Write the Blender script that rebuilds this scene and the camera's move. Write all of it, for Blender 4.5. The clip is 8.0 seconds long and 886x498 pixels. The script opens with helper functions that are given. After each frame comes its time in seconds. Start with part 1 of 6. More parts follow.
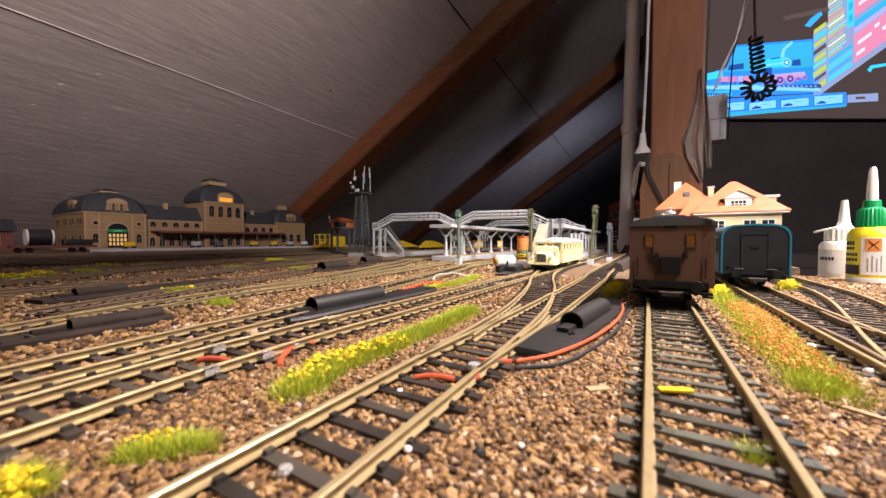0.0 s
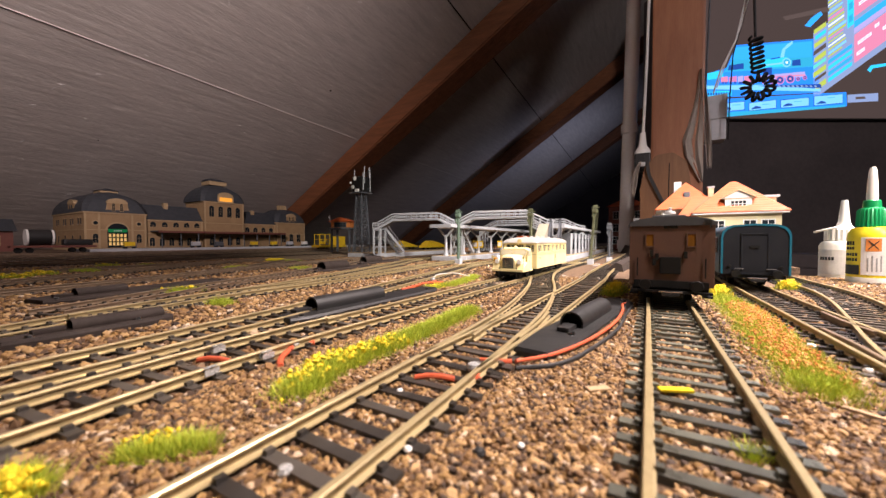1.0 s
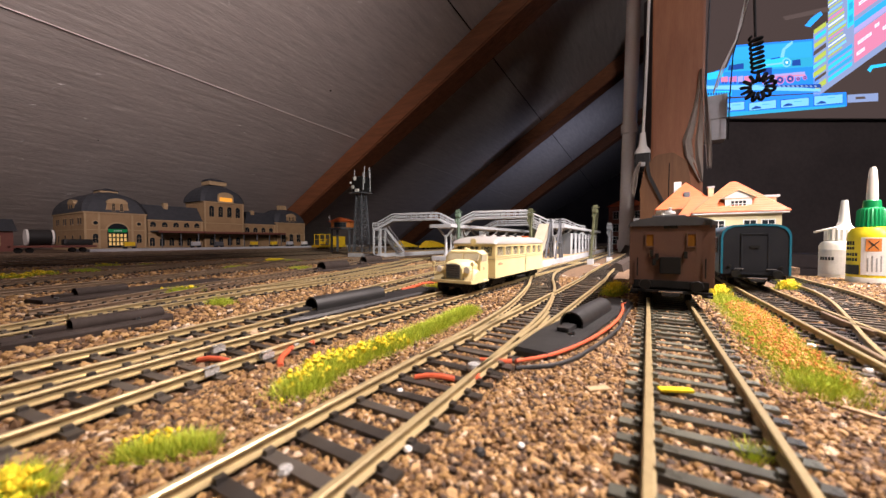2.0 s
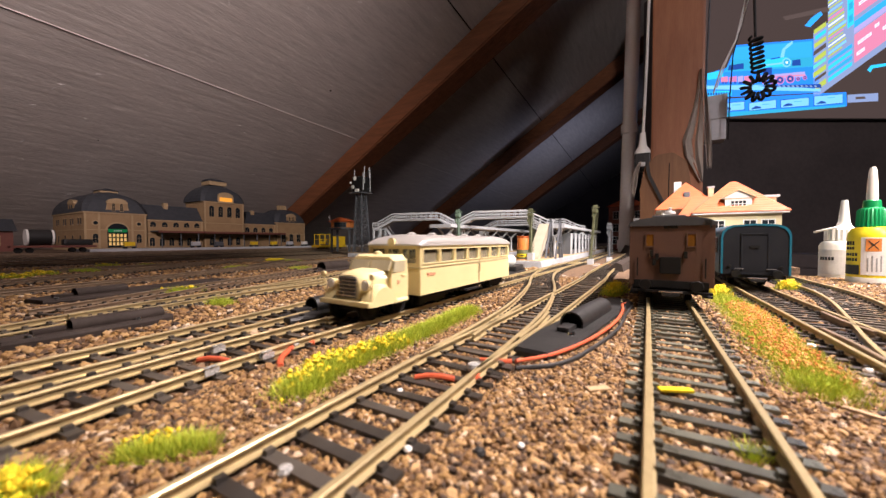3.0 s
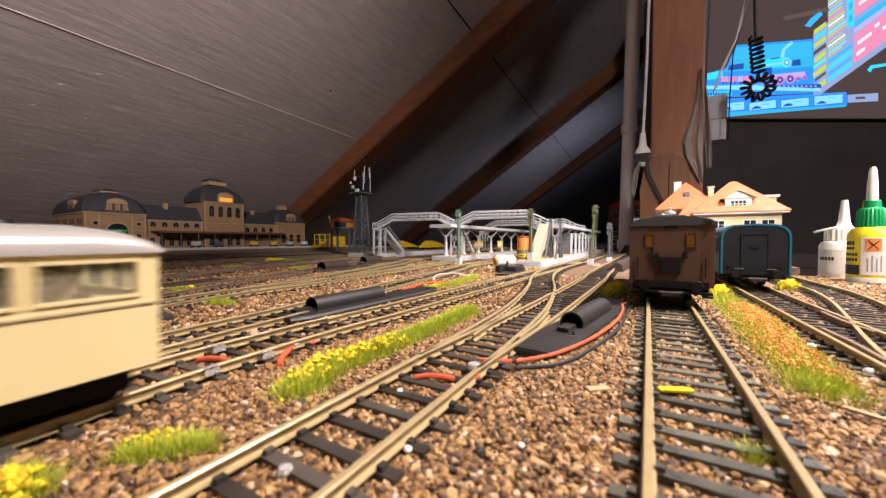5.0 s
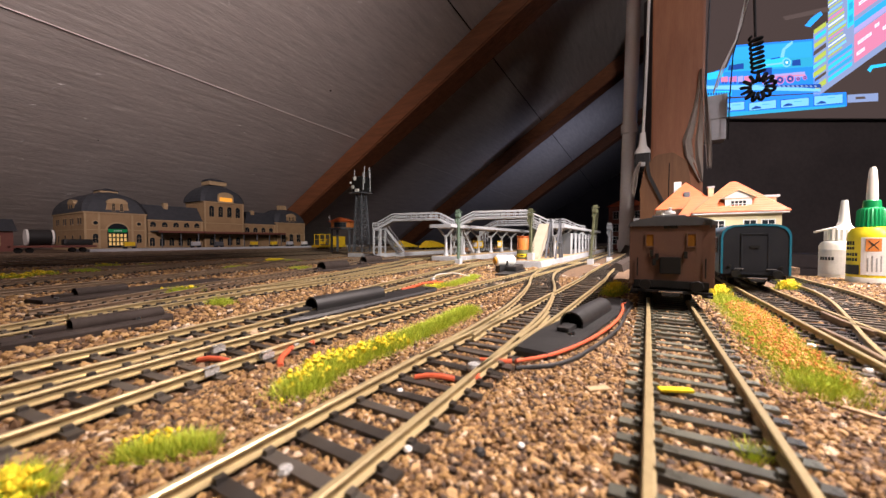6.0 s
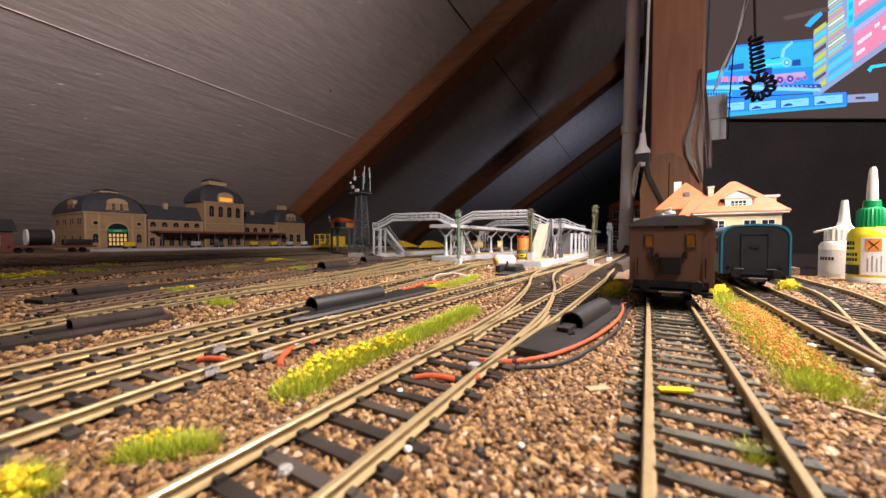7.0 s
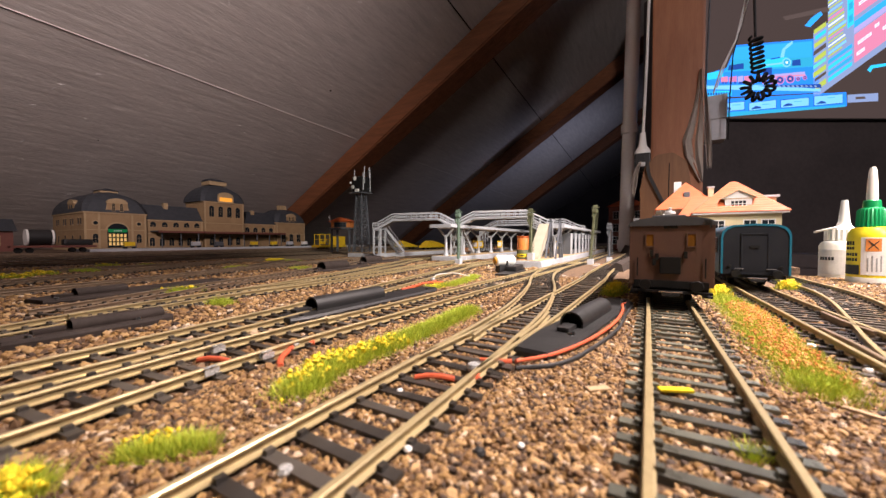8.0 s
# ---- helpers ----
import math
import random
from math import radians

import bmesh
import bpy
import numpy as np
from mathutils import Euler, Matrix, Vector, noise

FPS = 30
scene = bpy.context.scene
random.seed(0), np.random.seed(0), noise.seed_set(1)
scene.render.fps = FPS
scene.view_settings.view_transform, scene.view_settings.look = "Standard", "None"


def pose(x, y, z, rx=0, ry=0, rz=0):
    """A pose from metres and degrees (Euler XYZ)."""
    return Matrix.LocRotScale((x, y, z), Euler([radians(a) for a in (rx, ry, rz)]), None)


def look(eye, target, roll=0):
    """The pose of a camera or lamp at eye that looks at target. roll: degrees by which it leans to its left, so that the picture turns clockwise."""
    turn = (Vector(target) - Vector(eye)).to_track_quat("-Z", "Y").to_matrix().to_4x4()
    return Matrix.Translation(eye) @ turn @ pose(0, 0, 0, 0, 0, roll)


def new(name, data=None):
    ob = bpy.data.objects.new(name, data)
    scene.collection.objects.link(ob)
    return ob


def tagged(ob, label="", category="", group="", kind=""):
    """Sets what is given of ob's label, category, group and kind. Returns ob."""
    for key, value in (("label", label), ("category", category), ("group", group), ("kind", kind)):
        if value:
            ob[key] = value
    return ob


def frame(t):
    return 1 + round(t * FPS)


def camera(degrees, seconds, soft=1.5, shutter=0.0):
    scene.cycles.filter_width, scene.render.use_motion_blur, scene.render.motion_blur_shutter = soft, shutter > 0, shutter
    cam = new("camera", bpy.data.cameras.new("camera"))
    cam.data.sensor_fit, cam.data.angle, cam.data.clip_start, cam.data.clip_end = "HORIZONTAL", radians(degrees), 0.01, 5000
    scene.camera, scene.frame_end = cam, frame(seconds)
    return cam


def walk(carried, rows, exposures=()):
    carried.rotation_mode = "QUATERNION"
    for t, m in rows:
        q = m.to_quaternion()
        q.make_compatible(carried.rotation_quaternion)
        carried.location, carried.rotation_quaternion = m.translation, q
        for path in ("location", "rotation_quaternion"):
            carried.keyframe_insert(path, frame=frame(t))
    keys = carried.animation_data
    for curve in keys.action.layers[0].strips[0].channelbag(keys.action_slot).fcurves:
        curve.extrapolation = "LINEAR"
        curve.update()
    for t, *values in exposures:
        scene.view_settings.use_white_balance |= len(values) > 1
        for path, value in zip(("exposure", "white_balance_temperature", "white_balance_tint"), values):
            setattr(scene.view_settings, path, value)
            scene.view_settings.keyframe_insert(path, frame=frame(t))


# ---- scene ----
cam = camera(104.2, 8.0, soft=1.4, shutter=0.5)
cam.data.dof.use_dof = True
cam.data.dof.focus_distance = 0.45
cam.data.dof.aperture_fstop = 27
CAM = pose(0, 0, 0.0303, 90 - 1.409, 0, 30.73)
walk(cam, [(0.0, CAM), (8.0, CAM)], exposures=[(0.0, 0.07), (8.0, 0.07)])

# ---- world and light ----
world = bpy.data.worlds.new("attic_dusk")
scene.world = world
world.use_nodes = True
world.node_tree.nodes["Background"].inputs[0].default_value = (0.10, 0.13, 0.22, 1)
world.node_tree.nodes["Background"].inputs[1].default_value = 0.15


def lamp(name, kind, eye, target, watts, colour, size=0.2, angle=60, blend=0.5):
    data = bpy.data.lights.new(name, kind)
    data.energy, data.color = watts, colour
    if kind == "AREA":
        data.shape, data.size = "DISK", size
    else:
        data.shadow_soft_size = size
    if kind == "SPOT":
        data.spot_size, data.spot_blend = radians(angle), blend
    ob = new(name, data)
    ob.matrix_world = look(eye, target)
    return ob


lamp("ceiling_lamp", "SPOT", (0.46, 0.46, 0.95), (0.24, 0.37, 0), 174.0, (1.0, 0.845, 0.80), 0.06, 76, 1.0)
lamp("table_lamp", "SPOT", (0.46, -0.06, 0.92), (0.28, 0.40, 0), 70.0, (1.0, 0.83, 0.77), 0.06, 72, 1.0)
lamp("desk_lamp", "SPOT", (0.75, -0.15, 0.55), (-0.31, 0.62, 0.04), 70.0, (1.0, 0.94, 0.86), 0.03, 33, 0.9)
lamp("reading_lamp", "SPOT", (0.95, -0.35, 0.62), (0.07, 0.62, 0.085), 66.0, (1.0, 0.95, 0.88), 0.012, 12, 0.9)
lamp("room_lamp", "SPOT", (0.3, -0.6, 0.80), (-1.07, 0.17, 0.90), 172.0, (1.0, 0.815, 0.80), 0.12, 72, 1.0)
# Added fill, no lamp of the room: lifts the right background, post and pipe.
lamp("background_fill", "SPOT", (1.5, -1.2, 1.2), (0.35, 2.3, 0.52), 135.0, (0.98, 0.88, 0.90), 0.2, 58, 1.0)
# Added bluish fill hidden behind the partition; it lifts the far ceiling.
lamp("far_ceiling_fill", "SPOT", (0.0, 2.9, 0.30), (-0.88, 3.35, 0.52), 12.0, (0.68, 0.72, 1.0), 0.2, 150, 1.0)

# ---- materials ----


def ramp(nodes, stops):
    node = nodes.new("ShaderNodeValToRGB")
    while len(node.color_ramp.elements) < len(stops):
        node.color_ramp.elements.new(0.5)
    for e, (p, c) in zip(node.color_ramp.elements, stops):
        e.position, e.color = p, (*c, 1)
    return node


def material(name, a, b=None, rough=0.6, metal=0.0, scale=60.0, fine=600.0, bump=0.15, spec=0.5, stretch=(1, 1, 1), source="noise", stops=None, rough_var=0.15, depth=0.001):
    """A surface of two tones at two scales; scales are in cycles a metre."""
    m = bpy.data.materials.new(name)
    m.use_nodes = True
    n, l = m.node_tree.nodes, m.node_tree.links
    p = n["Principled BSDF"]
    p.inputs["Metallic"].default_value = metal
    p.inputs["Specular IOR Level"].default_value = spec
    co, mp = n.new("ShaderNodeTexCoord"), n.new("ShaderNodeMapping")
    mp.inputs["Scale"].default_value = stretch
    l.new(co.outputs["Object"], mp.inputs["Vector"])
    big, small = n.new("ShaderNodeTexNoise"), n.new("ShaderNodeTexNoise")
    for node, s in ((big, scale), (small, fine)):
        node.inputs["Scale"].default_value = s
        node.inputs["Detail"].default_value = 4
        l.new(mp.outputs["Vector"], node.inputs["Vector"])
    b = b or tuple(0.75 * c for c in a)
    stops = stops or [(0.3, a), (0.7, b)]
    add = n.new("ShaderNodeMath")
    add.operation = "MULTIPLY_ADD"
    add.inputs[1].default_value = 0.35
    l.new(small.outputs["Fac"], add.inputs[0])
    sub = n.new("ShaderNodeMath")
    sub.operation = "MULTIPLY"
    sub.inputs[1].default_value = 0.65
    l.new(big.outputs["Fac"], sub.inputs[0])
    l.new(sub.outputs[0], add.inputs[2])
    factor = add.outputs[0]
    if source == "island":
        geo = n.new("ShaderNodeNewGeometry")
        factor = geo.outputs["Random Per Island"]
    if source == "object":
        info = n.new("ShaderNodeObjectInfo")
        mixer = n.new("ShaderNodeMath")
        mixer.operation = "MULTIPLY_ADD"
        mixer.inputs[1].default_value = 0.5
        half = n.new("ShaderNodeMath")
        half.operation = "MULTIPLY"
        half.inputs[1].default_value = 0.5
        l.new(info.outputs["Random"], half.inputs[0])
        l.new(add.outputs[0], mixer.inputs[0])
        l.new(half.outputs[0], mixer.inputs[2])
        factor = mixer.outputs[0]
    r = ramp(n, stops)
    l.new(factor, r.inputs["Fac"])
    l.new(r.outputs["Color"], p.inputs["Base Color"])
    rr = n.new("ShaderNodeMapRange")
    rr.inputs["To Min"].default_value = max(0.02, rough - rough_var)
    rr.inputs["To Max"].default_value = min(1.0, rough + rough_var)
    l.new(big.outputs["Fac"], rr.inputs["Value"])
    l.new(rr.outputs["Result"], p.inputs["Roughness"])
    if bump:
        bp = n.new("ShaderNodeBump")
        bp.inputs["Strength"].default_value = bump
        bp.inputs["Distance"].default_value = depth
        l.new(add.outputs[0], bp.inputs["Height"])
        l.new(bp.outputs["Normal"], p.inputs["Normal"])
    return m


def glow(name, colour, strength):
    m = bpy.data.materials.new(name)
    m.use_nodes = True
    p = m.node_tree.nodes["Principled BSDF"]
    p.inputs["Base Color"].default_value = (*(0.3 * c for c in colour), 1)
    p.inputs["Emission Color"].default_value = (*colour, 1)
    p.inputs["Emission Strength"].default_value = strength
    p.inputs["Roughness"].default_value = 0.3
    return m


def glass(name, colour=(0.9, 0.95, 0.95), rough=0.05, weight=1.0):
    m = bpy.data.materials.new(name)
    m.use_nodes = True
    n, l = m.node_tree.nodes, m.node_tree.links
    clear, gloss, mixer = n.new("ShaderNodeBsdfTransparent"), n.new("ShaderNodeBsdfGlossy"), n.new("ShaderNodeMixShader")
    clear.inputs[0].default_value = (*colour, 1)
    gloss.inputs["Roughness"].default_value = rough
    fres = n.new("ShaderNodeFresnel")
    l.new(fres.outputs[0], mixer.inputs[0])
    l.new(clear.outputs[0], mixer.inputs[1])
    l.new(gloss.outputs[0], mixer.inputs[2])
    l.new(mixer.outputs[0], n["Material Output"].inputs["Surface"])
    return m


def lightened_glazing(name, haze, share):
    """Clear plastic glazing; a pale diffuse share stands for the light inside."""
    m = glass(name)
    n, l = m.node_tree.nodes, m.node_tree.links
    clear = n["Material Output"].inputs["Surface"].links[0].from_socket
    veil, mixer = n.new("ShaderNodeBsdfDiffuse"), n.new("ShaderNodeMixShader")
    speck = n.new("ShaderNodeTexNoise")
    speck.inputs["Scale"].default_value = 160
    spread = n.new("ShaderNodeMapRange")
    spread.inputs["To Min"].default_value, spread.inputs["To Max"].default_value = share * 0.6, share * 1.4
    l.new(speck.outputs["Fac"], spread.inputs["Value"])
    veil.inputs[0].default_value = (*haze, 1)
    l.new(spread.outputs["Result"], mixer.inputs[0])
    l.new(clear, mixer.inputs[1])
    l.new(veil.outputs[0], mixer.inputs[2])
    l.new(mixer.outputs[0], n["Material Output"].inputs["Surface"])
    return m


def thin_shell(m, colour, share):
    """Lets part of the light through, as a thin plastic moulding does."""
    n, l = m.node_tree.nodes, m.node_tree.links
    through_light, mixer = n.new("ShaderNodeBsdfTranslucent"), n.new("ShaderNodeMixShader")
    through_light.inputs[0].default_value = (*colour, 1)
    mixer.inputs[0].default_value = share
    l.new(n["Principled BSDF"].outputs[0], mixer.inputs[1])
    l.new(through_light.outputs[0], mixer.inputs[2])
    l.new(mixer.outputs[0], n["Material Output"].inputs["Surface"])


STONES = [(0.0, (0.035, 0.02, 0.012)), (0.2, (0.09, 0.046, 0.02)), (0.5, (0.205, 0.108, 0.038)), (0.75, (0.305, 0.178, 0.060)), (0.93, (0.40, 0.25, 0.11)), (1.0, (0.50, 0.40, 0.30))]
M = {
    "stone": material("ballast_stone", (0.3, 0.2, 0.1), rough=0.7, scale=900, fine=3000, bump=0.3, source="island", stops=STONES, depth=0.0003),
    "soil": material("ballast_bed", (0.30, 0.20, 0.11), rough=0.9, scale=260, fine=900, bump=0.9, stops=[(0.3, (0.03, 0.02, 0.014)), (0.45, (0.09, 0.052, 0.03)), (0.6, (0.18, 0.11, 0.06)), (0.75, (0.30, 0.21, 0.13))], depth=0.002),
    "rail": material("nickel_silver_rail", (0.50, 0.40, 0.215), (0.36, 0.28, 0.15), 0.34, 0.4, 120, 900, 0.1, depth=0.0002),
    "old_rail": material("dull_brown_rail", (0.30, 0.22, 0.15), (0.17, 0.12, 0.08), 0.42, 0.3, 120, 900, 0.1, depth=0.0002),
    "sleeper": material("dark_plastic_sleeper", (0.020, 0.017, 0.015), (0.070, 0.060, 0.050), 0.42, 0, 300, 1500, 0.2, source="object", depth=0.0002),
    # Paler copy of the sleeper plastic, with lamp sheen put into its colour.
    "sheen_sleeper": material("grey_green_sheen_sleeper", (0.055, 0.055, 0.045), (0.15, 0.155, 0.12), 0.30, 0, 300, 1500, 0.2, source="object", depth=0.0002),
    "black": material("black_plastic", (0.009, 0.009, 0.010), (0.017, 0.016, 0.016), 0.52, 0, 150, 1200, 0.12, depth=0.0002),
    "dusty": material("dusty_brown_black_plastic", (0.050, 0.038, 0.033), (0.026, 0.020, 0.018), 0.7, 0, 120, 900, 0.3, spec=0.15, depth=0.0004),
    "matt_black": material("matt_black_paint", (0.006, 0.006, 0.006), (0.011, 0.0105, 0.010), 0.6, 0, 150, 1200, 0.1, spec=0.2, depth=0.0002),
    "cream": material("cream_plastic", (0.72, 0.61, 0.33), (0.67, 0.56, 0.29), 0.42, 0, 90, 800, 0.03, depth=0.0002),
    "cream_line": material("grey_beige_line", (0.50, 0.42, 0.25), rough=0.5, bump=0),
    "silver": material("silver_roof_paint", (0.62, 0.60, 0.58), (0.54, 0.52, 0.51), 0.34, 0.35, 80, 900, 0.04, depth=0.0002),
    "chrome": material("bright_metal", (0.7, 0.7, 0.7), rough=0.2, metal=1.0, bump=0),
    # Opaque; the light interior behind the clear glass is put into its colour.
    "cab_pane": material("interior_toned_pane", (0.47, 0.42, 0.29), (0.38, 0.34, 0.23), 0.14, 0, 90, 600, 0),
    "seat_tan": material("pale_tan_moulded_seat", (0.62, 0.53, 0.38), (0.50, 0.42, 0.30), 0.6, 0, 90, 600, 0.1),
    "grille": material("blue_grey_grille", (0.08, 0.095, 0.12), (0.11, 0.12, 0.14), 0.4, 0.4, 400, 900, 0),
    "red": material("faded_red_print", (0.80, 0.40, 0.25), rough=0.5, bump=0),
    "orange_wire": material("orange_red_insulation", (0.62, 0.12, 0.05), (0.5, 0.09, 0.04), 0.4, 0, 200, 900, 0.05),
    "white": material("white_plastic", (0.75, 0.74, 0.71), (0.68, 0.67, 0.64), 0.4, 0, 60, 700, 0.05, depth=0.0002),
    "pale": material("translucent_white_plastic", (0.78, 0.75, 0.70), (0.72, 0.69, 0.63), 0.35, 0, 60, 500, 0.03, depth=0.0002),
    "grey": material("light_grey_plastic", (0.46, 0.47, 0.50), (0.38, 0.39, 0.42), 0.55, 0, 70, 700, 0.1, depth=0.0003),
    "dark_grey": material("dark_grey_plastic", (0.10, 0.105, 0.12), (0.07, 0.075, 0.085), 0.5, 0, 70, 700, 0.1, depth=0.0003),
    "green_paint": material("green_signal_paint", (0.22, 0.30, 0.24), (0.12, 0.19, 0.14), 0.5, 0, 200, 900, 0.1, depth=0.0002),
    "olive": material("olive_mast_paint", (0.16, 0.17, 0.09), (0.08, 0.085, 0.05), 0.5, 0, 200, 900, 0.1, depth=0.0002),
    "yellow": material("yellow_paint", (0.75, 0.50, 0.02), (0.65, 0.42, 0.02), 0.45, 0, 100, 800, 0.05, depth=0.0002),
    "bottle_yellow": material("yellow_label", (0.80, 0.66, 0.02), (0.74, 0.60, 0.02), 0.35, 0, 40, 500, 0.02, depth=0.0002),
    "bottle_green": material("green_cap_plastic", (0.005, 0.30, 0.09), (0.005, 0.25, 0.075), 0.35, 0, 60, 600, 0.03, depth=0.0002),
    "orange": material("orange_poster", (0.75, 0.28, 0.05), (0.55, 0.16, 0.05), 0.5, 0, 120, 600, 0),
    "amber": material("dark_amber_pane", (0.20, 0.085, 0.012), rough=0.25, bump=0),
    "copper": material("amber_lens", (0.75, 0.38, 0.05), rough=0.25, bump=0),
    "coach_brown": material("brown_coach_paint", (0.105, 0.052, 0.036), (0.080, 0.040, 0.028), 0.5, 0, 120, 900, 0.06, depth=0.0002),
    "coach_blue": material("turquoise_blue_paint", (0.01, 0.13, 0.20), (0.01, 0.11, 0.17), 0.35, 0, 120, 900, 0.04, depth=0.0002),
    "gangway": material("dark_grey_coach_end", (0.010, 0.0115, 0.016), (0.015, 0.016, 0.020), 0.45, 0, 120, 900, 0.08, spec=0.25, depth=0.0002),
    "roof_dark": material("slate_roof_plastic", (0.045, 0.050, 0.060), (0.030, 0.034, 0.042), 0.6, 0, 60, 500, 0.3, depth=0.0006),
    "coach_roof": material("dark_coach_roof", (0.06, 0.062, 0.068), (0.04, 0.042, 0.047), 0.5, 0, 60, 500, 0.1, depth=0.0003),
    "roof_red": material("red_clay_tile_plastic", (0.46, 0.092, 0.014), (0.36, 0.064, 0.010), 0.6, 0, 60, 700, 0.3, stretch=(1, 1, 6), depth=0.0005),
    "house_wall": material("cream_house_wall", (0.62, 0.54, 0.33), (0.55, 0.47, 0.29), 0.7, 0, 60, 700, 0.15, depth=0.0003),
    "station_wall": material("ochre_station_wall", (0.34, 0.225, 0.115), (0.26, 0.165, 0.085), 0.7, 0, 30, 500, 0.15, depth=0.0004),
    "station_trim": material("pale_sandstone_trim", (0.42, 0.30, 0.17), (0.34, 0.24, 0.13), 0.7, 0, 40, 500, 0.1, depth=0.0004),
    "pane": material("dark_window_pane", (0.02, 0.025, 0.03), rough=0.12, bump=0),
    "brick_red": material("dark_red_brick_plastic", (0.16, 0.05, 0.035), (0.11, 0.035, 0.025), 0.7, 0, 80, 700, 0.2, depth=0.0003),
    "board": material("grey_white_ceiling_board", (0.58, 0.54, 0.51), (0.36, 0.33, 0.31), 0.66, 0, 20, 120, 1.0, stretch=(3.0, 0.42, 3.0), stops=[(0.30, (0.37, 0.335, 0.315)), (0.5, (0.46, 0.42, 0.395)), (0.64, (0.51, 0.47, 0.44)), (0.72, (0.66, 0.62, 0.59))], depth=0.003),
    "timber": material("brown_stained_timber", (0.24, 0.088, 0.036), (0.12, 0.046, 0.02), 0.55, 0, 9, 60, 0.35, stretch=(1, 8, 8), depth=0.003),
    "post": material("brown_stained_post", (0.36, 0.15, 0.07), (0.24, 0.09, 0.042), 0.5, 0, 9, 60, 0.35, stretch=(8, 8, 0.8), depth=0.002),
    "raw_wood": material("pale_brown_wood", (0.20, 0.095, 0.04), (0.13, 0.06, 0.026), 0.5, 0, 12, 80, 0.2, stretch=(8, 8, 0.8), depth=0.001),
    "dark_wall": material("dark_blue_grey_wall", (0.10, 0.078, 0.074), (0.055, 0.043, 0.044), 0.8, 0, 3, 60, 0.2, depth=0.004),
    "floor": material("dark_wood_floor", (0.10, 0.06, 0.04), (0.06, 0.04, 0.03), 0.6, 0, 5, 60, 0.2, depth=0.003),
    "beige": material("smooth_beige_plastic", (0.36, 0.32, 0.25), (0.30, 0.265, 0.20), 0.5, 0, 60, 600, 0.05, depth=0.0002),
    "pipe": material("grey_white_pipe", (0.72, 0.72, 0.72), (0.62, 0.62, 0.63), 0.4, 0, 10, 120, 0.05, depth=0.001),
    "cloth": material("grey_white_cloth", (0.66, 0.60, 0.54), (0.52, 0.47, 0.42), 0.9, 0, 30, 400, 0.4, depth=0.002),
    "paper": material("white_paper", (0.72, 0.71, 0.70), rough=0.7, bump=0.05),
    "ink": material("black_print", (0.02, 0.02, 0.02), rough=0.6, bump=0),
    "grass": material("green_static_grass", (0.2, 0.3, 0.03), rough=0.8, scale=400, fine=1500, bump=0, source="island", stops=[(0.0, (0.22, 0.32, 0.02)), (0.5, (0.40, 0.50, 0.035)), (0.85, (0.55, 0.58, 0.06)), (1.0, (0.68, 0.60, 0.07))]),
    "bloom": material("yellow_flower_flock", (0.8, 0.6, 0.02), rough=0.8, scale=400, fine=1500, bump=0, source="island", stops=[(0.0, (0.62, 0.44, 0.01)), (1.0, (0.85, 0.68, 0.03))]),
    "poppy": material("orange_flower_flock", (0.6, 0.2, 0.05), rough=0.8, scale=400, fine=1500, bump=0, source="island", stops=[(0.0, (0.64, 0.16, 0.05)), (0.5, (0.72, 0.32, 0.09)), (1.0, (0.72, 0.50, 0.14))]),
}

# ---- builders; all lengths below are in millimetres ----
MM = 0.001


def B():
    return bmesh.new()


def part(name, bm, mat, parent=None, label="", smooth=False):
    """One mesh object out of a bmesh in millimetres, under a thing or a part."""
    me = bpy.data.meshes.new(name)
    bmesh.ops.recalc_face_normals(bm, faces=bm.faces[:])
    bmesh.ops.scale(bm, vec=(MM, MM, MM), verts=bm.verts[:])
    if smooth:
        for f in bm.faces:
            f.smooth = True
        for e in bm.edges:
            if len(e.link_faces) == 2 and e.calc_face_angle(0) > 0.6:
                e.smooth = False
    bm.to_mesh(me)
    bm.free()
    me.materials.append(M[mat] if isinstance(mat, str) else mat)
    ob = new(name, me)
    if parent:
        ob.parent = parent
    if label:
        tagged(ob, label)
    return ob


def thing(name, label, category, u=0, v=0, z=0, turn=0, group="", kind=""):
    ob = new(name)
    ob.empty_display_size = 0.01
    ob.matrix_world = pose(u * MM, v * MM, z * MM, 0, 0, turn)
    return tagged(ob, label, category, group, kind)


def box(bm, x0, x1, y0, y1, z0, z1, bevel=0.0):
    vs = [bm.verts.new(c) for c in ((x0, y0, z0), (x1, y0, z0), (x1, y1, z0), (x0, y1, z0), (x0, y0, z1), (x1, y0, z1), (x1, y1, z1), (x0, y1, z1))]
    fs = [bm.faces.new([vs[i] for i in q]) for q in ((0, 3, 2, 1), (4, 5, 6, 7), (0, 1, 5, 4), (1, 2, 6, 5), (2, 3, 7, 6), (3, 0, 4, 7))]
    if bevel:
        es = list({e for f in fs for e in f.edges})
        bmesh.ops.bevel(bm, geom=es, offset=bevel, segments=2, affect="EDGES", profile=0.7)
    return bm


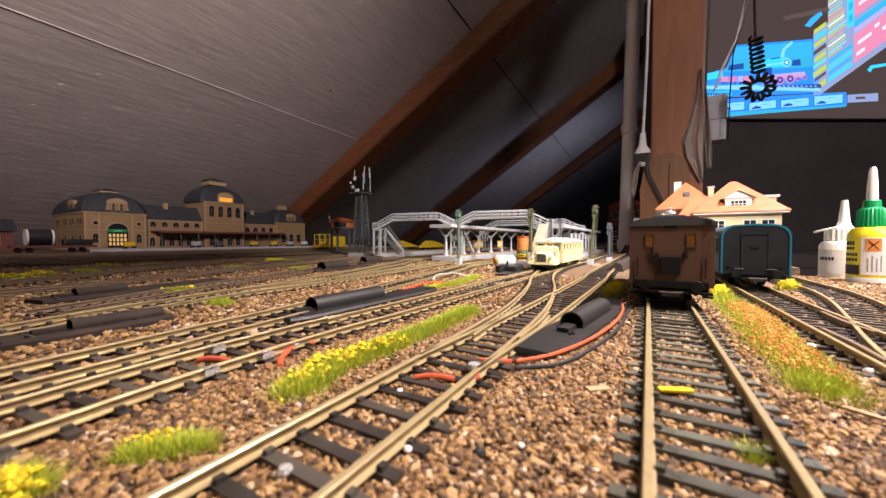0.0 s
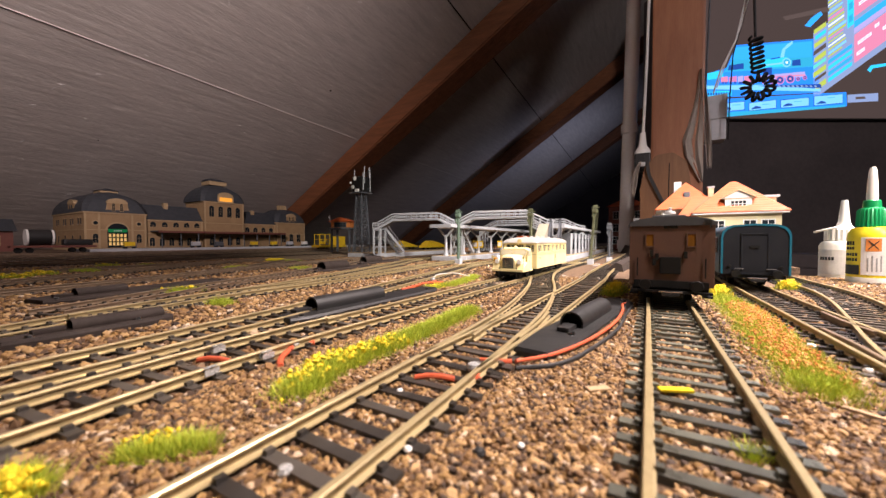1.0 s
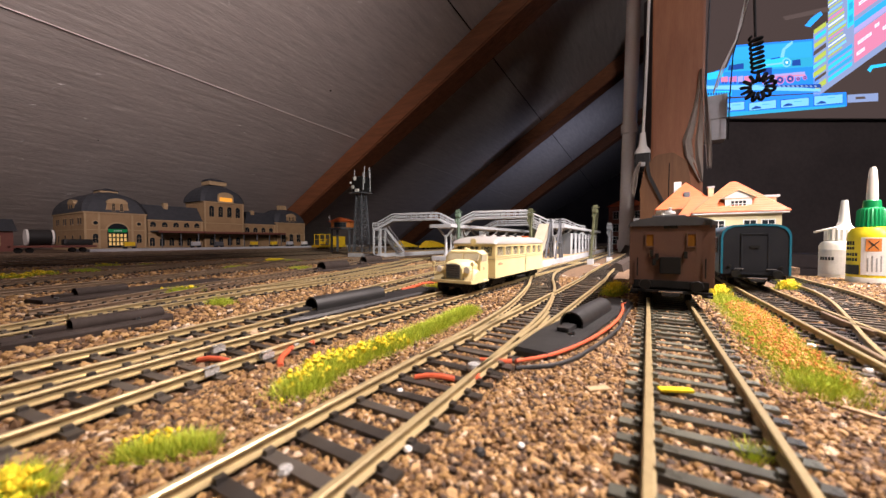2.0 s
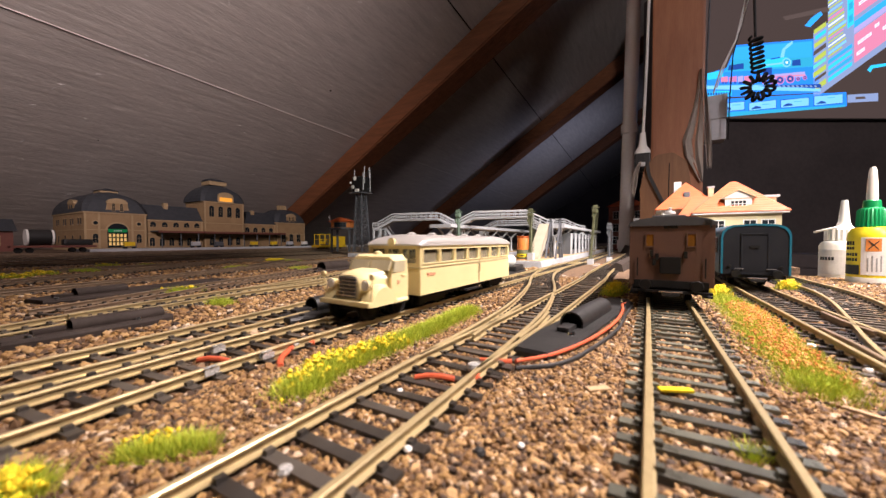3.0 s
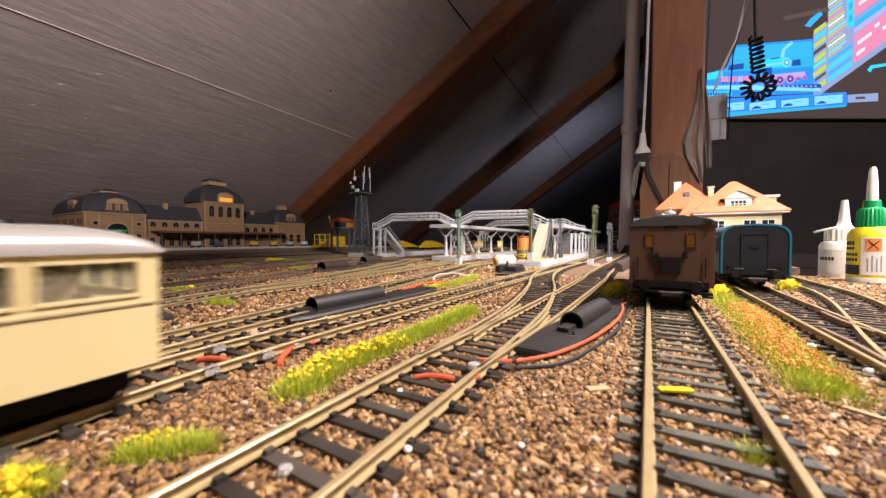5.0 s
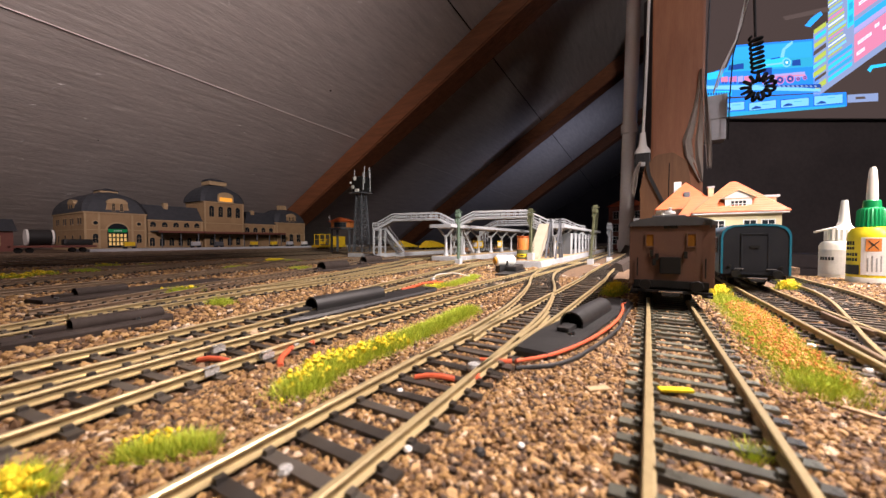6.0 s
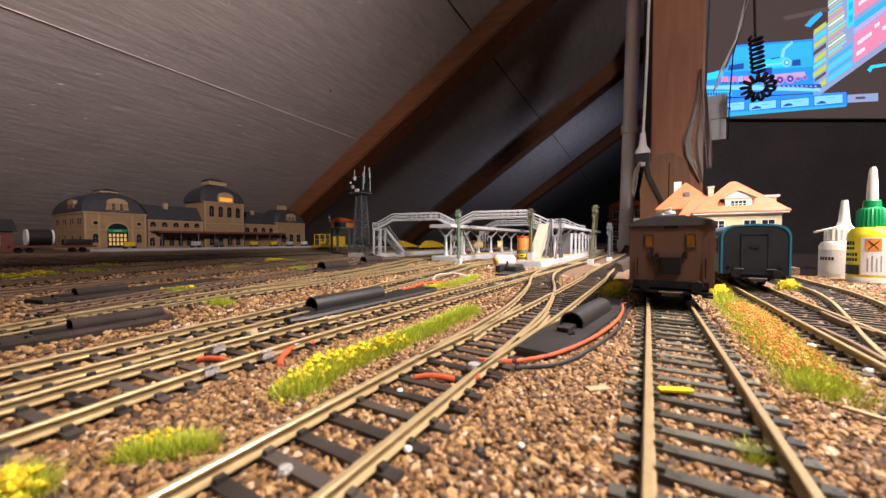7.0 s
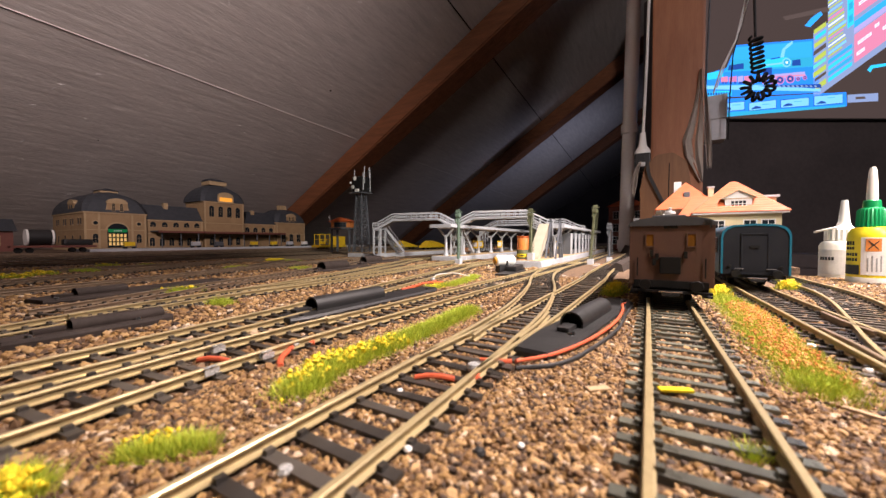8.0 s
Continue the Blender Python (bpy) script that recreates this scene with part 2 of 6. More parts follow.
def bar(bm, p, q, w, h=None, up=(0, 0, 1)):
    """A square bar from p to q."""
    p, q = Vector(p), Vector(q)
    h = h or w
    d = (q - p).normalized()
    up = Vector(up)
    if abs(d.dot(up)) > 0.99:
        up = Vector((0, 1, 0))
    s = d.cross(up).normalized() * (w / 2)
    t = s.cross(d).normalized() * (h / 2)
    vs = [bm.verts.new(c) for c in (p - s - t, p + s - t, p + s + t, p - s + t, q - s - t, q + s - t, q + s + t, q - s + t)]
    for f in ((0, 1, 2, 3), (7, 6, 5, 4), (0, 4, 5, 1), (1, 5, 6, 2), (2, 6, 7, 3), (3, 7, 4, 0)):
        bm.faces.new([vs[i] for i in f])
    return bm


def cyl(bm, p, q, r, r2=None, seg=16, cap=True):
    p, q = Vector(p), Vector(q)
    r2 = r if r2 is None else r2
    d = (q - p).normalized()
    a = d.orthogonal().normalized()
    b = d.cross(a)
    rings = []
    for c, rad in ((p, r), (q, r2)):
        rings.append([bm.verts.new(c + rad * (math.cos(2 * math.pi * i / seg) * a + math.sin(2 * math.pi * i / seg) * b)) for i in range(seg)])
    for i in range(seg):
        j = (i + 1) % seg
        bm.faces.new((rings[0][i], rings[0][j], rings[1][j], rings[1][i]))
    if cap:
        bm.faces.new(rings[0][::-1])
        bm.faces.new(rings[1])
    return bm


def loft(bm, rings, cap=True, closed=True):
    """Skin over rings of equally many points."""
    vs = [[bm.verts.new(p) for p in ring] for ring in rings]
    n = len(vs[0])
    for a, b in zip(vs, vs[1:]):
        for i in range(n if closed else n - 1):
            j = (i + 1) % n
            bm.faces.new((a[i], a[j], b[j], b[i]))
    if cap and closed:
        bm.faces.new(vs[0][::-1])
        bm.faces.new(vs[-1])
    return bm


def lathe(bm, profile, seg=28, centre=(0, 0)):
    """A turned body from (radius, height) pairs."""
    rings = [[(centre[0] + r * math.cos(2 * math.pi * i / seg), centre[1] + r * math.sin(2 * math.pi * i / seg), z) for i in range(seg)] for r, z in profile]
    return loft(bm, rings)


def prism(bm, outline, y0, y1):
    """An outline of (x, z) pushed along y."""
    return loft(bm, [[(x, y0, z) for x, z in outline], [(x, y1, z) for x, z in outline]])


def prism_x(bm, outline, x0, x1):
    """An outline of (y, z) pushed along x."""
    return loft(bm, [[(x0, y, z) for y, z in outline], [(x1, y, z) for y, z in outline]])


def smooth_path(points, step=4.0):
    """Catmull-Rom through (u, v) points, resampled evenly."""
    p = np.array(points, float)
    p = np.vstack([2 * p[0] - p[1], p, 2 * p[-1] - p[-2]])
    out = []
    for i in range(1, len(p) - 2):
        n = max(4, int(np.hypot(*(p[i + 1] - p[i])) / 2))
        for t in np.linspace(0, 1, n, endpoint=False):
            a, b, c, d = p[i - 1:i + 3]
            out.append(0.5 * (2 * b + (c - a) * t + (2 * a - 5 * b + 4 * c - d) * t * t + (3 * b - a - 3 * c + d) * t ** 3))
    out.append(p[-2])
    out = np.array(out)
    s = np.concatenate([[0], np.cumsum(np.hypot(*np.diff(out, axis=0).T))])
    k = np.linspace(0, s[-1], max(2, int(s[-1] / step)))
    return np.stack([np.interp(k, s, out[:, 0]), np.interp(k, s, out[:, 1])], 1), s[-1]


def tube(points, r, seg=8, step=2.0):
    """A round wire along (u, v, z) points."""
    p = np.array(points, float)
    q, length = smooth_path(p[:, :2], step)
    s = np.concatenate([[0], np.cumsum(np.hypot(*np.diff(p[:, :2], axis=0).T))])
    zs = np.interp(np.linspace(0, s[-1], len(q)), s, p[:, 2])
    bm = B()
    rings = []
    for i in range(len(q)):
        d = q[min(i + 1, len(q) - 1)] - q[max(i - 1, 0)]
        d = d / np.hypot(*d)
        rings.append([(q[i][0] - d[1] * r * math.cos(a), q[i][1] + d[0] * r * math.cos(a), zs[i] + r * math.sin(a)) for a in np.linspace(0, 2 * math.pi, seg, endpoint=False)])
    return loft(bm, rings)


# ---- the room ----
SLOPE, FOOT = 0.56, -2300.0


def roof_z(x):
    return SLOPE * (x - FOOT)


def room():
    bm = B()
    prism(bm, [(FOOT - 60, roof_z(FOOT - 60)), (1300, roof_z(1300)), (1300, roof_z(1300) + 60), (FOOT - 60, roof_z(FOOT - 60) + 60)], -2500, 6000)
    tagged(part("ceiling_slope", bm, "board"), "sloping attic ceiling of whitish wood-fibre board", "ceiling", kind="structure")
    bm = B()
    prism(bm, [(1300, roof_z(1300)), (4200, 260), (4200, 320), (1300, roof_z(1300) + 60)], -2500, 6000)
    tagged(part("ceiling", bm, "dark_wall"), "opposite dark attic roof slope", "ceiling", kind="structure")
    for name, o in (("wall_north", (FOOT - 200, 4300, 6000, 6120, -900, 2300)), ("wall_south", (FOOT - 200, 4300, -2620, -2500, -900, 2300)), ("wall_west", (FOOT - 180, FOOT - 60, -2500, 6000, -900, 0)), ("wall_east", (4200, 4320, -2500, 6000, -900, 320))):
        tagged(part(name, box(B(), *o), "dark_wall"), "plain dark attic wall", "wall", kind="structure")
    bm = box(B(), -700, 1700, 22, 120, -895, 1250)
    ob = tagged(part("wall_partition", bm, "dark_wall"), "dark partition wall behind the television", "wall", kind="structure")
    ob.matrix_world = pose(0.630, 2.338, 0, 0, 0, 30.73)
    tagged(part("floor", box(B(), FOOT - 180, 4320, -2620, 6120, -960, -900), "floor"), "dark wooden attic floor", "floor", kind="structure")
    # board joints
    for x, w, m in ((-1298, 2.5, "board"), (-645, 4, "matt_black"), (-57, 4, "matt_black"), (567, 4, "matt_black")):
        bm = B()
        xa, xb = x + 70, x - 106
        bar(bm, (xa, -2490, roof_z(xa) - 0.8), (xb, 5990, roof_z(xb) - 0.8), w, 3)
        tagged(part("trim", bm, m), "thin joint strip between ceiling boards", "trim", kind="structure")
    # each rafter from its upper to its lower end; the far ones splay a little
    for ya, yb in ((1322, 1322), (2130, 2860), (3150, 4500)):
        def cut(x, y, d):
            return [(x, y, roof_z(x) - 8), (x, y + d, roof_z(x) - 8), (x, y + d, roof_z(x) - 118), (x, y, roof_z(x) - 118)]
        bm = loft(B(), [cut(1280, ya, 124), cut(FOOT + 60, yb, 124)])
        bmesh.ops.bevel(bm, geom=bm.edges[:], offset=6, segments=2, affect="EDGES")
        tagged(part("rafter", bm, "timber"), "brown stained timber rafter under the ceiling boards", "rafter", "rafters under the roof", kind="structure")


def ceiling_marks():
    """Pale scuffs, flakes and dark specks on the sloping boards."""
    rnd = random.Random(31)
    for name, mat, n, lab in (("paint_flakes", "paper", 90, "pale scuffs and paint flakes on the ceiling boards"), ("dirt_specks", "dusty", 16, "dark specks on the ceiling boards")):
        bm = B()
        for i in range(n):
            x, y = rnd.uniform(-2000, -350), rnd.uniform(-350, 1290)
            a, w, h = rnd.gauss(1.57, 0.5), rnd.uniform(1.5, 9) if mat == "paper" else rnd.uniform(2, 5), rnd.uniform(0.4, 1.3) if mat == "paper" else rnd.uniform(1.5, 4)
            c, q = math.cos(a), math.sin(a)
            ring = [(x + c * w * f - q * h * g, y + q * w * f + c * h * g) for f, g in ((-1, -0.2), (-0.3, -1), (0.6, -0.7), (1, 0.3), (0.2, 0.9), (-0.6, 0.6))]
            loft(bm, [[(u, v, roof_z(u) - 0.9) for u, v in ring], [(u, v, roof_z(u) + 0.4) for u, v in ring]])
        tagged(part(name, bm, mat), lab, "marks", kind="stuff")


room()
ceiling_marks()


def table():
    bm = B()
    out = [(-2240, -700), (215, -700), (215, 452), (118, 456), (118, 588), (162, 592), (162, 5200), (-2240, 5200)]
    loft(bm, [[(x, y, z) for x, y in out] for z in (-24, -3.6)])
    tagged(part("ground", bm, "soil"), "brown ballast-covered layout board", "ground", kind="structure")
    for x, y in ((-1900, -500), (-1900, 4900), (150, -500), (150, 4900)):
        tagged(part("trestle_leg", box(B(), x - 35, x + 35, y - 35, y + 35, -900, -24, 4), "timber"), "square timber leg under the layout board", "leg", "legs under the layout")


table()

# ---- tracks ----
PITCH = 6.7
RAIL = [(-0.5, 0), (0.5, 0), (0.65, -0.15), (0.65, -0.5), (0.3, -0.75), (0.18, -0.8), (0.18, -1.8), (1.0, -2.1), (1.0, -2.3), (-1.0, -2.3), (-1.0, -2.1), (-0.18, -1.8), (-0.18, -0.8), (-0.3, -0.75), (-0.65, -0.5), (-0.65, -0.15)]
sleeper_meshes = {}


def make_sleeper(mat):
    bm = B()
    box(bm, -13.2, 13.2, -1.15, 1.15, -5.0, -2.3)
    for x in (-8.7, 8.7):
        for s in (-1, 1):
            box(bm, x + s * 1.5 - 0.55, x + s * 1.5 + 0.55, -0.7, 0.7, -2.3, -1.5)
    ob = part("sleeper", bm, mat)
    me = ob.data
    bpy.data.objects.remove(ob)
    return me


def track(label, points, mat="rail", singles=True, gaps=(), pitch=PITCH, rails=(1, -1), wood="sleeper"):
    if wood not in sleeper_meshes:
        sleeper_meshes[wood] = make_sleeper(wood)
    t = thing("railway_track", label, "model track", group="tracks on the layout")
    path, length = smooth_path(points, 5.0)
    d = np.gradient(path, axis=0)
    d /= np.hypot(d[:, 0], d[:, 1])[:, None]
    nrm = np.stack([d[:, 1], -d[:, 0]], 1)
    for side in rails:
        rings = [[(p[0] + n[0] * (side * 8.7 + x), p[1] + n[1] * (side * 8.7 + x), z) for x, z in RAIL] for p, n in zip(path, nrm)]
        part("rail", loft(B(), rings), mat, t)
    count = int(length / pitch)
    dense, _ = smooth_path(points, 1.0)
    rest = B()
    for i in range(count):
        k = min(len(dense) - 2, int((i + 0.5) / count * (len(dense) - 1)))
        p, q = dense[k], dense[min(k + 1, len(dense) - 1)]
        if any(a < p[1] < b for a, b in gaps):
            continue
        a = math.atan2(q[1] - p[1], q[0] - p[0]) - math.pi / 2
        if singles and p[1] < 520:
            ob = new("sleeper", sleeper_meshes[wood])
            ob.parent = t
            ob.matrix_basis = pose(p[0] * MM, p[1] * MM, random.uniform(-0.15, 0.15) * MM, 0, 0, math.degrees(a) + random.uniform(-1, 1))
        else:
            c, s = math.cos(a), math.sin(a)
            bar(rest, (p[0] - 14.5 * c, p[1] - 14.5 * s, -3.6), (p[0] + 14.5 * c, p[1] + 14.5 * s, -3.6), 2.6, 2.6)
    if rest.verts:
        tagged(part("sleeper_rest", rest, wood, t), kind="stuff")
    else:
        rest.free()
    return t


T1 = [(9.1, -60), (9.1, 100), (9.1, 500), (9.1, 2000)]
T2 = [(-37, -60), (-41, 0), (-42, 20), (-43.2, 75), (-46, 135), (-51.5, 180), (-62, 235), (-76, 290), (-86, 345), (-91, 410)]
T2B = [(-43.2, 75), (-41.5, 110), (-40, 150), (-38, 300), (-40, 450), (-36, 1200)]
T3 = [(-42, -420), (-62, -260), (-80, -120), (-87.5, -50), (-95, 11), (-97.2, 25), (-99.3, 43), (-100.3, 65), (-100.6, 85), (-99.3, 108), (-98.3, 135), (-97.5, 165), (-97, 200), (-96.5, 245), (-95, 300), (-93.5, 345), (-92, 400), (-90.5, 450), (-88.5, 520), (-87, 650), (-87, 2000)]
T4 = [(-112, -90), (-120, -20), (-124, 15), (-127, 40), (-131, 65), (-135, 96), (-146, 150), (-160, 220), (-175, 300), (-195, 400), (-198, 520), (-198, 2000)]
T5 = [(-150, -90), (-178, -10), (-188.5, 23), (-205, 69), (-222, 155), (-255, 256), (-290, 360), (-330, 480), (-340, 700), (-340, 2500)]
T5B = [(-196, 45), (-212, 100), (-214, 160), (-222, 240), (-240, 360), (-255, 520)]
T6 = [(-330, -60), (-395, 30), (-440, 100), (-500, 200), (-560, 330), (-600, 500), (-620, 900), (-620, 2500)]
T7 = [(-300, -40), (-330, 30), (-350, 110), (-385, 200), (-420, 320), (-450, 480), (-470, 800), (-470, 2500)]
T8 = [(-225, 40), (-262, 120), (-290, 200), (-330, 300), (-380, 420), (-400, 600), (-400, 2500)]
T8B = [(-390, 210), (-430, 260), (-485, 340), (-520, 430), (-545, 600), (-545, 2500)]
T9 = [(58.5, -60), (58.5, 100), (58.5, 300), (58.5, 570)]
T10 = [(58.5, 100), (62, 130), (68, 160), (79, 205), (90, 255), (96, 300), (97, 350), (97, 570)]
LINES = [T1, T2, T2B, T3, T4, T5, T5B, T6, T7, T8, T8B, T9, T10]


def tracks():
    track("straight nickel-silver track with sleepers coloured grey-green for lamp sheen", T1, wood="sheen_sleeper")
    track("turnout track with golden nickel-silver rails and black sleepers", T2)
    track("straight branch of the turnout, golden rails on black sleepers", T2B)
    track("curved nickel-silver track that the railcar runs on", T3)
    track("nickel-silver track beside the black point motor", T4)
    track("worn nickel-silver yard track in brown ballast", T5)
    track("branching yard track with worn rails", T5B)
    track("dull brown yard track in the dim back of the layout", T6, "old_rail")
    track("dull brown yard track with flowers beside it", T7, "old_rail")
    track("branching yard track with dull rails", T8, "old_rail")
    track("dull yard track curving to the outer platform", T8B, "old_rail")
    track("straight dull track under the blue coach", T9)
    track("curved turnout branch beside the glue bottles", T10)
    for u in (-540, -700, -780, -900, -1010, -1120, -1230):
        track("dim straight station track in dark ballast", [(u, -100), (u, 500), (u, 3000)], "old_rail", False)


tracks()

# ---- rolling stock ----


def wheel(parent, x, y, r, name="wheel"):
    bm = B()
    prof = [(0.6, -1.4), (r * 0.55, -1.4), (r * 0.6, -0.9), (r * 0.85, -0.9), (r, -1.2), (r, 0.8), (r + 0.9, 1.0), (r + 0.9, 1.6), (0.6, 1.6)]
    lathe(bm, prof, 20)
    ob = part(name, bm, "matt_black", parent, smooth=True)
    s = 1 if x > 0 else -1
    ob.matrix_basis = pose(x * MM, y * MM, r * MM, 0, -90 * s, 0)
    return ob


thin_shell(M["silver"], (0.85, 0.85, 0.82), 0.25)
LIGHTENED = lightened_glazing("lightened_clear_glazing", (0.55, 0.47, 0.32), 0.14)


def railcar():
    """Front to -y. Origin on the railhead under the rear end of the saloon."""
    car = thing("railcar", "cream lorry-nosed model railcar with a silver roof", "railcar")
    L, W = 103.7, 15.0
    bm = B()
    zs, ze, zw0, zw1 = 6.5, 28.0, 20.4, 26.5
    # saloon shell with real window openings
    n_win = [(-101.8, -89.2), (-87.4, -75.4), (-73.4, -61.8), (-59.4, -48.2), (-44.8, -32.8), (-30.0, -18.4), (-16.2, -3.4)]
    for s in (-1, 1):
        x0, x1 = (W - 1.0, W) if s > 0 else (-W, -W + 1.0)
        box(bm, x0, x1, -L, 0, zs, zw0)
        box(bm, x0, x1, -L, 0, zw1, ze)
        edges = [-L] + [e for w in n_win for e in w] + [0]
        for a, b in zip(edges[::2], edges[1::2]):
            box(bm, x0, x1, a, b, zw0, zw1)
    for y0, y1 in ((-L, -L + 1), (-1, 0)):
        box(bm, -W + 1, W - 1, y0, y1, zs, zw0)
        box(bm, -W + 1, W - 1, y0, y1, zw1, ze)
        for a, b in ((-W + 1, -W + 2.5), (-5, -3.2), (3.2, 5), (W - 2.5, W - 1)):
            box(bm, a, b, y0, y1, zw0, zw1)
    box(bm, -W + 1, W - 1, -L + 1, -1, zs, zs + 1.2)
    body = part("saloon_body", bm, "cream", car, "cream saloon with seven side windows")
    for s in (-1, 1):
        for a, b in n_win:
            fr = B()
            x0, x1 = (W - 0.2, W + 0.35) if s > 0 else (-W - 0.35, -W + 0.2)
            box(fr, x0, x1, a - 0.5, b + 0.5, zw0 - 0.5, zw0 + 0.1)
            box(fr, x0, x1, a - 0.5, b + 0.5, zw1 - 0.1, zw1 + 0.5)
            box(fr, x0, x1, a - 0.5, a + 0.1, zw0 + 0.1, zw1 - 0.1)
            box(fr, x0, x1, b - 0.1, b + 0.5, zw0 + 0.1, zw1 - 0.1)
            part("window_frame", fr, "cream", body)
            x = (W - 0.75) * s
            pane = part("pane", box(B(), x - 0.15, x + 0.15, a + 0.05, b - 0.05, zw0 + 0.05, zw1 - 0.05), LIGHTENED, body)
            pane.visible_shadow = False
        x0, x1 = (W, W + 0.3) if s > 0 else (-W - 0.3, -W)
        part("belt_line", box(B(), x0, x1, -L + 0.3, -0.3, 18.3, 18.7), "cream_line", body, "thin grey belt line")
        # side door with seam and handle
        dy = -46.5
        part("door_seam", box(B(), x0, x0 + 0.32 if s > 0 else x1, dy - 0.25, dy + 0.25, zs + 0.5, zw0 - 0.6), "cream_line", body)
        h = B()
        hx = (W + 0.9) * s
        bar(h, (hx, dy - 0.9, 12.6), (hx, dy - 0.9, 17.4), 0.5)
        bar(h, (W * s, dy - 0.9, 17.2), (hx, dy - 0.9, 17.2), 0.5)
        bar(h, (W * s, dy - 0.9, 12.8), (hx, dy - 0.9, 12.8), 0.5)
        part("door_handle", h, "chrome", body, "curved metal grab handle")
        script = B()
        for k in range(8):
            box(script, x0, x1, -98.6 + k * 0.82, -98.0 + k * 0.82, 15.0, 16.3 if k in (0, 3) else 15.8)
        box(script, x0, x1, -98.6, -92.2, 14.7, 14.86)
        part("lettering", script, "red", body, "small faded red script")
    for y0, y1 in ((-L - 0.3, -L), (0, 0.3)):
        part("belt_line", box(B(), -W + 0.3, W - 0.3, y0, y1, 18.2, 18.8), "cream_line", body)
    for y in (-L + 0.5, -0.5):
        pane = part("pane", box(B(), -W + 2.5, W - 2.5, y - 0.15, y + 0.15, zw0, zw1), LIGHTENED, body)
        pane.visible_shadow = False
    # seats inside
    for k, y in enumerate((-92, -78, -64, -52, -36, -22, -10)):
        for x in (-8.5, 8.5):
            st = B()
            box(st, x - 5, x + 5, y - 3, y + 3, zs + 1.2, zs + 8, 0.6)
            box(st, x - 5, x + 5, y + 1.4, y + 3, zs + 8, zs + 14, 0.6)
            part("seat", st, "seat_tan", car, "pale tan bench seat seen through the windows")
    # roof
    arc = [(-W - 0.7, ze)] + [((W + 0.7) * math.sin(a), ze + 0.6 + 4.6 * (math.cos(a) ** 0.55 if math.cos(a) > 0 else 0)) for a in np.linspace(-1.5, 1.5, 17)] + [(W + 0.7, ze)]
    rings = []
    for y, k in ((-L - 1.0, 0.0), (-L + 0.5, 0.55), (-L + 4, 0.85), (-L + 9, 1.0), (-9, 1.0), (-4, 0.85), (-0.5, 0.55), (1.0, 0.0)):
        w = 1.0 if 0 < k else 0.985
        rings.append([(x * w, y, ze + (z - ze) * max(k, 0.15)) for x, z in arc])
    roof = part("roof", loft(B(), rings), "silver", car, "silver-painted domed roof", smooth=True)
    for y in (-90, -72, -54, -36, -18):
        part("roof_vent", lathe(B(), [(2.2, ze + 4.6), (2.2, ze + 5.6), (1.4, ze + 6.2), (0.3, ze + 6.4)], 14, (0, y)), "silver", roof, smooth=True)
    bm = cyl(B(), (0.5, -L - 2.2, ze + 1.6), (0.5, -L - 0.2, ze + 1.6), 2.0, 1.5, 18)
    part("headlight", bm, "cream", car, "round cream headlamp on the roof edge", smooth=True)
    # lorry cab and bonnet
    cab = B()
    c0, c1 = -L - 5.2, -L - 16.0
    CW = 12.4
    sec = [(-CW, 6.0), (CW, 6.0), (CW, 17.0), (CW - 0.6, 22.2), (CW - 3.0, 24.4), (-CW + 3.0, 24.4), (-CW + 0.6, 22.2), (-CW, 17.0)]
    rear = [(x, c0, z) for x, z in sec]
    mid = [(x, c1 + 4.0, z) for x, z in sec]
    front = [(x * 0.97, c1 + (2.6 if z > 20 else (0.5 if z > 14 else 0)), z - (0.8 if z > 23 else 0)) for x, z in sec]
    loft(cab, [rear, mid, front])
    cabin = part("driver_cab", cab, "cream", car, "cream lorry cab", smooth=True)
    for s in (-1, 1):
        x = (CW - 0.35) * s
        w = B()
        prism_x(w, [(c0 - 2, 17.6), (c0 - 9.6, 17.6), (c0 - 8.6, 22.0), (c0 - 2, 22.0)], x - 0.45 * s, x + 0.42 * s)
        part("side_window", w, "cab_pane", cabin, "cab side window coloured like the light interior")
        part("emblem", box(B(), min(s * CW, s * (CW + 0.25)), max(s * CW, s * (CW + 0.25)), c0 - 7.0, c0 - 5.6, 12.8, 14.2), "red", cabin, "small red emblem")
        part("door_handle", box(B(), min(s * CW, s * (CW + 0.6)), max(s * CW, s * (CW + 0.6)), c0 - 4.5, c0 - 2.6, 15.9, 16.4), "cream", cabin)
    for s in (-1, 1):
        ws = B()
        x0, x1 = sorted((0.5 * s, (CW - 1.9) * s))
        loft(ws, [[(x0, c1 + 0.15, 18.3), (x1, c1 + 0.15, 18.3), (x1, c1 + 1.0, 18.3), (x0, c1 + 1.0, 18.3)], [(x0, c1 + 1.95, 22.3), (x1, c1 + 1.95, 22.3), (x1, c1 + 4.0, 22.3), (x0, c1 + 4.0, 22.3)]])
        part("windscreen", ws, "cab_pane", cabin, "split windscreen coloured like the light interior")
    part("cab_light", lathe(B(), [(1.8, 24.2), (1.5, 25.4), (0.3, 25.9)], 14, (0, c1 + 6)), "cream", cabin, smooth=True)
    # bonnet
    b1 = c1 - 10.8
    rings = []
    for y, w, top in ((c1 + 0.5, 10.4, 18.9), (c1 - 4, 9.2, 18.7), (c1 - 9, 7.4, 18.2), (b1 + 0.8, 6.4, 17.6), (b1, 5.9, 17.0)):
        rings.append([(-w, y, 7.0), (w, y, 7.0), (w, y, top - 3.5), (w * 0.8, y, top - 1.0), (w * 0.4, y, top), (-w * 0.4, y, top), (-w * 0.8, y, top - 1.0), (-w, y, top - 3.5)])
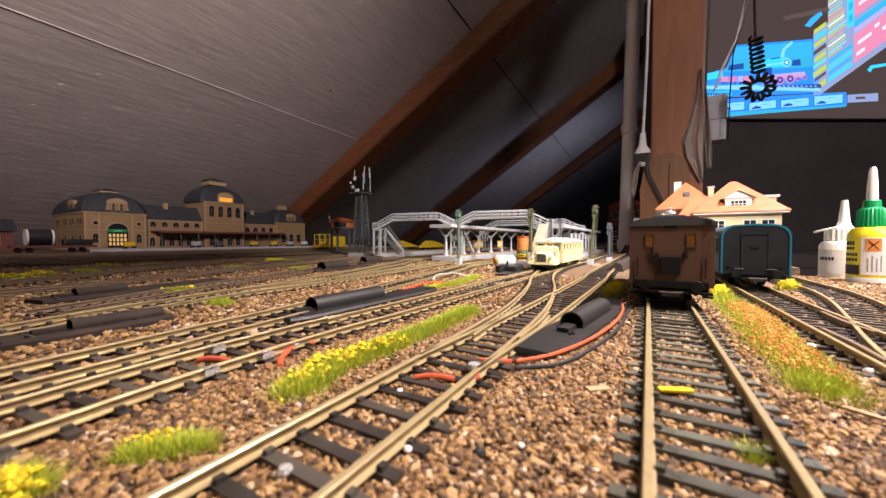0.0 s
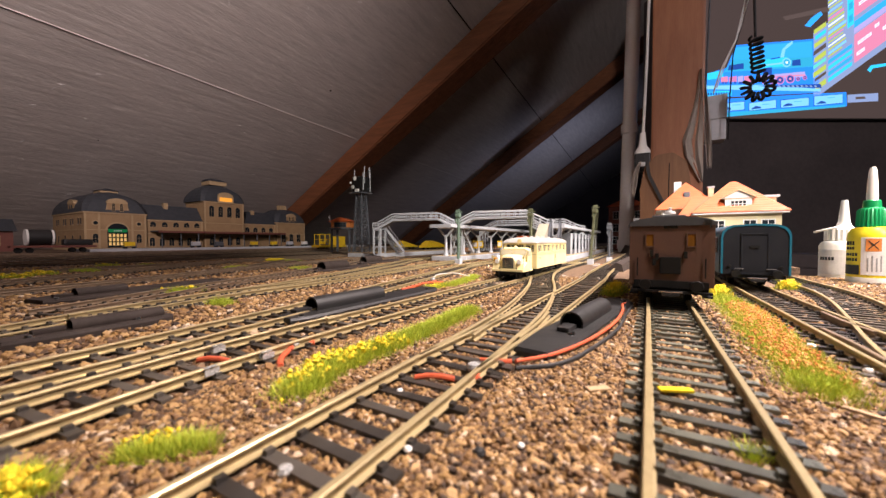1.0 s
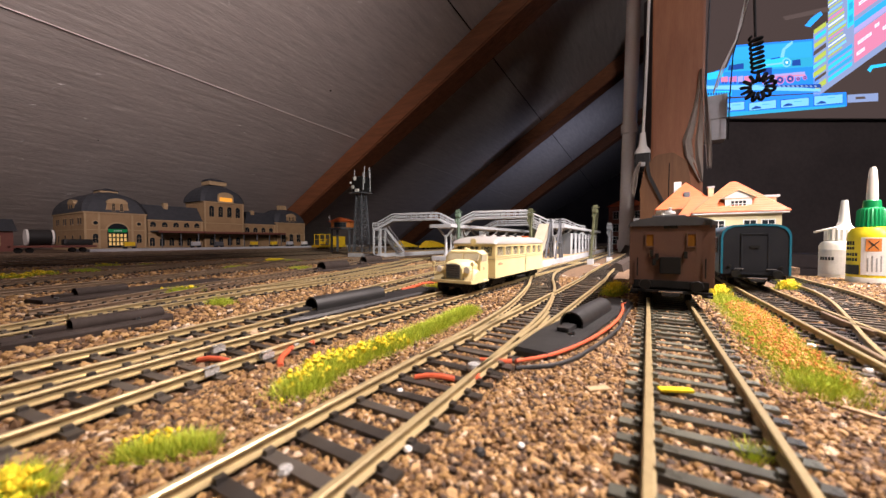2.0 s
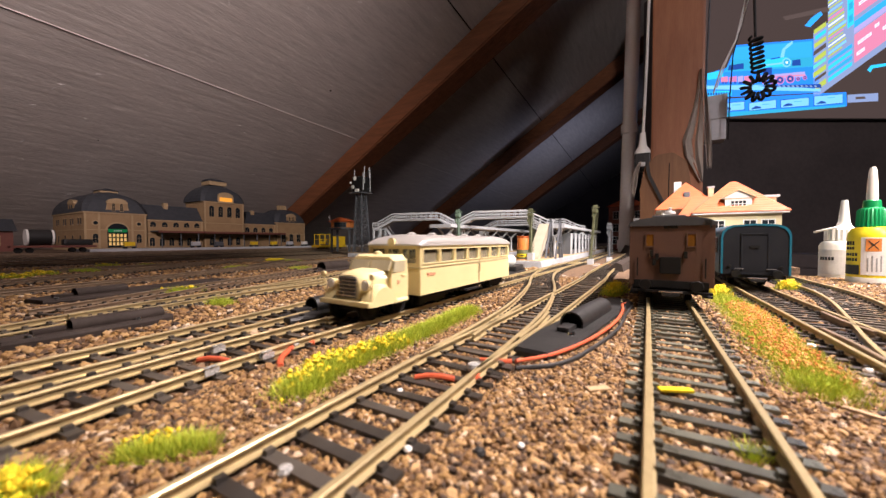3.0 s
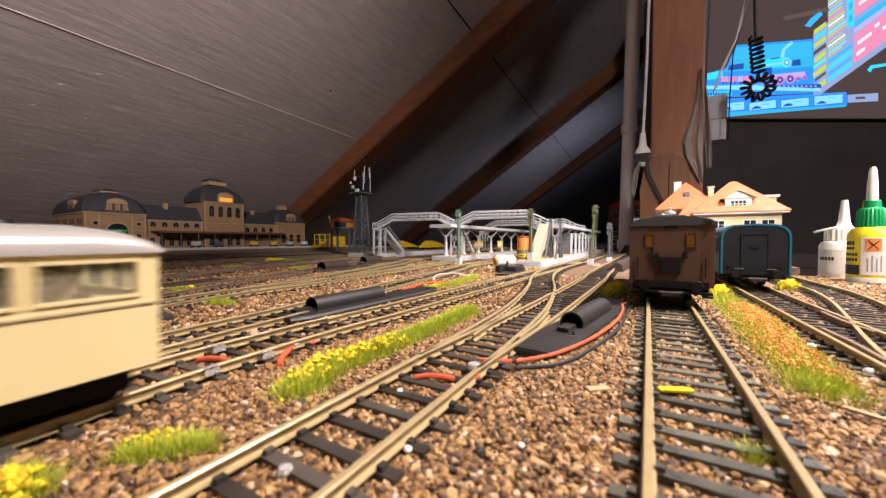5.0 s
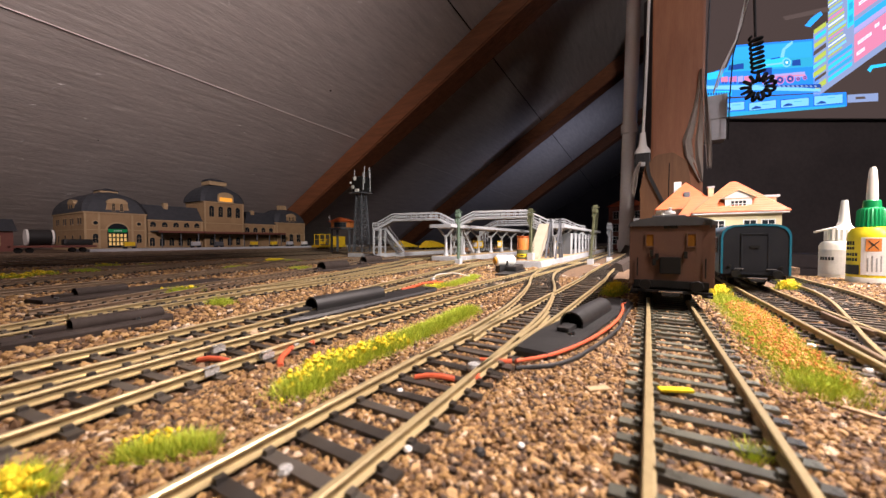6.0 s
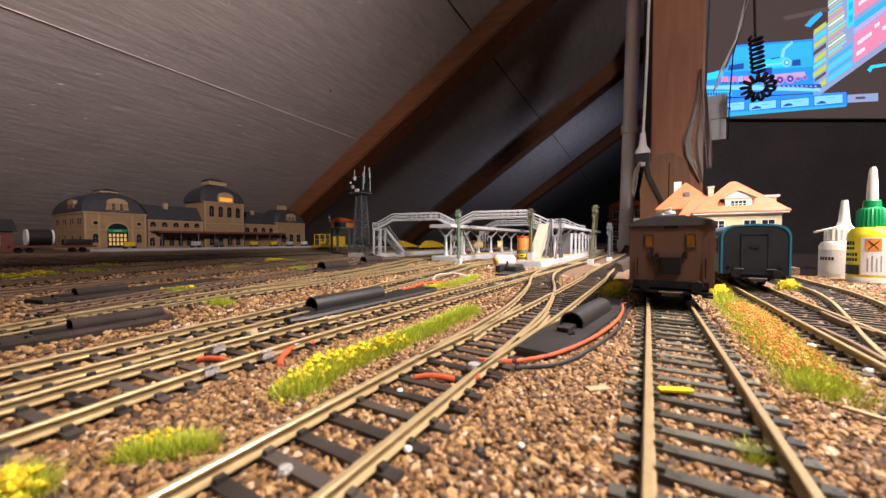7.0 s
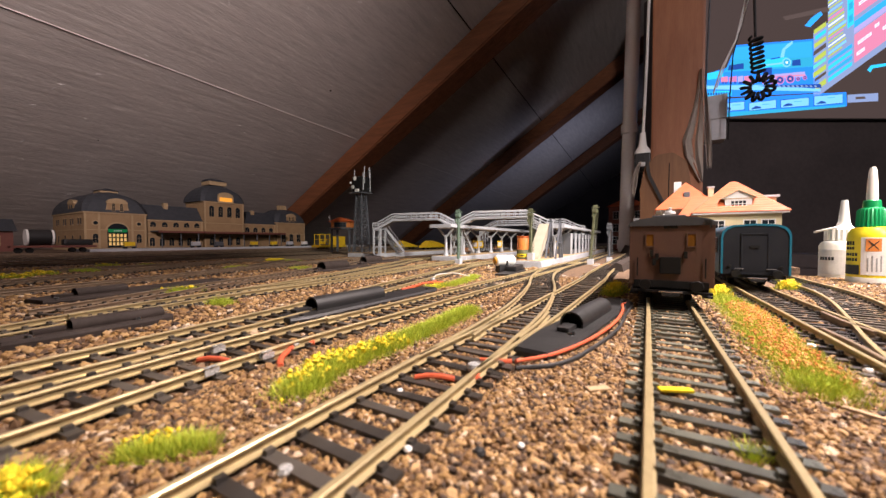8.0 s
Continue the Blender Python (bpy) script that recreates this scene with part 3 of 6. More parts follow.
    bonnet = part("bonnet", loft(B(), rings), "cream", car, "rounded cream bonnet", smooth=True)
    part("grille", box(B(), -4.6, 4.6, b1 - 0.5, b1 + 0.2, 8.2, 16.4, 0.3), "grille", bonnet, "dark radiator grille with bright bars")
    for z in (9.0, 10.4, 11.8, 13.2, 14.6, 15.7):
        part("grille_bar", box(B(), -4.4, 4.4, b1 - 0.8, b1 - 0.5, z, z + 0.35), "chrome", bonnet)
    for x in (-1.6, 1.6):
        part("grille_bar", box(B(), x - 0.15, x + 0.15, b1 - 0.95, b1 - 0.8, 8.4, 16.2), "chrome", bonnet)
    for s in (-1, 1):
        f = B()
        rings = []
        for y, top in ((c0 - 1, 7.2), (c1 + 3, 7.3), (c1 + 1, 9.0), (c1 - 1, 11.8), (c1 - 3.5, 13.4), (c1 - 6, 13.5), (c1 - 8.8, 12.2), (c1 - 10.8, 9.6), (c1 - 12, 7.4)):
            xo, xi = s * 13.4, s * 7.0
            rings.append([(xi, y, 5.6), (xo, y, 5.6), (xo, y, top - 1.0), (s * 12.2, y, top), (s * 9.0, y, top), (xi, y, top - 0.6)])
        loft(f, rings)
        part("mudguard", f, "cream", car, "swept cream mudguard and running board", smooth=True)
        lamp_bm = cyl(B(), (s * 9.2, c1 - 8.5, 13.4), (s * 9.2, c1 - 11.2, 13.4), 1.4, 2.1, 18)
        hl = part("headlight", lamp_bm, "cream", car, "round cream headlamp", smooth=True)
        part("lens", cyl(B(), (s * 9.2, c1 - 11.2, 13.4), (s * 9.2, c1 - 11.5, 13.4), 1.9, 1.7, 16), "pale", hl)
        mir = cyl(B(), (s * 12.4, c1 - 11.0, 8.0), (s * 13.0, c1 - 11.4, 16.0), 0.3, 0.3, 8)
        cyl(mir, (s * 13.0, c1 - 11.0, 17.0), (s * 13.0, c1 - 12.0, 17.0), 1.1, 1.1, 12)
        part("marker_stalk", mir, "cream", car)
    part("bumper", box(B(), -13.4, 13.4, c1 - 13.6, c1 - 11.6, 5.7, 7.6, 0.5), "cream", car, "cream front bumper")
    # running gear
    part("underframe", box(B(), -9, 9, -L + 2, -2, 3.2, 6.2), "matt_black", car, "black underframe")
    for y in (-L + 15, -14):
        part("bogie", box(B(), -11.5, 11.5, y - 11, y + 11, 2.0, 5.2, 0.5), "matt_black", car)
        for dy in (-7, 7):
            for x in (-8.6, 8.6):
                wheel(car, x, y + dy, 4.4)
    for y in (c1 - 8, c0 - 3):
        for x in (-8.6, 8.6):
            wheel(car, x, y, 4.4)
    part("chassis", box(B(), -7, 7, c1 - 10, -L + 2, 3.0, 6.4), "matt_black", car)
    for s in (-1, 1):
        x0, x1 = sorted((s * (W - 2.5), s * (W + 0.4)))
        part("step", box(B(), x0, x1, -62, -47, 3.6, 4.3), "black", car, "long black footstep")
    part("coupling", box(B(), -2, 2, 0, 5, 3.0, 4.4, 0.3), "matt_black", car)
    return car


CAR = railcar()


def coach_shell(coach, W, L, zs, ze, rise, body_mat, roof_mat, squash=0.6):
    part("body", box(B(), -W, W, 0, L, zs, ze, 0.4), body_mat, coach)
    arc = [(-W - 0.6, ze - 0.2)] + [((W + 0.6) * math.sin(a), ze + rise * (max(0.0, math.cos(a)) ** squash)) for a in np.linspace(-1.5, 1.5, 17)] + [(W + 0.6, ze - 0.2)]
    return part("roof", prism(B(), arc, -0.8, L + 0.8), roof_mat, coach, smooth=True)


def buffers(coach, zb, y, spread=10.0):
    for s in (-1, 1):
        bm = cyl(B(), (s * spread, y, zb), (s * spread, y - 4.5, zb), 1.4, 1.4, 14)
        cyl(bm, (s * spread, y - 4.5, zb), (s * spread, y - 5.4, zb), 2.6, 2.4, 18)
        part("buffer", bm, "matt_black", coach, smooth=True)


def running_gear(coach, ys, L, W):
    part("underframe", box(B(), -W + 2, W - 2, 1, L - 1, 6.0, 10.5), "matt_black", coach)
    for y in ys:
        for x in (-8.6, 8.6):
            wheel(coach, x, y, 5.6)
        for s in (-1, 1):
            part("axle_guard", box(B(), s * 11.5 - 0.6, s * 11.5 + 0.6, y - 4, y + 4, 3.0, 8.0), "matt_black", coach)
            part("axle_box", box(B(), s * 12.4 - 0.9, s * 12.4 + 0.9, y - 2, y + 2, 4.0, 7.4, 0.4), "matt_black", coach)
    part("coupling", box(B(), -3.4, 3.4, -7.5, 1, 4.6, 6.2, 0.4), "black", coach)
    hook = B()
    cyl(hook, (-4.5, -7.0, 6.8), (4.5, -7.0, 6.8), 0.5, 0.5, 8)
    bar(hook, (-4.3, -7, 6.8), (-4.3, -1, 6.0), 0.9)
    bar(hook, (4.3, -7, 6.8), (4.3, -1, 6.0), 0.9)
    part("coupling_loop", hook, "chrome", coach, "bright metal coupling loop")


def brown_coach():
    c = thing("brown_coach", "old brown model railway coach with a dark roof", "railway coach", 9.1, 196, 0)
    W, L = 17.0, 150
    roof = coach_shell(c, W, L, 8.5, 37.5, 4.2, "coach_brown", "coach_roof", 0.8)
    part("clerestory", box(B(), -7.4, 7.4, 16, L - 6, 40.5, 43.4, 0.8), "coach_roof", c)
    for i in range(13):
        x = -15 + i * 2.5
        part("plank_strip", box(B(), x - 0.10, x + 0.10, -0.07, 0.02, 9.5, 37.0), "coach_brown", c)
    for x in (-8.3, 8.3):
        part("end_window", box(B(), x - 1.5, x + 1.5, -0.3, 0.1, 27.6, 33.2), "amber", c, "amber-lit end window")
        for o in ((x - 2.0, x + 2.0, 33.2, 33.8), (x - 2.0, x + 2.0, 27.0, 27.6), (x - 2.0, x - 1.5, 27.6, 33.2), (x + 1.5, x + 2.0, 27.6, 33.2)):
            part("window_frame", box(B(), o[0], o[1], -0.6, -0.05, o[2], o[3]), "coach_brown", c)
    part("gangway_plate", box(B(), -4.2, 4.2, -1.6, -0.1, 14.5, 22.5, 0.4), "matt_black", c, "folded black gangway plate")
    for x, z in ((-7.5, 24.0), (-5.3, 22.5), (6.0, 23.5), (-6.5, 20)):
        part("lamp_bracket", box(B(), x - 0.7, x + 0.7, -1.3, -0.1, z - 1.6, z + 1.6, 0.2), "matt_black", c)
    for x in (-13.5, 13.5):
        part("handrail", cyl(B(), (x, -0.9, 13), (x, -0.9, 22), 0.3, 0.3, 8), "matt_black", c)
    part("number_plate", box(B(), -2.8, 2.8, -0.5, -0.1, 36.0, 38.2), "matt_black", c)
    for s in (-1, 1):
        for k in range(9):
            y = 10 + k * 15.5
            x0, x1 = sorted((s * W, s * (W + 0.25)))
            part("side_window", box(B(), x0, x1, y, y + 8, 23, 33), "pane", c)
    part("buffer_beam", box(B(), -15, 15, -0.9, 1, 7.6, 11.2, 0.3), "matt_black", c)
    part("footboard", box(B(), -16.2, 16.2, -3.0, 0, 5.6, 6.6), "matt_black", c)
    for s in (-1, 1):
        part("side_step", box(B(), s * 15 - 1.8, s * 15 + 1.8, 2, L - 2, 3.6, 4.4), "matt_black", c)
        part("step_hanger", box(B(), s * 15 - 0.4, s * 15 + 0.4, 6, 8, 4.4, 8.5), "matt_black", c)
    buffers(c, 9.4, -0.5)
    running_gear(c, (18, L - 18), L, W)
    v = lathe(B(), [(2.6, 43.4), (2.2, 44.6), (0.8, 45.2), (0.7, 46.6), (0.2, 46.8)], 16, (0, 9))
    part("roof_lamp_cover", v, "silver", roof, "small bright roof ventilator", smooth=True)
    bkt = B()
    bar(bkt, (15.2, -1.0, 36.0), (15.2, -1.0, 39.0), 0.7)
    bar(bkt, (15.2, -1.0, 39.0), (13.0, -1.0, 39.4), 0.8)
    part("lamp_holder", bkt, "black", c)
    bkt = B()
    bar(bkt, (-15.5, 2, 40.6), (-13.0, 2, 40.6), 1.8, 1.4)
    bar(bkt, (-13.0, 2, 39.0), (-13.0, 2, 40.6), 0.7)
    part("tail_lamp_holder", bkt, "grey", c, "pale metal lamp iron")
    return c


def blue_coach():
    c = thing("blue_coach", "turquoise blue model coach with a dark gangway end", "railway coach", 58.5, 290, 0)
    W, L = 17.0, 200
    zs, ze = 8.5, 36.5
    prof = [(-W, zs), (W, zs), (W, 33), (W - 0.6, 36), (W - 2.5, 38.6), (W - 6, 40.3), (0, 41.0), (-W + 6, 40.3), (-W + 2.5, 38.6), (-W + 0.6, 36), (-W, 33)]
    part("body", prism(B(), prof, 0.5, L), "coach_blue", c, "turquoise side and roof edge", smooth=True)
    inner = [(x * 0.93, zs + (z - zs) * 0.97) for x, z in prof]
    part("end_wall", prism(B(), inner, -0.1, 0.6), "gangway", c, "dark grey flat coach end")
    ring = B()
    outer = [[(x, y, z) for x, z in prof[1:] + prof[:1]] for y in (-0.5, 0.6)]
    loft(ring, [outer[0], outer[1], [(x * 0.94, 0.6, zs + (z - zs) * 0.965) for x, z in prof[1:] + prof[:1]], [(x * 0.94, -0.5, zs + (z - zs) * 0.965) for x, z in prof[1:] + prof[:1]], outer[0]], cap=False)
    part("end_rim", ring, "coach_blue", c, "bright turquoise end rim", smooth=True)
    door = B()
    box(door, -6.0, 6.0, -0.3, -0.1, 11, 33)
    part("gangway_door", door, "gangway", c)
    for o in ((-7, -6, 11, 34), (6, 7, 11, 34), (-7, 7, 34, 35)):
        part("rubber_bellow", box(B(), o[0], o[1], -0.55, -0.1, o[2], o[3], 0.3), "gangway", c)
    part("end_plate", box(B(), -2.2, 2.2, -0.9, -0.5, 25.6, 27.2), "matt_black", c)
    for s in (-1, 1):
        part("tail_lamp", cyl(B(), (s * 12.5, -0.2, 13.5), (s * 12.5, -1.0, 13.5), 1.0, 0.8, 14), "matt_black", c)
        part("handrail", cyl(B(), (s * 10, -1.0, 12.2), (s * 5.5, -1.0, 12.2), 0.35, 0.35, 8), "chrome", c)
        for k in range(8):
            y = 12 + k * 23
            x0, x1 = sorted((s * W, s * (W + 0.3)))
            part("side_window", box(B(), x0, x1, y, y + 15, 22, 32), "pane", c)
            part("window_surround", box(B(), x0, x1, y - 0.8, y + 15.8, 32, 32.7), "chrome", c)
        part("door_gap", box(B(), s * W - 0.3, s * W + 0.3, 3, 3.6, 9, 34), "matt_black", c)
    buffers(c, 9.4, 0)
    running_gear(c, (24, 50, L - 50, L - 24), L, W)
    return c


brown_coach()
blue_coach()


# ---- the post, pipe and what hangs there ----


def post_group():
    p = thing("roof_post", "thick brown stained timber roof post", "post", 55, 1040, 0)
    bm = box(B(), -52, 52, -52, 52, -895, 2100, 5)
    part("timber", bm, "post", p)
    # a sheet of wood and rags at its foot
    w = thing("wooden_plank", "pale brown rounded wooden plank against the post", "plank", 26, 940, 0)
    pl = B()
    out = [(-42, -4.8), (52, -4.8), (54, 150), (46, 205), (20, 228), (-12, 226), (-36, 200), (-44, 150)]
    prism(pl, out, -10, 10)
    bmesh.ops.bevel(pl, geom=pl.edges[:], offset=2, segments=2, affect="EDGES")
    part("plank", pl, "raw_wood", w)
    gap = B()
    prism(gap, [(10, 20), (12, 20), (14, 205), (12, 205)], -10.6, -9.6)
    part("crack", gap, "matt_black", w)
    b = thing("strap", "dark leather strap hanging across the plank", "strap", 26, 925, 0)
    st = B()
    for (x0, z0), (x1, z1) in (((-32, 225), (-26, 180)), ((-26, 180), (8, 100)), ((8, 100), (20, 60))):
        bar(st, (x0, 0, z0), (x1, 0, z1), 7, 3, (0, 1, 0))
    part("band", st, "black", b)


post_group()


def pipe_and_cables():
    t = thing("drain_pipe", "grey-white plastic drain pipe beside the post", "pipe", -56, 1110, 0)
    part("tube", cyl(B(), (0, 0, -4), (28, 0, 1400), 18, 18, 24), "pipe", t, smooth=True)
    for z in (6, 330):
        part("socket", cyl(B(), (0.02 * z, 0, z), (0.02 * z, 0, z + 26), 21, 21, 24), "pipe", t, smooth=True)
    # extension lead with plug
    t = thing("hanging_cable", "white power cable hanging with a black plug", "cable", -14, 960, 0)
    bm = B()
    rings = []
    for z, x in ((268, 0), (330, 2), (450, 6), (600, 9), (760, 12), (900, 8)):
        rings.append([(x + 3.2 * math.cos(a), 3.2 * math.sin(a), z) for a in np.linspace(0, 2 * math.pi, 10, endpoint=False)])
    part("cord", loft(bm, rings), "white", t, smooth=True)
    part("plug", loft(B(), [[(w * math.cos(a), w * 0.7 * math.sin(a), z) for a in np.linspace(0, 2 * math.pi, 12, endpoint=False)] for z, w in ((238, 17), (246, 16), (256, 9), (272, 7), (288, 6))]), "white", t, "white moulded plug", smooth=True)
    part("adapter", box(B(), -17, 17, -12, 12, 190, 238, 4), "black", t, "black adapter block")
    part("type_label", box(B(), -6, 6, -12.6, -11.9, 206, 216), "paper", t)


pipe_and_cables()


def drape(label, u, v, z, path, width, seed, mat="cloth"):
    """A hanging rag in folds, with thickness."""
    rnd = random.Random(seed)
    t = thing("cloth_rag", label, "cloth", u, v, z, group="rags on the post")
    ph = [rnd.uniform(0, 6) for _ in range(3)]
    rows = []
    n = 17
    for k, (cx, cz, w) in enumerate(path):
        rows.append([(cx + w * (i / (n - 1) - 0.5), 4 * math.sin(i * 0.55 + ph[0] + k * 0.45) + 1.6 * math.sin(i * 1.3 + ph[1] - k * 0.3), cz + 4 * math.sin(i * 0.9 + ph[2])) for i in range(n)])
    bm = B()
    loft(bm, rows, cap=False, closed=False)
    bmesh.ops.solidify(bm, geom=bm.faces[:], thickness=1.5)
    part("fabric", bm, mat, t, smooth=True)


drape("grey-white rag hanging in folds beside the post", 88, 985, 0, [(10, 420, 4), (9, 380, 9), (7, 340, 17), (3, 300, 27), (-3, 262, 38), (0, 225, 34), (9, 192, 20), (15, 168, 6)], 1, 3)
drape("grey towel hanging in long folds on the post", 112, 1005, 0, [(-26, 520, 4), (-16, 460, 6), (-6, 400, 8), (0, 340, 11), (4, 280, 13), (7, 230, 12), (8, 200, 9)], 1, 5)
drape("small pale rag at the foot of the post", -40, 930, 0, [(22, 212, 5), (16, 196, 10), (11, 172, 13), (9, 148, 11), (10, 134, 5)], 1, 8)


def hanging_box():
    t = thing("metal_box", "grey metal distribution box hanging by the post", "box", 128, 1030, 0)
    part("case", box(B(), -22, 22, -20, 20, 262, 362, 3), "grey", t)
    part("lid", box(B(), -23, 23, -23, -20, 310, 364, 1.5), "grey", t)
    h = cyl(B(), (-16, 0, 360), (-4, 20, 760), 2, 2, 8)
    part("hanger", h, "dark_grey", t)


def loose_cables():
    for label, pts, mat, rad in (
            ("pale grey cable slung from the rafters to the box", ((176, 985, 560), (160, 985, 470), (134, 985, 408), (122, 985, 362)), "pipe", 1.8),
            ("thin dark cable slung from the rafters to the box", ((182, 990, 560), (156, 990, 440), (152, 990, 350), (150, 990, 255)), "matt_black", 1.2),
            ("thin white cable slung from the roof beside the box", ((190, 985, 600), (166, 985, 490), (142, 985, 420), (128, 985, 372)), "white", 1.0)):
        t = thing("slung_cable", label, "cable", group="cables by the post")
        bm = B()
        for p, q_ in zip(pts, pts[1:]):
            cyl(bm, p, q_, rad, rad, 8)
        part("cord", bm, mat, t, smooth=True)


hanging_box()
loose_cables()


def coil_cord():
    t = thing("coiled_cord", "black coiled cord hanging before the screen", "cord", 193, 960, 0)
    def coil(c0, c1, turns, r, wire):
        bm = B()
        c0, c1 = Vector(c0), Vector(c1)
        d = (c1 - c0).normalized()
        a = d.orthogonal().normalized()
        b = d.cross(a)
        n = int(turns * 14)
        rings = []
        for i in range(n + 1):
            f = i / n
            th = 2 * math.pi * turns * f
            out = a * math.cos(th) + b * math.sin(th)
            c = c0.lerp(c1, f) + out * r
            rings.append([c + wire * (out * math.cos(q) + d * math.sin(q)) for q in np.linspace(0, 2 * math.pi, 6, endpoint=False)])
        return loft(bm, rings)
    part("coil", coil((-6, 0, 455), (0, 0, 378), 8, 10, 2.7), "black", t, smooth=True)
    bm = B()
    rings = []
    turns, n = 13, 13 * 12
    for i in range(n + 1):
        f = i / n
        phi = 2 * math.pi * f
        c = Vector((0, 0, 350)) + 20 * Vector((math.sin(phi), 0, math.cos(phi)))
        rad = Vector((math.sin(phi), 0, math.cos(phi)))
        th = 2 * math.pi * turns * f
        out = rad * math.cos(th) + Vector((0, 1, 0)) * math.sin(th)
        tang = Vector((math.cos(phi), 0, -math.sin(phi)))
        rings.append([c + out * 7.5 + 3.1 * (out * math.cos(q) + tang * math.sin(q)) for q in np.linspace(0, 2 * math.pi, 6, endpoint=False)])
    part("loop", loft(bm, rings), "black", t, smooth=True)
    part("lead", cyl(B(), (-6, 0, 455), (-20, 40, 1100), 2.5, 2.5, 8), "black", t)


coil_cord()


def screen():
    """A wide screen under the roof that shows a blue locomotive poster and a shelf of boxes; +x across, z up."""
    t = thing("television", "large glowing television screen showing model train pictures", "television", 620, 2230, 910, 30.73)
    t.matrix_world = pose(0.630, 2.338, 0.947, -1.41, 0, 30.73)
    W, H = 1240, 760
    part("case", box(B(), -560, W - 560, 4, 16, -332, H - 375, 2), "black", t)
    g = {k: glow("screen_" + k, c, s * (1.22 if s > 1.0 or k in ("rose", "yellow", "haze") else 1.0)) for k, c, s in (
        ("dark", (0.075, 0.052, 0.049), 1.0), ("blue", (0.02, 0.20, 0.80), 1.35), ("sky", (0.03, 0.32, 0.88), 1.3), ("cyan", (0.03, 0.48, 0.88), 1.3), ("pale", (0.20, 0.55, 0.90), 1.1),
        ("pink", (0.70, 0.25, 0.55), 1.0), ("yellow", (0.50, 0.58, 0.10), 0.95), ("navy", (0.015, 0.06, 0.3), 1.2), ("green", (0.1, 0.55, 0.5), 1.2), ("white", (0.72, 0.80, 0.95), 1.1), ("violet", (0.40, 0.34, 0.68), 1.1), ("haze", (0.28, 0.36, 0.62), 0.9), ("rose", (0.76, 0.25, 0.42), 0.95), ("mauve", (0.12, 0.085, 0.08), 1.0), ("teal", (0.03, 0.33, 0.55), 1.2))}
    def flat(name, pts, key, y):
        bm = B()
        loft(bm, [[(x, y, z) for x, z in pts], [(x, y + 0.8, z) for x, z in pts]])
        part(name, bm, g[key], t)
    # The dark field's faint brown glow stands for lens haze round the pictures.
    flat("picture", [(-550, -326), (W - 570, -326), (W - 570, H - 385), (-550, H - 385)], "dark", 3)
    def P(x, y):
        """Place on the screen for a point of the shown picture, in its own grid."""
        return ((x - 1420) * 2.73, (90 - y) * 2.73)
    def q(name, pts, key, y):
        flat(name, [P(*p) for p in pts], key, y)
    # the locomotive poster, from its back layer forwards
    q("picture", [(1242, 138), (1266, 126), (1286, 120), (1303, 80), (1440, 69), (1452, 164), (1243, 174)], "blue", 2)
    q("picture", [(1301, 84), (1437, 73), (1438, 100), (1293, 106)], "sky", 1.5)
    q("picture", [(1286, 122), (1296, 106), (1438, 100), (1439, 118), (1280, 128)], "teal", 1.5)
    q("picture", [(1252, 130), (1280, 124), (1280, 138), (1250, 142)], "cyan", 1.2)
    # carriages
    for x, w, k in ((1276, 12, "rose"), (1290, 14, "pink"), (1306, 9, "violet"), (1317, 14, "rose")):
        q("picture", [(x, 137 - (x - 1276) * 0.04), (x + w, 135 - (x - 1276) * 0.04), (x + w, 145), (x, 146)], k, 0.9)
        for c in (x + 3, x + w - 3):
            q("picture", [(c + 2.2 * math.cos(a), 147 + 2.2 * math.sin(a)) for a in np.linspace(0, 2 * math.pi, 10, endpoint=False)], "navy", 0.5)
    q("picture", [(1290, 116), (1316, 112), (1316, 122), (1288, 125)], "navy", 1.0)
    # boiler, cab, chimney and smoke
    q("picture", [(1344, 112), (1352, 106), (1392, 101), (1398, 106), (1398, 117), (1346, 121)], "cyan", 0.9)
    q("picture", [(1348, 115), (1396, 109), (1396, 112), (1348, 118)], "pale", 0.5)
    q("picture", [(1352, 121), (1366, 119), (1366, 133), (1350, 134)], "navy", 0.6)
    q("picture", [(1402, 107), (1416, 105), (1417, 116), (1402, 117)], "navy", 0.6)
    for r_, k, y in ((8.0, "pale", 0.4), (5.6, "teal", 0.1), (2.4, "white", -0.2)):
        q("picture", [(1392 + r_ * math.cos(a), 111 + r_ * math.sin(a)) for a in np.linspace(0, 2 * math.pi, 18, endpoint=False)], k, y)
    q("picture", [(1381, 102), (1384, 88), (1390, 87), (1387, 102)], "pale", 0.3)
    q("picture", [(1384, 88), (1394, 78), (1402, 73), (1403, 77), (1392, 87)], "pale", 0.0)
    q("picture", [(1364, 104), (1380, 101), (1380, 103), (1364, 106)], "navy", 0.3)
    # frame and wheels
    q("picture", [(1346, 134), (1424, 127), (1426, 136), (1345, 142)], "violet", 0.8)
    q("picture", [(1346, 137), (1424, 132), (1424, 134), (1346, 139)], "rose", 0.4)
    for cx, cz, r_ in ((1352, 144, 5), (1366, 144, 5), (1380, 142, 8), (1398, 140, 8), (1412, 140, 4), (1424, 138, 4)):
        for rr, k, y in ((r_, "pink", 0.1), (r_ * 0.72, "navy", -0.2), (r_ * 0.3, "rose", -0.5)):
            q("picture", [(cx + rr * math.cos(a), cz + rr * math.sin(a)) for a in np.linspace(0, 2 * math.pi, 16, endpoint=False)], k, y)
    # rails and platform edge
    q("picture", [(1248, 152), (1360, 150), (1452, 158), (1452, 162), (1250, 158)], "pale", 0.9)
    q("picture", [(1340, 152), (1452, 149), (1454, 156), (1360, 154)], "navy", 0.6)
    for i in range(11):
        x = 1360 + i * 8
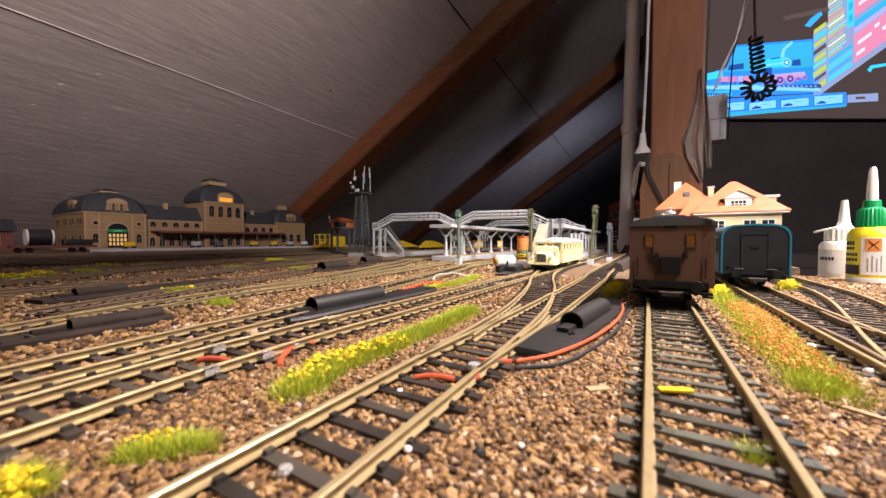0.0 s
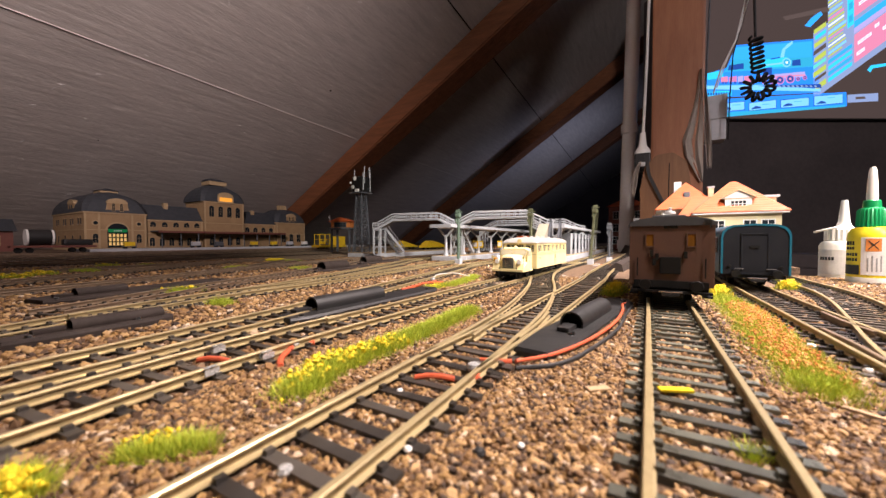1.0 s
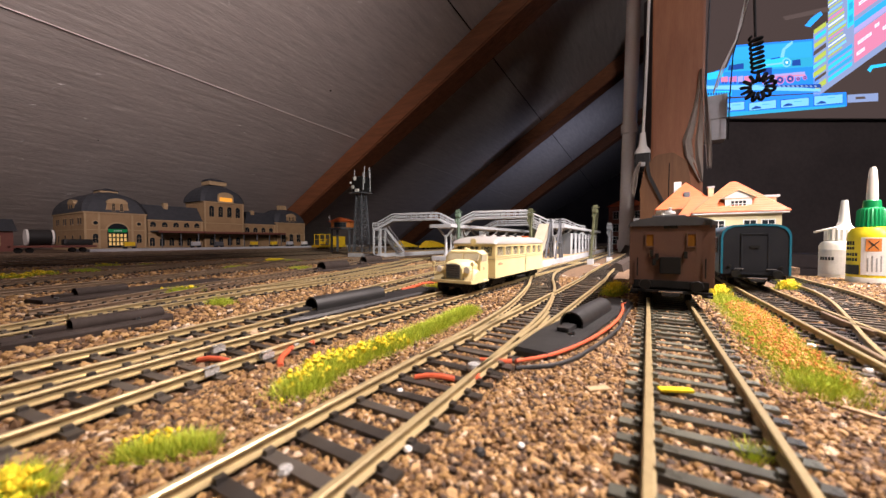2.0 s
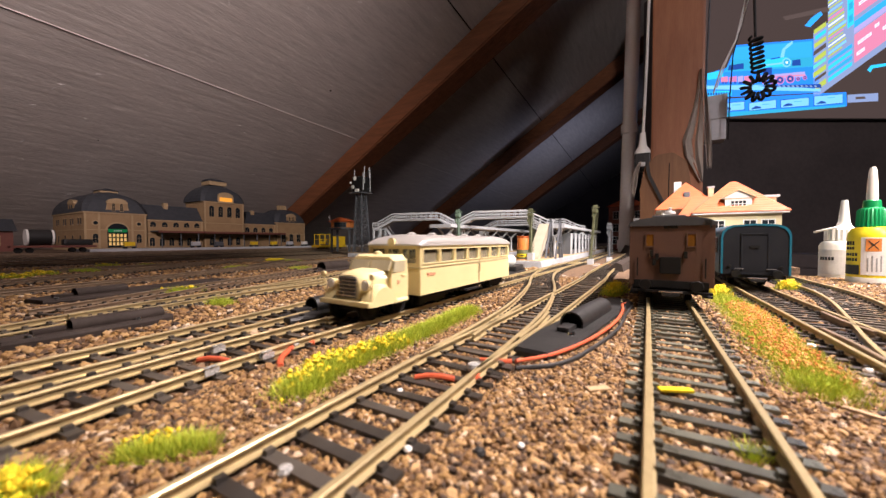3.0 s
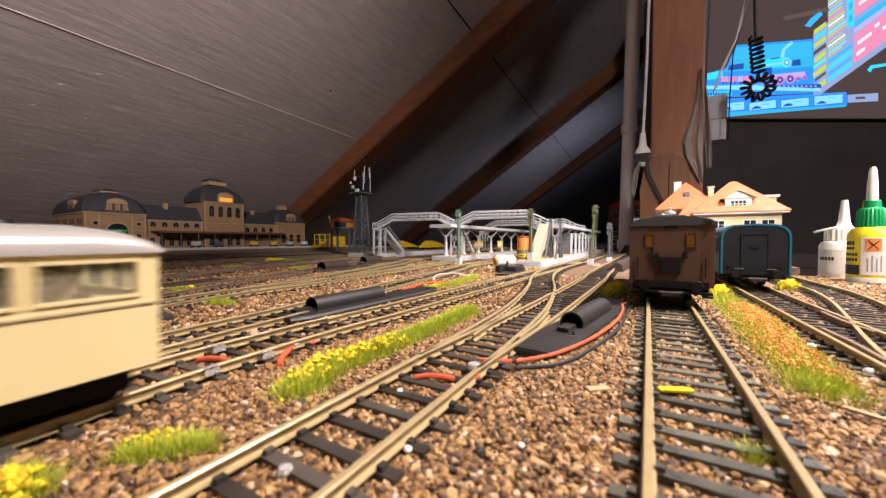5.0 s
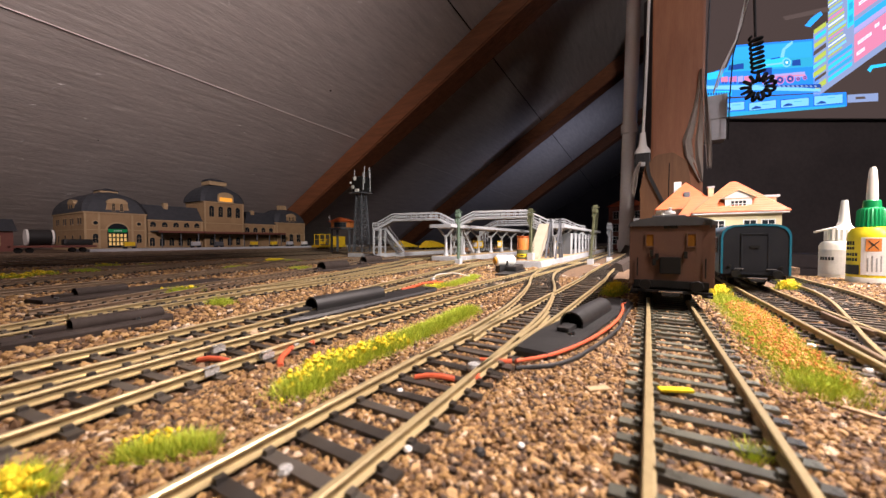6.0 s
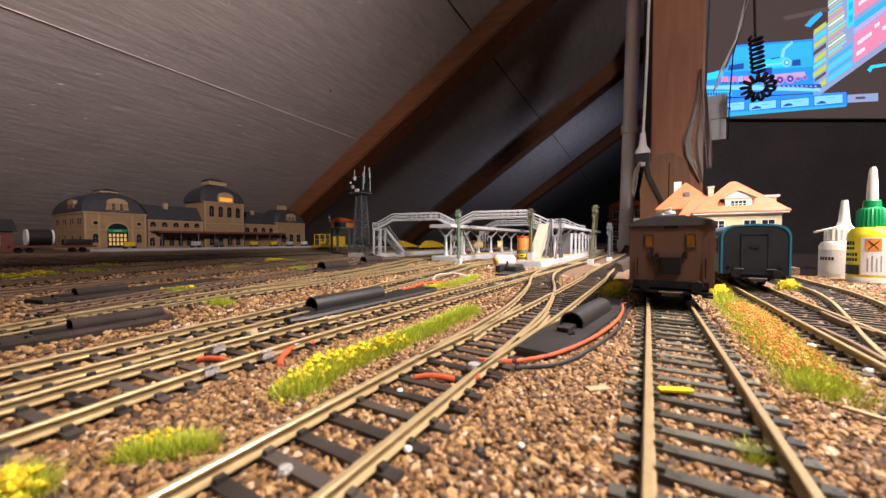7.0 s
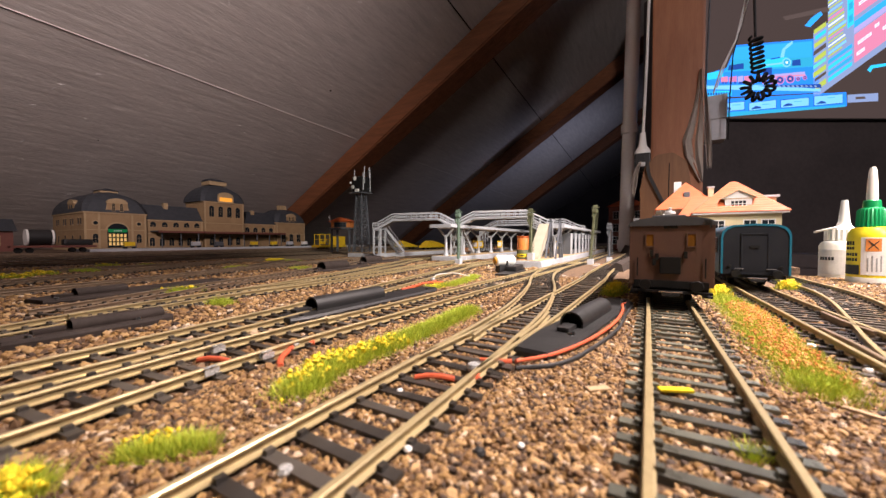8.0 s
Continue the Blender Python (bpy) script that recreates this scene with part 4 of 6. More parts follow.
        q("picture", [(x, 151.5), (x + 4, 151.3), (x + 6, 154.2), (x + 2, 154.4)], "haze", 0.2)
    q("picture", [(1248, 163), (1295, 161), (1294, 170), (1248, 172)], "cyan", 0.6)
    for i in range(9):
        x = 1252 + i * 4.6
        q("lettering", [(x, 164), (x + 3, 164), (x + 3, 169), (x, 169)], "navy", -0.2)
    # strip of small pictures
    q("picture", [(1268, 176), (1498, 163), (1499, 188), (1274, 208), (1268, 208)], "blue", 2)
    q("picture", [(1272, 200), (1496, 186), (1496, 189), (1272, 208)], "teal", 1.4)
    thumbs = ((1272, 183, 1318, 179, 195, 199), (1325, 182, 1374, 176, 192, 197), (1381, 177, 1432, 172, 188, 192), (1440, 170, 1492, 166, 183, 188))
    for x0, y0, x1, y1, y2, y3 in thumbs:
        q("picture", [(x0, y0), (x1, y1), (x1, y2), (x0, y3)], "navy", 1.0)
        q("picture", [(x0 + 1, y0 + 1), (x1 - 1, y1 + 1), (x1 - 1, y2 - 1), (x0 + 1, y3 - 1)], "pale", 0.6)
        q("picture", [(x0 + 4, y3 - 4), (x0 + 12, y3 - 9), (x0 + 20, y3 - 8), (x0 + 22, y3 - 5), (x0 + 5, y3 - 3)], "navy", 0.2)
        q("picture", [(x0 + 24, y0 + 3), (x0 + 38, y0 + 2), (x0 + 38, y0 + 3), (x0 + 24, y0 + 4)], "sky", 0.2)
    q("picture", [(1500, 168), (1554, 165), (1554, 179), (1500, 182)], "haze", 1)
    q("picture", [(1514, 172), (1530, 171), (1532, 175), (1514, 176)], "mauve", 0.6)
    # shelf of packages, its rows rising away
    def row(name, x0, x1, k0, k1, key, y):
        q(name, [(x, k - 0.72 * (x - 1465)) for x, k in ((x0, k0), (x1, k0), (x1, k1), (x0, k1))], key, y)
    row("picture", 1440, 1640, 40, 158, "haze", 2)
    row("picture", 1466, 1640, -60, 60, "haze", 2.2)
    rnd = random.Random(11)
    for i in range(9):
        row("picture", 1441 + rnd.uniform(-2, 2), 1462, 36 + i * 12.5, 36 + i * 12.5 + rnd.uniform(5, 10), ("yellow", "cyan", "yellow", "mauve", "yellow", "green", "yellow", "mauve", "yellow")[i], 1.4)
    for i in range(17):
        row("picture", 1466, 1490 + rnd.uniform(0, 8), 4 + i * 6, 4 + i * 6 + rnd.uniform(2.2, 4.4), ("yellow", "white", "yellow", "pale", "yellow", "rose")[i % 6], 1.4)
    for i in range(4):
        row("picture", 1466, 1508, 108 + i * 10.5, 115 + i * 10.5, "cyan" if i % 2 else "sky", 1.4)
    row("picture", 1500, 1511, -20, 76, "cyan", 1.2)
    for i in range(4):
        row("picture", 1502, 1509, -10 + i * 22, 2 + i * 22, "teal", 0.8)
    row("picture", 1512, 1620, 96, 146, "rose", 1.4)
    row("picture", 1512, 1620, 72, 88, "sky", 1.4)
    row("picture", 1512, 1620, 8, 64, "rose", 1.4)
    row("picture", 1512, 1620, 84, 94, "violet", 1.0)
    for x0, x1, k in ((1518, 1542, 112), (1548, 1556, 104), (1562, 1572, 118), (1520, 1540, 44), (1546, 1560, 36), (1530, 1552, 18), (1516, 1530, 130)):
        row("picture", x0, x1, k, k + 6, "white", 0.8)
        row("lettering", x0 + 2, x1 - 2, k + 2.4, k + 3.6, "rose", 0.2)
    q("picture", [(1535, 124), (1541, 116), (1568, 112), (1568, 117), (1545, 121), (1540, 128)], "cyan", 1)
    q("picture", [(1385, 30), (1465, 12), (1468, 20), (1390, 36)], "mauve", 1)
    q("picture", [(1424, 46), (1436, 32), (1452, 20), (1456, 26), (1434, 48)], "sky", 1)


screen()


def back_clutter():
    """Dim forms at the dark end of the attic."""
    for i, (u, v, w, h, zl) in enumerate(((420, 1500, 190, 210, -300), (900, 1900, 320, 300, -300), (300, 1900, 200, 260, -300), (1250, 1500, 260, 240, -300))):
        t = thing("storage_box", "dark cardboard storage box at the unlit end of the attic", "box", u, v, -900, 12 * i, "boxes in the dark")
        part("carton", box(B(), -w / 2, w / 2, -90, 90, 0, 700 + h - 60, 6), "dark_wall", t)
        part("lid", box(B(), -w / 2 - 4, w / 2 + 4, -94, 94, 700 + h - 60, 700 + h - 20, 4), "dark_wall", t)
    t = thing("wall_bracket", "small white plastic bracket in the dark", "bracket", 268, 620, 0)
    bm = box(B(), -7, 7, -3, 3, 40, 44)
    box(bm, 5, 9, -3, 3, 28, 46)
    box(bm, -7, 7, -3, 3, 30, 33)
    part("arm", bm, "white", t)
    part("rod", cyl(B(), (-3, 2, -200), (-3, 2, 32), 3, 3, 8), "dark_grey", t)
    t = thing("roof_brace", "dim blue-grey metal strut under the roof", "strut", 300, 2300, 0)
    bm = B()
    bar(bm, (0, 0, 330), (150, 0, 400), 16)
    bar(bm, (-60, 0, -900), (0, 0, 330), 30)
    part("strut", bm, "dark_grey", t)


back_clutter()

# ---- buildings ----


def window(parent, x0, x1, z0, z1, y, arch=False, frame_mat="station_trim", pane_mat="pane", bars=1, front=-1):
    """A window on a wall whose face is at y; front is the way that it looks."""
    w = part("window", box(B(), x0, x1, min(y, y + front * 0.4), max(y, y + front * 0.4), z0, z1), pane_mat, parent)
    cx, r = (x0 + x1) / 2, (x1 - x0) / 2
    if arch:
        pts = [(cx + r * math.cos(a), z1 + r * math.sin(a)) for a in np.linspace(0, math.pi, 11)]
        part("arch_pane", prism(B(), pts, min(y, y + front * 0.4), max(y, y + front * 0.4)), pane_mat, w)
        out = [(cx + (r + 1.2) * math.cos(a), z1 + (r + 1.2) * math.sin(a)) for a in np.linspace(0, math.pi, 11)]
        bm = B()
        loft(bm, [[(p[0], y, p[1]), (p[0], y + front * 1.2, p[1]), (q_[0], y + front * 1.2, q_[1]), (q_[0], y, q_[1])] for p, q_ in zip(pts, out)])
        part("arch_frame", bm, frame_mat, w)
    fr = B()
    ya, yb = min(y, y + front * 1.0), max(y, y + front * 1.0)
    box(fr, x0 - 1.1, x0, ya, yb, z0, z1)
    box(fr, x1, x1 + 1.1, ya, yb, z0, z1)
    if not arch:
        box(fr, x0 - 1.4, x1 + 1.4, ya, yb, z1, z1 + 1.3)
    part("frame", fr, frame_mat, w)
    part("sill", box(B(), x0 - 1.8, x1 + 1.8, min(y, y + front * 1.6), max(y, y + front * 1.6), z0 - 1.3, z0), frame_mat, w)
    bm = B()
    for k in range(bars):
        x = x0 + (x1 - x0) * (k + 1) / (bars + 1)
        box(bm, x - 0.3, x + 0.3, min(y, y + front * 0.8), max(y, y + front * 0.8), z0, z1)
    box(bm, x0, x1, min(y, y + front * 0.75), max(y, y + front * 0.75), z0 + (z1 - z0) * 0.6, z0 + (z1 - z0) * 0.6 + 0.5)
    part("glazing_bar", bm, frame_mat, w)
    return w


def hip_roof(x0, x1, y0, y1, z0, z1, inset_x, inset_y):
    return loft(B(), [[(x0, y0, z0), (x1, y0, z0), (x1, y1, z0), (x0, y1, z0)], [(x0, y0, z0 + 1), (x1, y0, z0 + 1), (x1, y1, z0 + 1), (x0, y1, z0 + 1)], [(x0 + inset_x, y0 + inset_y, z1), (x1 - inset_x, y0 + inset_y, z1), (x1 - inset_x, y1 - inset_y, z1), (x0 + inset_x, y1 - inset_y, z1)]])


def mansard(x0, x1, y0, y1, z0, z1, inset):
    """A bulging domed roof."""
    rings = []
    for f, k in ((0, 0), (0.16, 0.02), (0.32, 0.07), (0.5, 0.17), (0.66, 0.31), (0.8, 0.5), (0.91, 0.72), (1.0, 1.0)):
        d = inset * k
        z = z0 + (z1 - z0) * f
        c = 10 + 16 * f
        a0, a1, b0, b1 = x0 + d, x1 - d, y0 + d, y1 - d
        rings.append([(a0 + c, b0, z), (a1 - c, b0, z), (a1, b0 + c, z), (a1, b1 - c, z), (a1 - c, b1, z), (a0 + c, b1, z), (a0, b1 - c, z), (a0, b0 + c, z)])
    return loft(B(), rings)


def house():
    h = thing("model_house", "cream model house with a red hipped roof and dormer", "house", 59.5, 600, -5)
    W, D, ez = 87, 80, 71
    part("wall", box(B(), 0, W, 0, D, 0, ez), "house_wall", h, "cream plastered wall")
    part("eaves_board", box(B(), -6, W + 6, -6, D + 6, ez, ez + 2.2), "paper", h, "white eaves board")
    roof = part("roof", hip_roof(-7, W + 7, -7, D + 7, ez + 2.2, 119, 47, 42), "roof_red", h, "orange-red tiled hipped roof")
    for k in range(13):
        z = ez + 5 + k * 3.2
        f = (z - ez - 3.2) / (119 - ez - 3.2)
        x0, x1, y0 = -7 + 47 * f, W + 7 - 47 * f, -7 + 42 * f
        if x1 - x0 > 2:
            part("tile_course", box(B(), x0 + 1.0, x1 - 1.0, y0 - 0.02, y0 + 1.6, z - 0.6, z + 0.35), "roof_red", roof)
    # dormer with gable
    # White instead of cream: the lamp glare is put into the wall's colour.
    d = part("dormer", prism(B(), [(30, 76), (58, 76), (58, 92), (61, 92.5), (44, 102.5), (27, 92.5), (30, 92)], 1, 34), "paper", roof, "gabled dormer, white for the lamp glare on its wall")
    rf = B()
    for sx in (-1, 1):
        prism(rf, [(44, 104), (44 + sx * 18.5, 93), (44 + sx * 18.5, 91.6), (44, 102.4)], -1, 34)
    part("dormer_roof", rf, "station_trim", d)
    part("cornice", box(B(), 29, 59, 0, 1.2, 91, 92.2), "station_trim", d)
    dw = part("dormer_window", box(B(), 36, 52, 0.5, 1.2, 80, 89), "pane", d)
    bm = B()
    for x in (36, 40, 44, 48, 52):
        box(bm, x - 0.4, x + 0.4, 0.1, 0.9, 80, 89)
    for z in (80, 84.5, 89):
        box(bm, 36, 52, 0.1, 0.9, z - 0.4, z + 0.4)
    part("glazing_bar", bm, "paper", d)
    for x in (17, 50, 68):
        window(h, x, x + 12, 48, 62, 0, False, "paper", "pane", 1)
        window(h, x, x + 12, 14, 34, 0, False, "paper", "pane", 1)
    for x0, y0, zt in ((19, 66, 116),):
        c = part("chimney", box(B(), x0, x0 + 7, y0, y0 + 7, 84, zt, 0.4), "house_wall", h)
        part("chimney_cap", box(B(), x0 - 1, x0 + 8, y0 - 1, y0 + 8, zt, zt + 2.2), "grey", c)
    part("side_dormer", box(B(), 70, 88, 28, 52, 78, 94, 0.5), "house_wall", roof, "grey flat-roofed side dormer")
    part("side_dormer_roof", box(B(), 67, 91, 26, 54, 94, 97), "grey", roof)
    # neighbour house
    h = thing("small_model_house", "white model house with a red tiled roof", "house", 12, 660, -5)
    part("wall", box(B(), 7, 74, 0, 76, 0, 84), "paper", h, "white plastered wall")
    roof = part("roof", hip_roof(-3, 83, -9, 85, 84, 130, 42, 40), "roof_red", h, "red tiled hipped roof")
    part("eaves_board", box(B(), -1, 81, -7, 83, 82, 84), "paper", h)
    window(h, 14, 24, 50, 68, 0, False, "paper")
    part("roof_window", box(B(), 36, 44, 8, 18, 102, 112, 0.5), "dark_grey", roof, "small dark roof light")
    part("chimney", box(B(), 24, 34, 30, 40, 100, 132, 0.4), "paper", h, "white chimney")
    # lower cross wing between the two houses
    part("wing_roof", hip_roof(25, 92, -46, 4, 70, 100, 19, 24), "roof_red", h, "dull red roof of the low wing")
    part("wing_wall", box(B(), 30, 47, -40, -1, 0, 70), "house_wall", h)


house()


def station():
    """The long station; local x runs along its front, which faces +u."""
    s = thing("model_station", "ochre model railway station with dark domed roofs", "station", -1600, 374, -5, 90)
    s.scale = (0.914, 0.914, 0.914)
    # local -y looks to +u; local x runs with v
    yf = 0
    L = 930

    def block(name, x0, x1, depth, ez, y=0):
        b = part(name, box(B(), x0, x1, y, depth, 0, ez), "station_wall", s)
        part("cornice", box(B(), x0 - 3, x1 + 3, y - 3, depth + 3, ez, ez + 5), "station_trim", b)
        part("string_course", box(B(), x0 - 1.2, x1 + 1.2, y - 1.6, depth + 1.2, ez * 0.55, ez * 0.55 + 3), "station_trim", b)
        part("plinth", box(B(), x0 - 1.5, x1 + 1.5, y - 1.8, depth + 1.5, 0, 9), "station_trim", b)
        for x in (x0, x1 - 6):
            part("corner_pilaster", box(B(), x, x + 6, y - 1.4, y, 9, ez), "station_trim", b)
        return b

    def dormer(parent, cx, w, z0, z1, y):
        d = part("dormer", box(B(), cx - w / 2, cx + w / 2, y, y + 40, z0, z1), "station_wall", parent, "ochre dormer with arched top")
        pts = [(cx + (w / 2 + 2) * math.cos(a), z1 + w * 0.34 * math.sin(a)) for a in np.linspace(0, math.pi, 13)]
        part("arched_top", prism(B(), pts, y - 1.5, y + 36), "station_trim", d)
        for k in (-1, 1):
            window(d, cx + k * w * 0.2 - 4, cx + k * w * 0.2 + 4, z0 + 5, z1 - 5, y, True)
        for k in (-1, 1):
            xx = cx + k * (w / 2)
            part("scroll", prism(B(), [(xx, z0), (xx + k * 13, z0), (xx + k * 4, z0 + 12), (xx, z1)], y, y + 3), "station_trim", d)

    def hall_windows(parent, x0, x1, n, z0, z1, y, arch=True):
        p = (x1 - x0) / n
        for i in range(n):
            c = x0 + p * (i + 0.5)
            window(parent, c - p * 0.26, c + p * 0.26, z0, z1, y, arch)

    # near pavilion
    a = block("pavilion", 0, 180, 395, 140)
    part("domed_roof", mansard(-4, 184, -4, 399, 145, 226, 66), "roof_dark", s, "dark slate domed roof")
    part("lantern", box(B(), 64, 116, 76, 150, 226, 234), "station_trim", s)
    part("lantern_roof", hip_roof(60, 120, 70, 156, 234, 244, 24, 24), "roof_dark", s)
    dormer(s, 92, 58, 146, 180, -3)
    big = part("entrance_arch", box(B(), 62, 122, -1.2, 0, 12, 78), "pane", a, "tall glazed entrance arch")
    part("arch_pane", prism(B(), [(92 + 30 * math.cos(t), 78 + 26 * math.sin(t)) for t in np.linspace(0, math.pi, 15)], -1.2, 0), "pane", big)
    part("sign_board", box(B(), 64, 120, -3, -1.2, 70, 82), "bottle_green", big, "green sign board with white bars")
    for i in range(5):
        part("lettering", box(B(), 80 + i * 5, 83.5 + i * 5, -3.5, -3, 74, 78), "paper", big)
    for r in range(3):
        for k in range(5):
            part("lit_pane", box(B(), 66 + k * 11, 73 + k * 11, -1.9, -1.2, 20 + r * 16, 32 + r * 16), "lit", big)
    out = [[(92 + rr * math.cos(t), y, 78 + rr * 0.88 * math.sin(t)) for t in np.linspace(0, math.pi, 15)] for rr, y in ((30, -1.2), (30, -3), (35, -3), (35, 0))]
    part("arch_frame", loft(B(), out, cap=False, closed=False), "station_trim", a)
    for x in (22, 148):
        window(a, x, x + 16, 30, 56, 0, True)
        o = B()
        cyl(o, (x + 8, 0, 104), (x + 8, -2, 104), 10, 10, 18)
        rd = part("round_window", o, "station_trim", a)
        part("pane", cyl(B(), (x + 8, -2, 104), (x + 8, -2.6, 104), 6.5, 6.5, 16), "pane", rd)
    for i in range(10):
        part("dentil", box(B(), 6 + i * 17.5, 14 + i * 17.5, -4.6, -3, 140, 144), "station_trim", a)
    for x in (40, 136):
        part("wall_pilaster", box(B(), x - 3, x + 3, -1.6, 0, 9, 140), "station_trim", a)
    # its side towards the camera
    for i in range(4):
        y = 30 + i * 92
        for z0, z1 in ((28, 58), (98, 122)):
            n2 = 1 if z0 < 50 else 2
            for k in range(n2):
                yy = y + (k * 26 if n2 == 2 else 8)
                w = part("side_window", box(B(), -0.6, 0, yy, yy + 11, z0, z1), "pane", a)
                part("frame", box(B(), -1.4, 0, yy - 1.4, yy + 12.4, z1, z1 + 1.6), "station_trim", w)
                part("sill", box(B(), -1.8, 0, yy - 1.6, yy + 12.6, z0 - 1.6, z0), "station_trim", w)
    sd = part("side_dormer", box(B(), -2, 36, 102, 176, 146, 178), "station_wall", s)
    part("arched_top", prism_x(B(), [(139 + 39 * math.cos(t), 178 + 16 * math.sin(t)) for t in np.linspace(0, math.pi, 13)], -3.5, 34), "station_trim", sd)
    for y in (120, 146):
        part("dormer_window", box(B(), -2.7, -2, y, y + 14, 150, 174), "pane", sd)
    # first wing
    b = block("wing", 180, 391, 150, 120, 12)
    part("wing_roof", hip_roof(176, 395, 8, 154, 125, 190, 4, 56), "roof_dark", s, "dark slate roof")
    hall_windows(b, 186, 388, 5, 96, 106, 12)
    hall_windows(b, 186, 388, 6, 16, 42, 12)
    part("chimney", box(B(), 258, 274, 50, 66, 150, 200), "station_trim", s)
    # central block with the large dome
    c = block("central_block", 391, 569, 170, 215, -6)
    part("domed_roof", mansard(380, 576, -10, 178, 220, 306, 66), "roof_dark", s, "large dark slate dome")
    part("dome_crown", box(B(), 438, 518, 48, 120, 306, 324), "station_trim", s, "pale balustrade on the dome")
    part("crown_roof", mansard(433, 523, 43, 125, 324, 338, 26), "roof_dark", s)
    hall_windows(c, 402, 560, 4, 150, 190, -6)
    hall_windows(c, 402, 560, 4, 16, 44, -6)
    d = part("clock_gable", prism(B(), [(447, 215), (517, 215), (517, 244)] + [(482 + 35 * math.cos(t), 244 + 24 * math.sin(t)) for t in np.linspace(0, math.pi, 11)] + [(447, 244)], -14, 40), "station_trim", s, "arched gable with a lit sign")
    part("lit_sign", box(B(), 454, 510, -15, -14, 224, 242), "lit_orange", d, "glowing orange sign")
    # second wing and far pavilion
    e = block("wing", 567, 751, 150, 120, 12)
    part("wing_roof", hip_roof(563, 755, 8, 154, 125, 190, 4, 56), "roof_dark", s)
    hall_windows(e, 575, 747, 4, 82, 96, 12)
    part("chimney", box(B(), 640, 656, 50, 66, 150, 196), "station_trim", s)
    f = block("pavilion", 751, L, 180, 134)
    part("domed_roof", mansard(747, L + 4, -4, 184, 139, 214, 50), "roof_dark", s)
    part("lantern", box(B(), 820, 860, 70, 100, 214, 240), "station_trim", s)
    dormer(s, 840, 54, 140, 172, -3)
    hall_windows(f, 770, 912, 3, 30, 66, 0)
    # platform canopy
    cn = part("canopy", box(B(), 196, 760, -66, 10, 74, 79), "roof_dark", s, "long dark platform canopy")
    part("canopy_fascia", box(B(), 196, 760, -68, -66, 70, 79), "brick_red", cn)
    for i in range(9):
        part("column", cyl(B(), (212 + i * 66, -56, 0), (212 + i * 66, -56, 74), 2, 2, 10), "dark_grey", cn)
    return s


M["lit"] = glow("lamp_lit_pane", (1.0, 0.62, 0.22), 0.55)
M["lit_orange"] = glow("lamp_lit_sign", (1.0, 0.40, 0.05), 0.9)
station()


def station_platform():
    t = thing("station_platform", "long low grey platform before the station", "platform", -1500, 380, -5, 90)
    part("slab", box(B(), -40, 1100, -90, 40, 0, 9, 1), "dark_grey", t)
    part("edge_stone", box(B(), -40, 1100, -93, -90, 0, 10), "grey", t, "pale platform edge")
    carts = (("yellow", 60), ("dark_grey", 330), ("yellow", 470), ("yellow", 560), ("grey", 640), ("white", 720), ("yellow", 830), ("yellow", 930), ("grey", 250))
    for i, (m, x) in enumerate(carts):
        c = thing("luggage_cart", "small %s luggage cart on the platform" % m.replace("_", " "), "cart", -1500 + 60, 380 + x, 4, 90, "carts on the platform")
        part("load", box(B(), -13, 13, -8, 8, 8, 22, 2), m, c)
        part("tray", box(B(), -16, 16, -9, 9, 5.5, 8, 0.5), "dark_grey", c)
        for xx in (-11, 11):
            part("wheel", cyl(B(), (xx, -9.5, 3.4), (xx, 9.5, 3.4), 3.4, 3.4, 14), "matt_black", c)
        part("handle", cyl(B(), (16, 0, 7), (22, 0, 20), 0.8, 0.8, 8), "dark_grey", c)


station_platform()
M["solder"] = material("solder_metal", (0.80, 0.80, 0.78), rough=0.25, metal=0.6, scale=900, fine=3000, bump=0.3, depth=0.0004)


# ---- platforms, bridge, masts ----


def island_platform(u0, u1, v0, v1, canopy, name_label):
    t = thing("island_platform", name_label, "platform", u0, v0, -5, group="platforms between the tracks")
    W, L = u1 - u0, v1 - v0
    part("slab", box(B(), 0, W, 0, L, 0, 10.0, 0.4), "grey", t)
    part("paving", box(B(), 2, W - 2, 2, L - 2, 10.0, 10.6), "station_trim", t, "worn beige platform paving")
    n = min(60, int(L / 9))
    for i in range(n):
        y = i * 9.0
        for x in (-0.7, W):
            part("edge_block", box(B(), x, x + 0.7, y + 0.6, y + 8.4, 1.0, 8.6), "grey", t)
    k = int(W / 9)
    for i in range(k):
        part("edge_block", box(B(), i * 9 + 0.6, i * 9 + 8.4, -0.7, 0, 1.0, 8.6), "grey", t)
    if canopy:
        a, b = canopy
        c = thing("platform_canopy", "white-grey platform canopy on slender forked posts", "canopy", u0 + W / 2, v0 + a, 5.6, group="canopies on the platforms")
        n = int((b - a) / 62)
        roof = B()
        w = 19
        prism(roof, [(-w, 47), (0, 43.5), (w, 47), (w, 50), (0, 46.5), (-w, 50)], -14, b - a)
        part("roof", roof, "grey", c, "pale butterfly roof")
        for sx in (-1, 1):
            part("fascia", box(B(), sx * w - 0.8, sx * w + 0.8, -14.5, b - a + 0.5, 45.5, 50.5), "grey", c)
        part("end_fascia", box(B(), -w, w, -15.3, -14.5, 45.0, 50.4), "grey", c)
        for i in range(n + 1):
            y = 4 + i * 62
            p = cyl(B(), (0, y, 0), (0, y, 34), 2.6, 2.0, 12)
            cyl(p, (0, y, 0), (0, y, 4), 4.4, 3.6, 12)
            for sx in (-1, 1):
                bar(p, (0, y, 30), (sx * 15, y, 45), 2.4, 3.2)
            part("post", p, "grey", c)
    return t


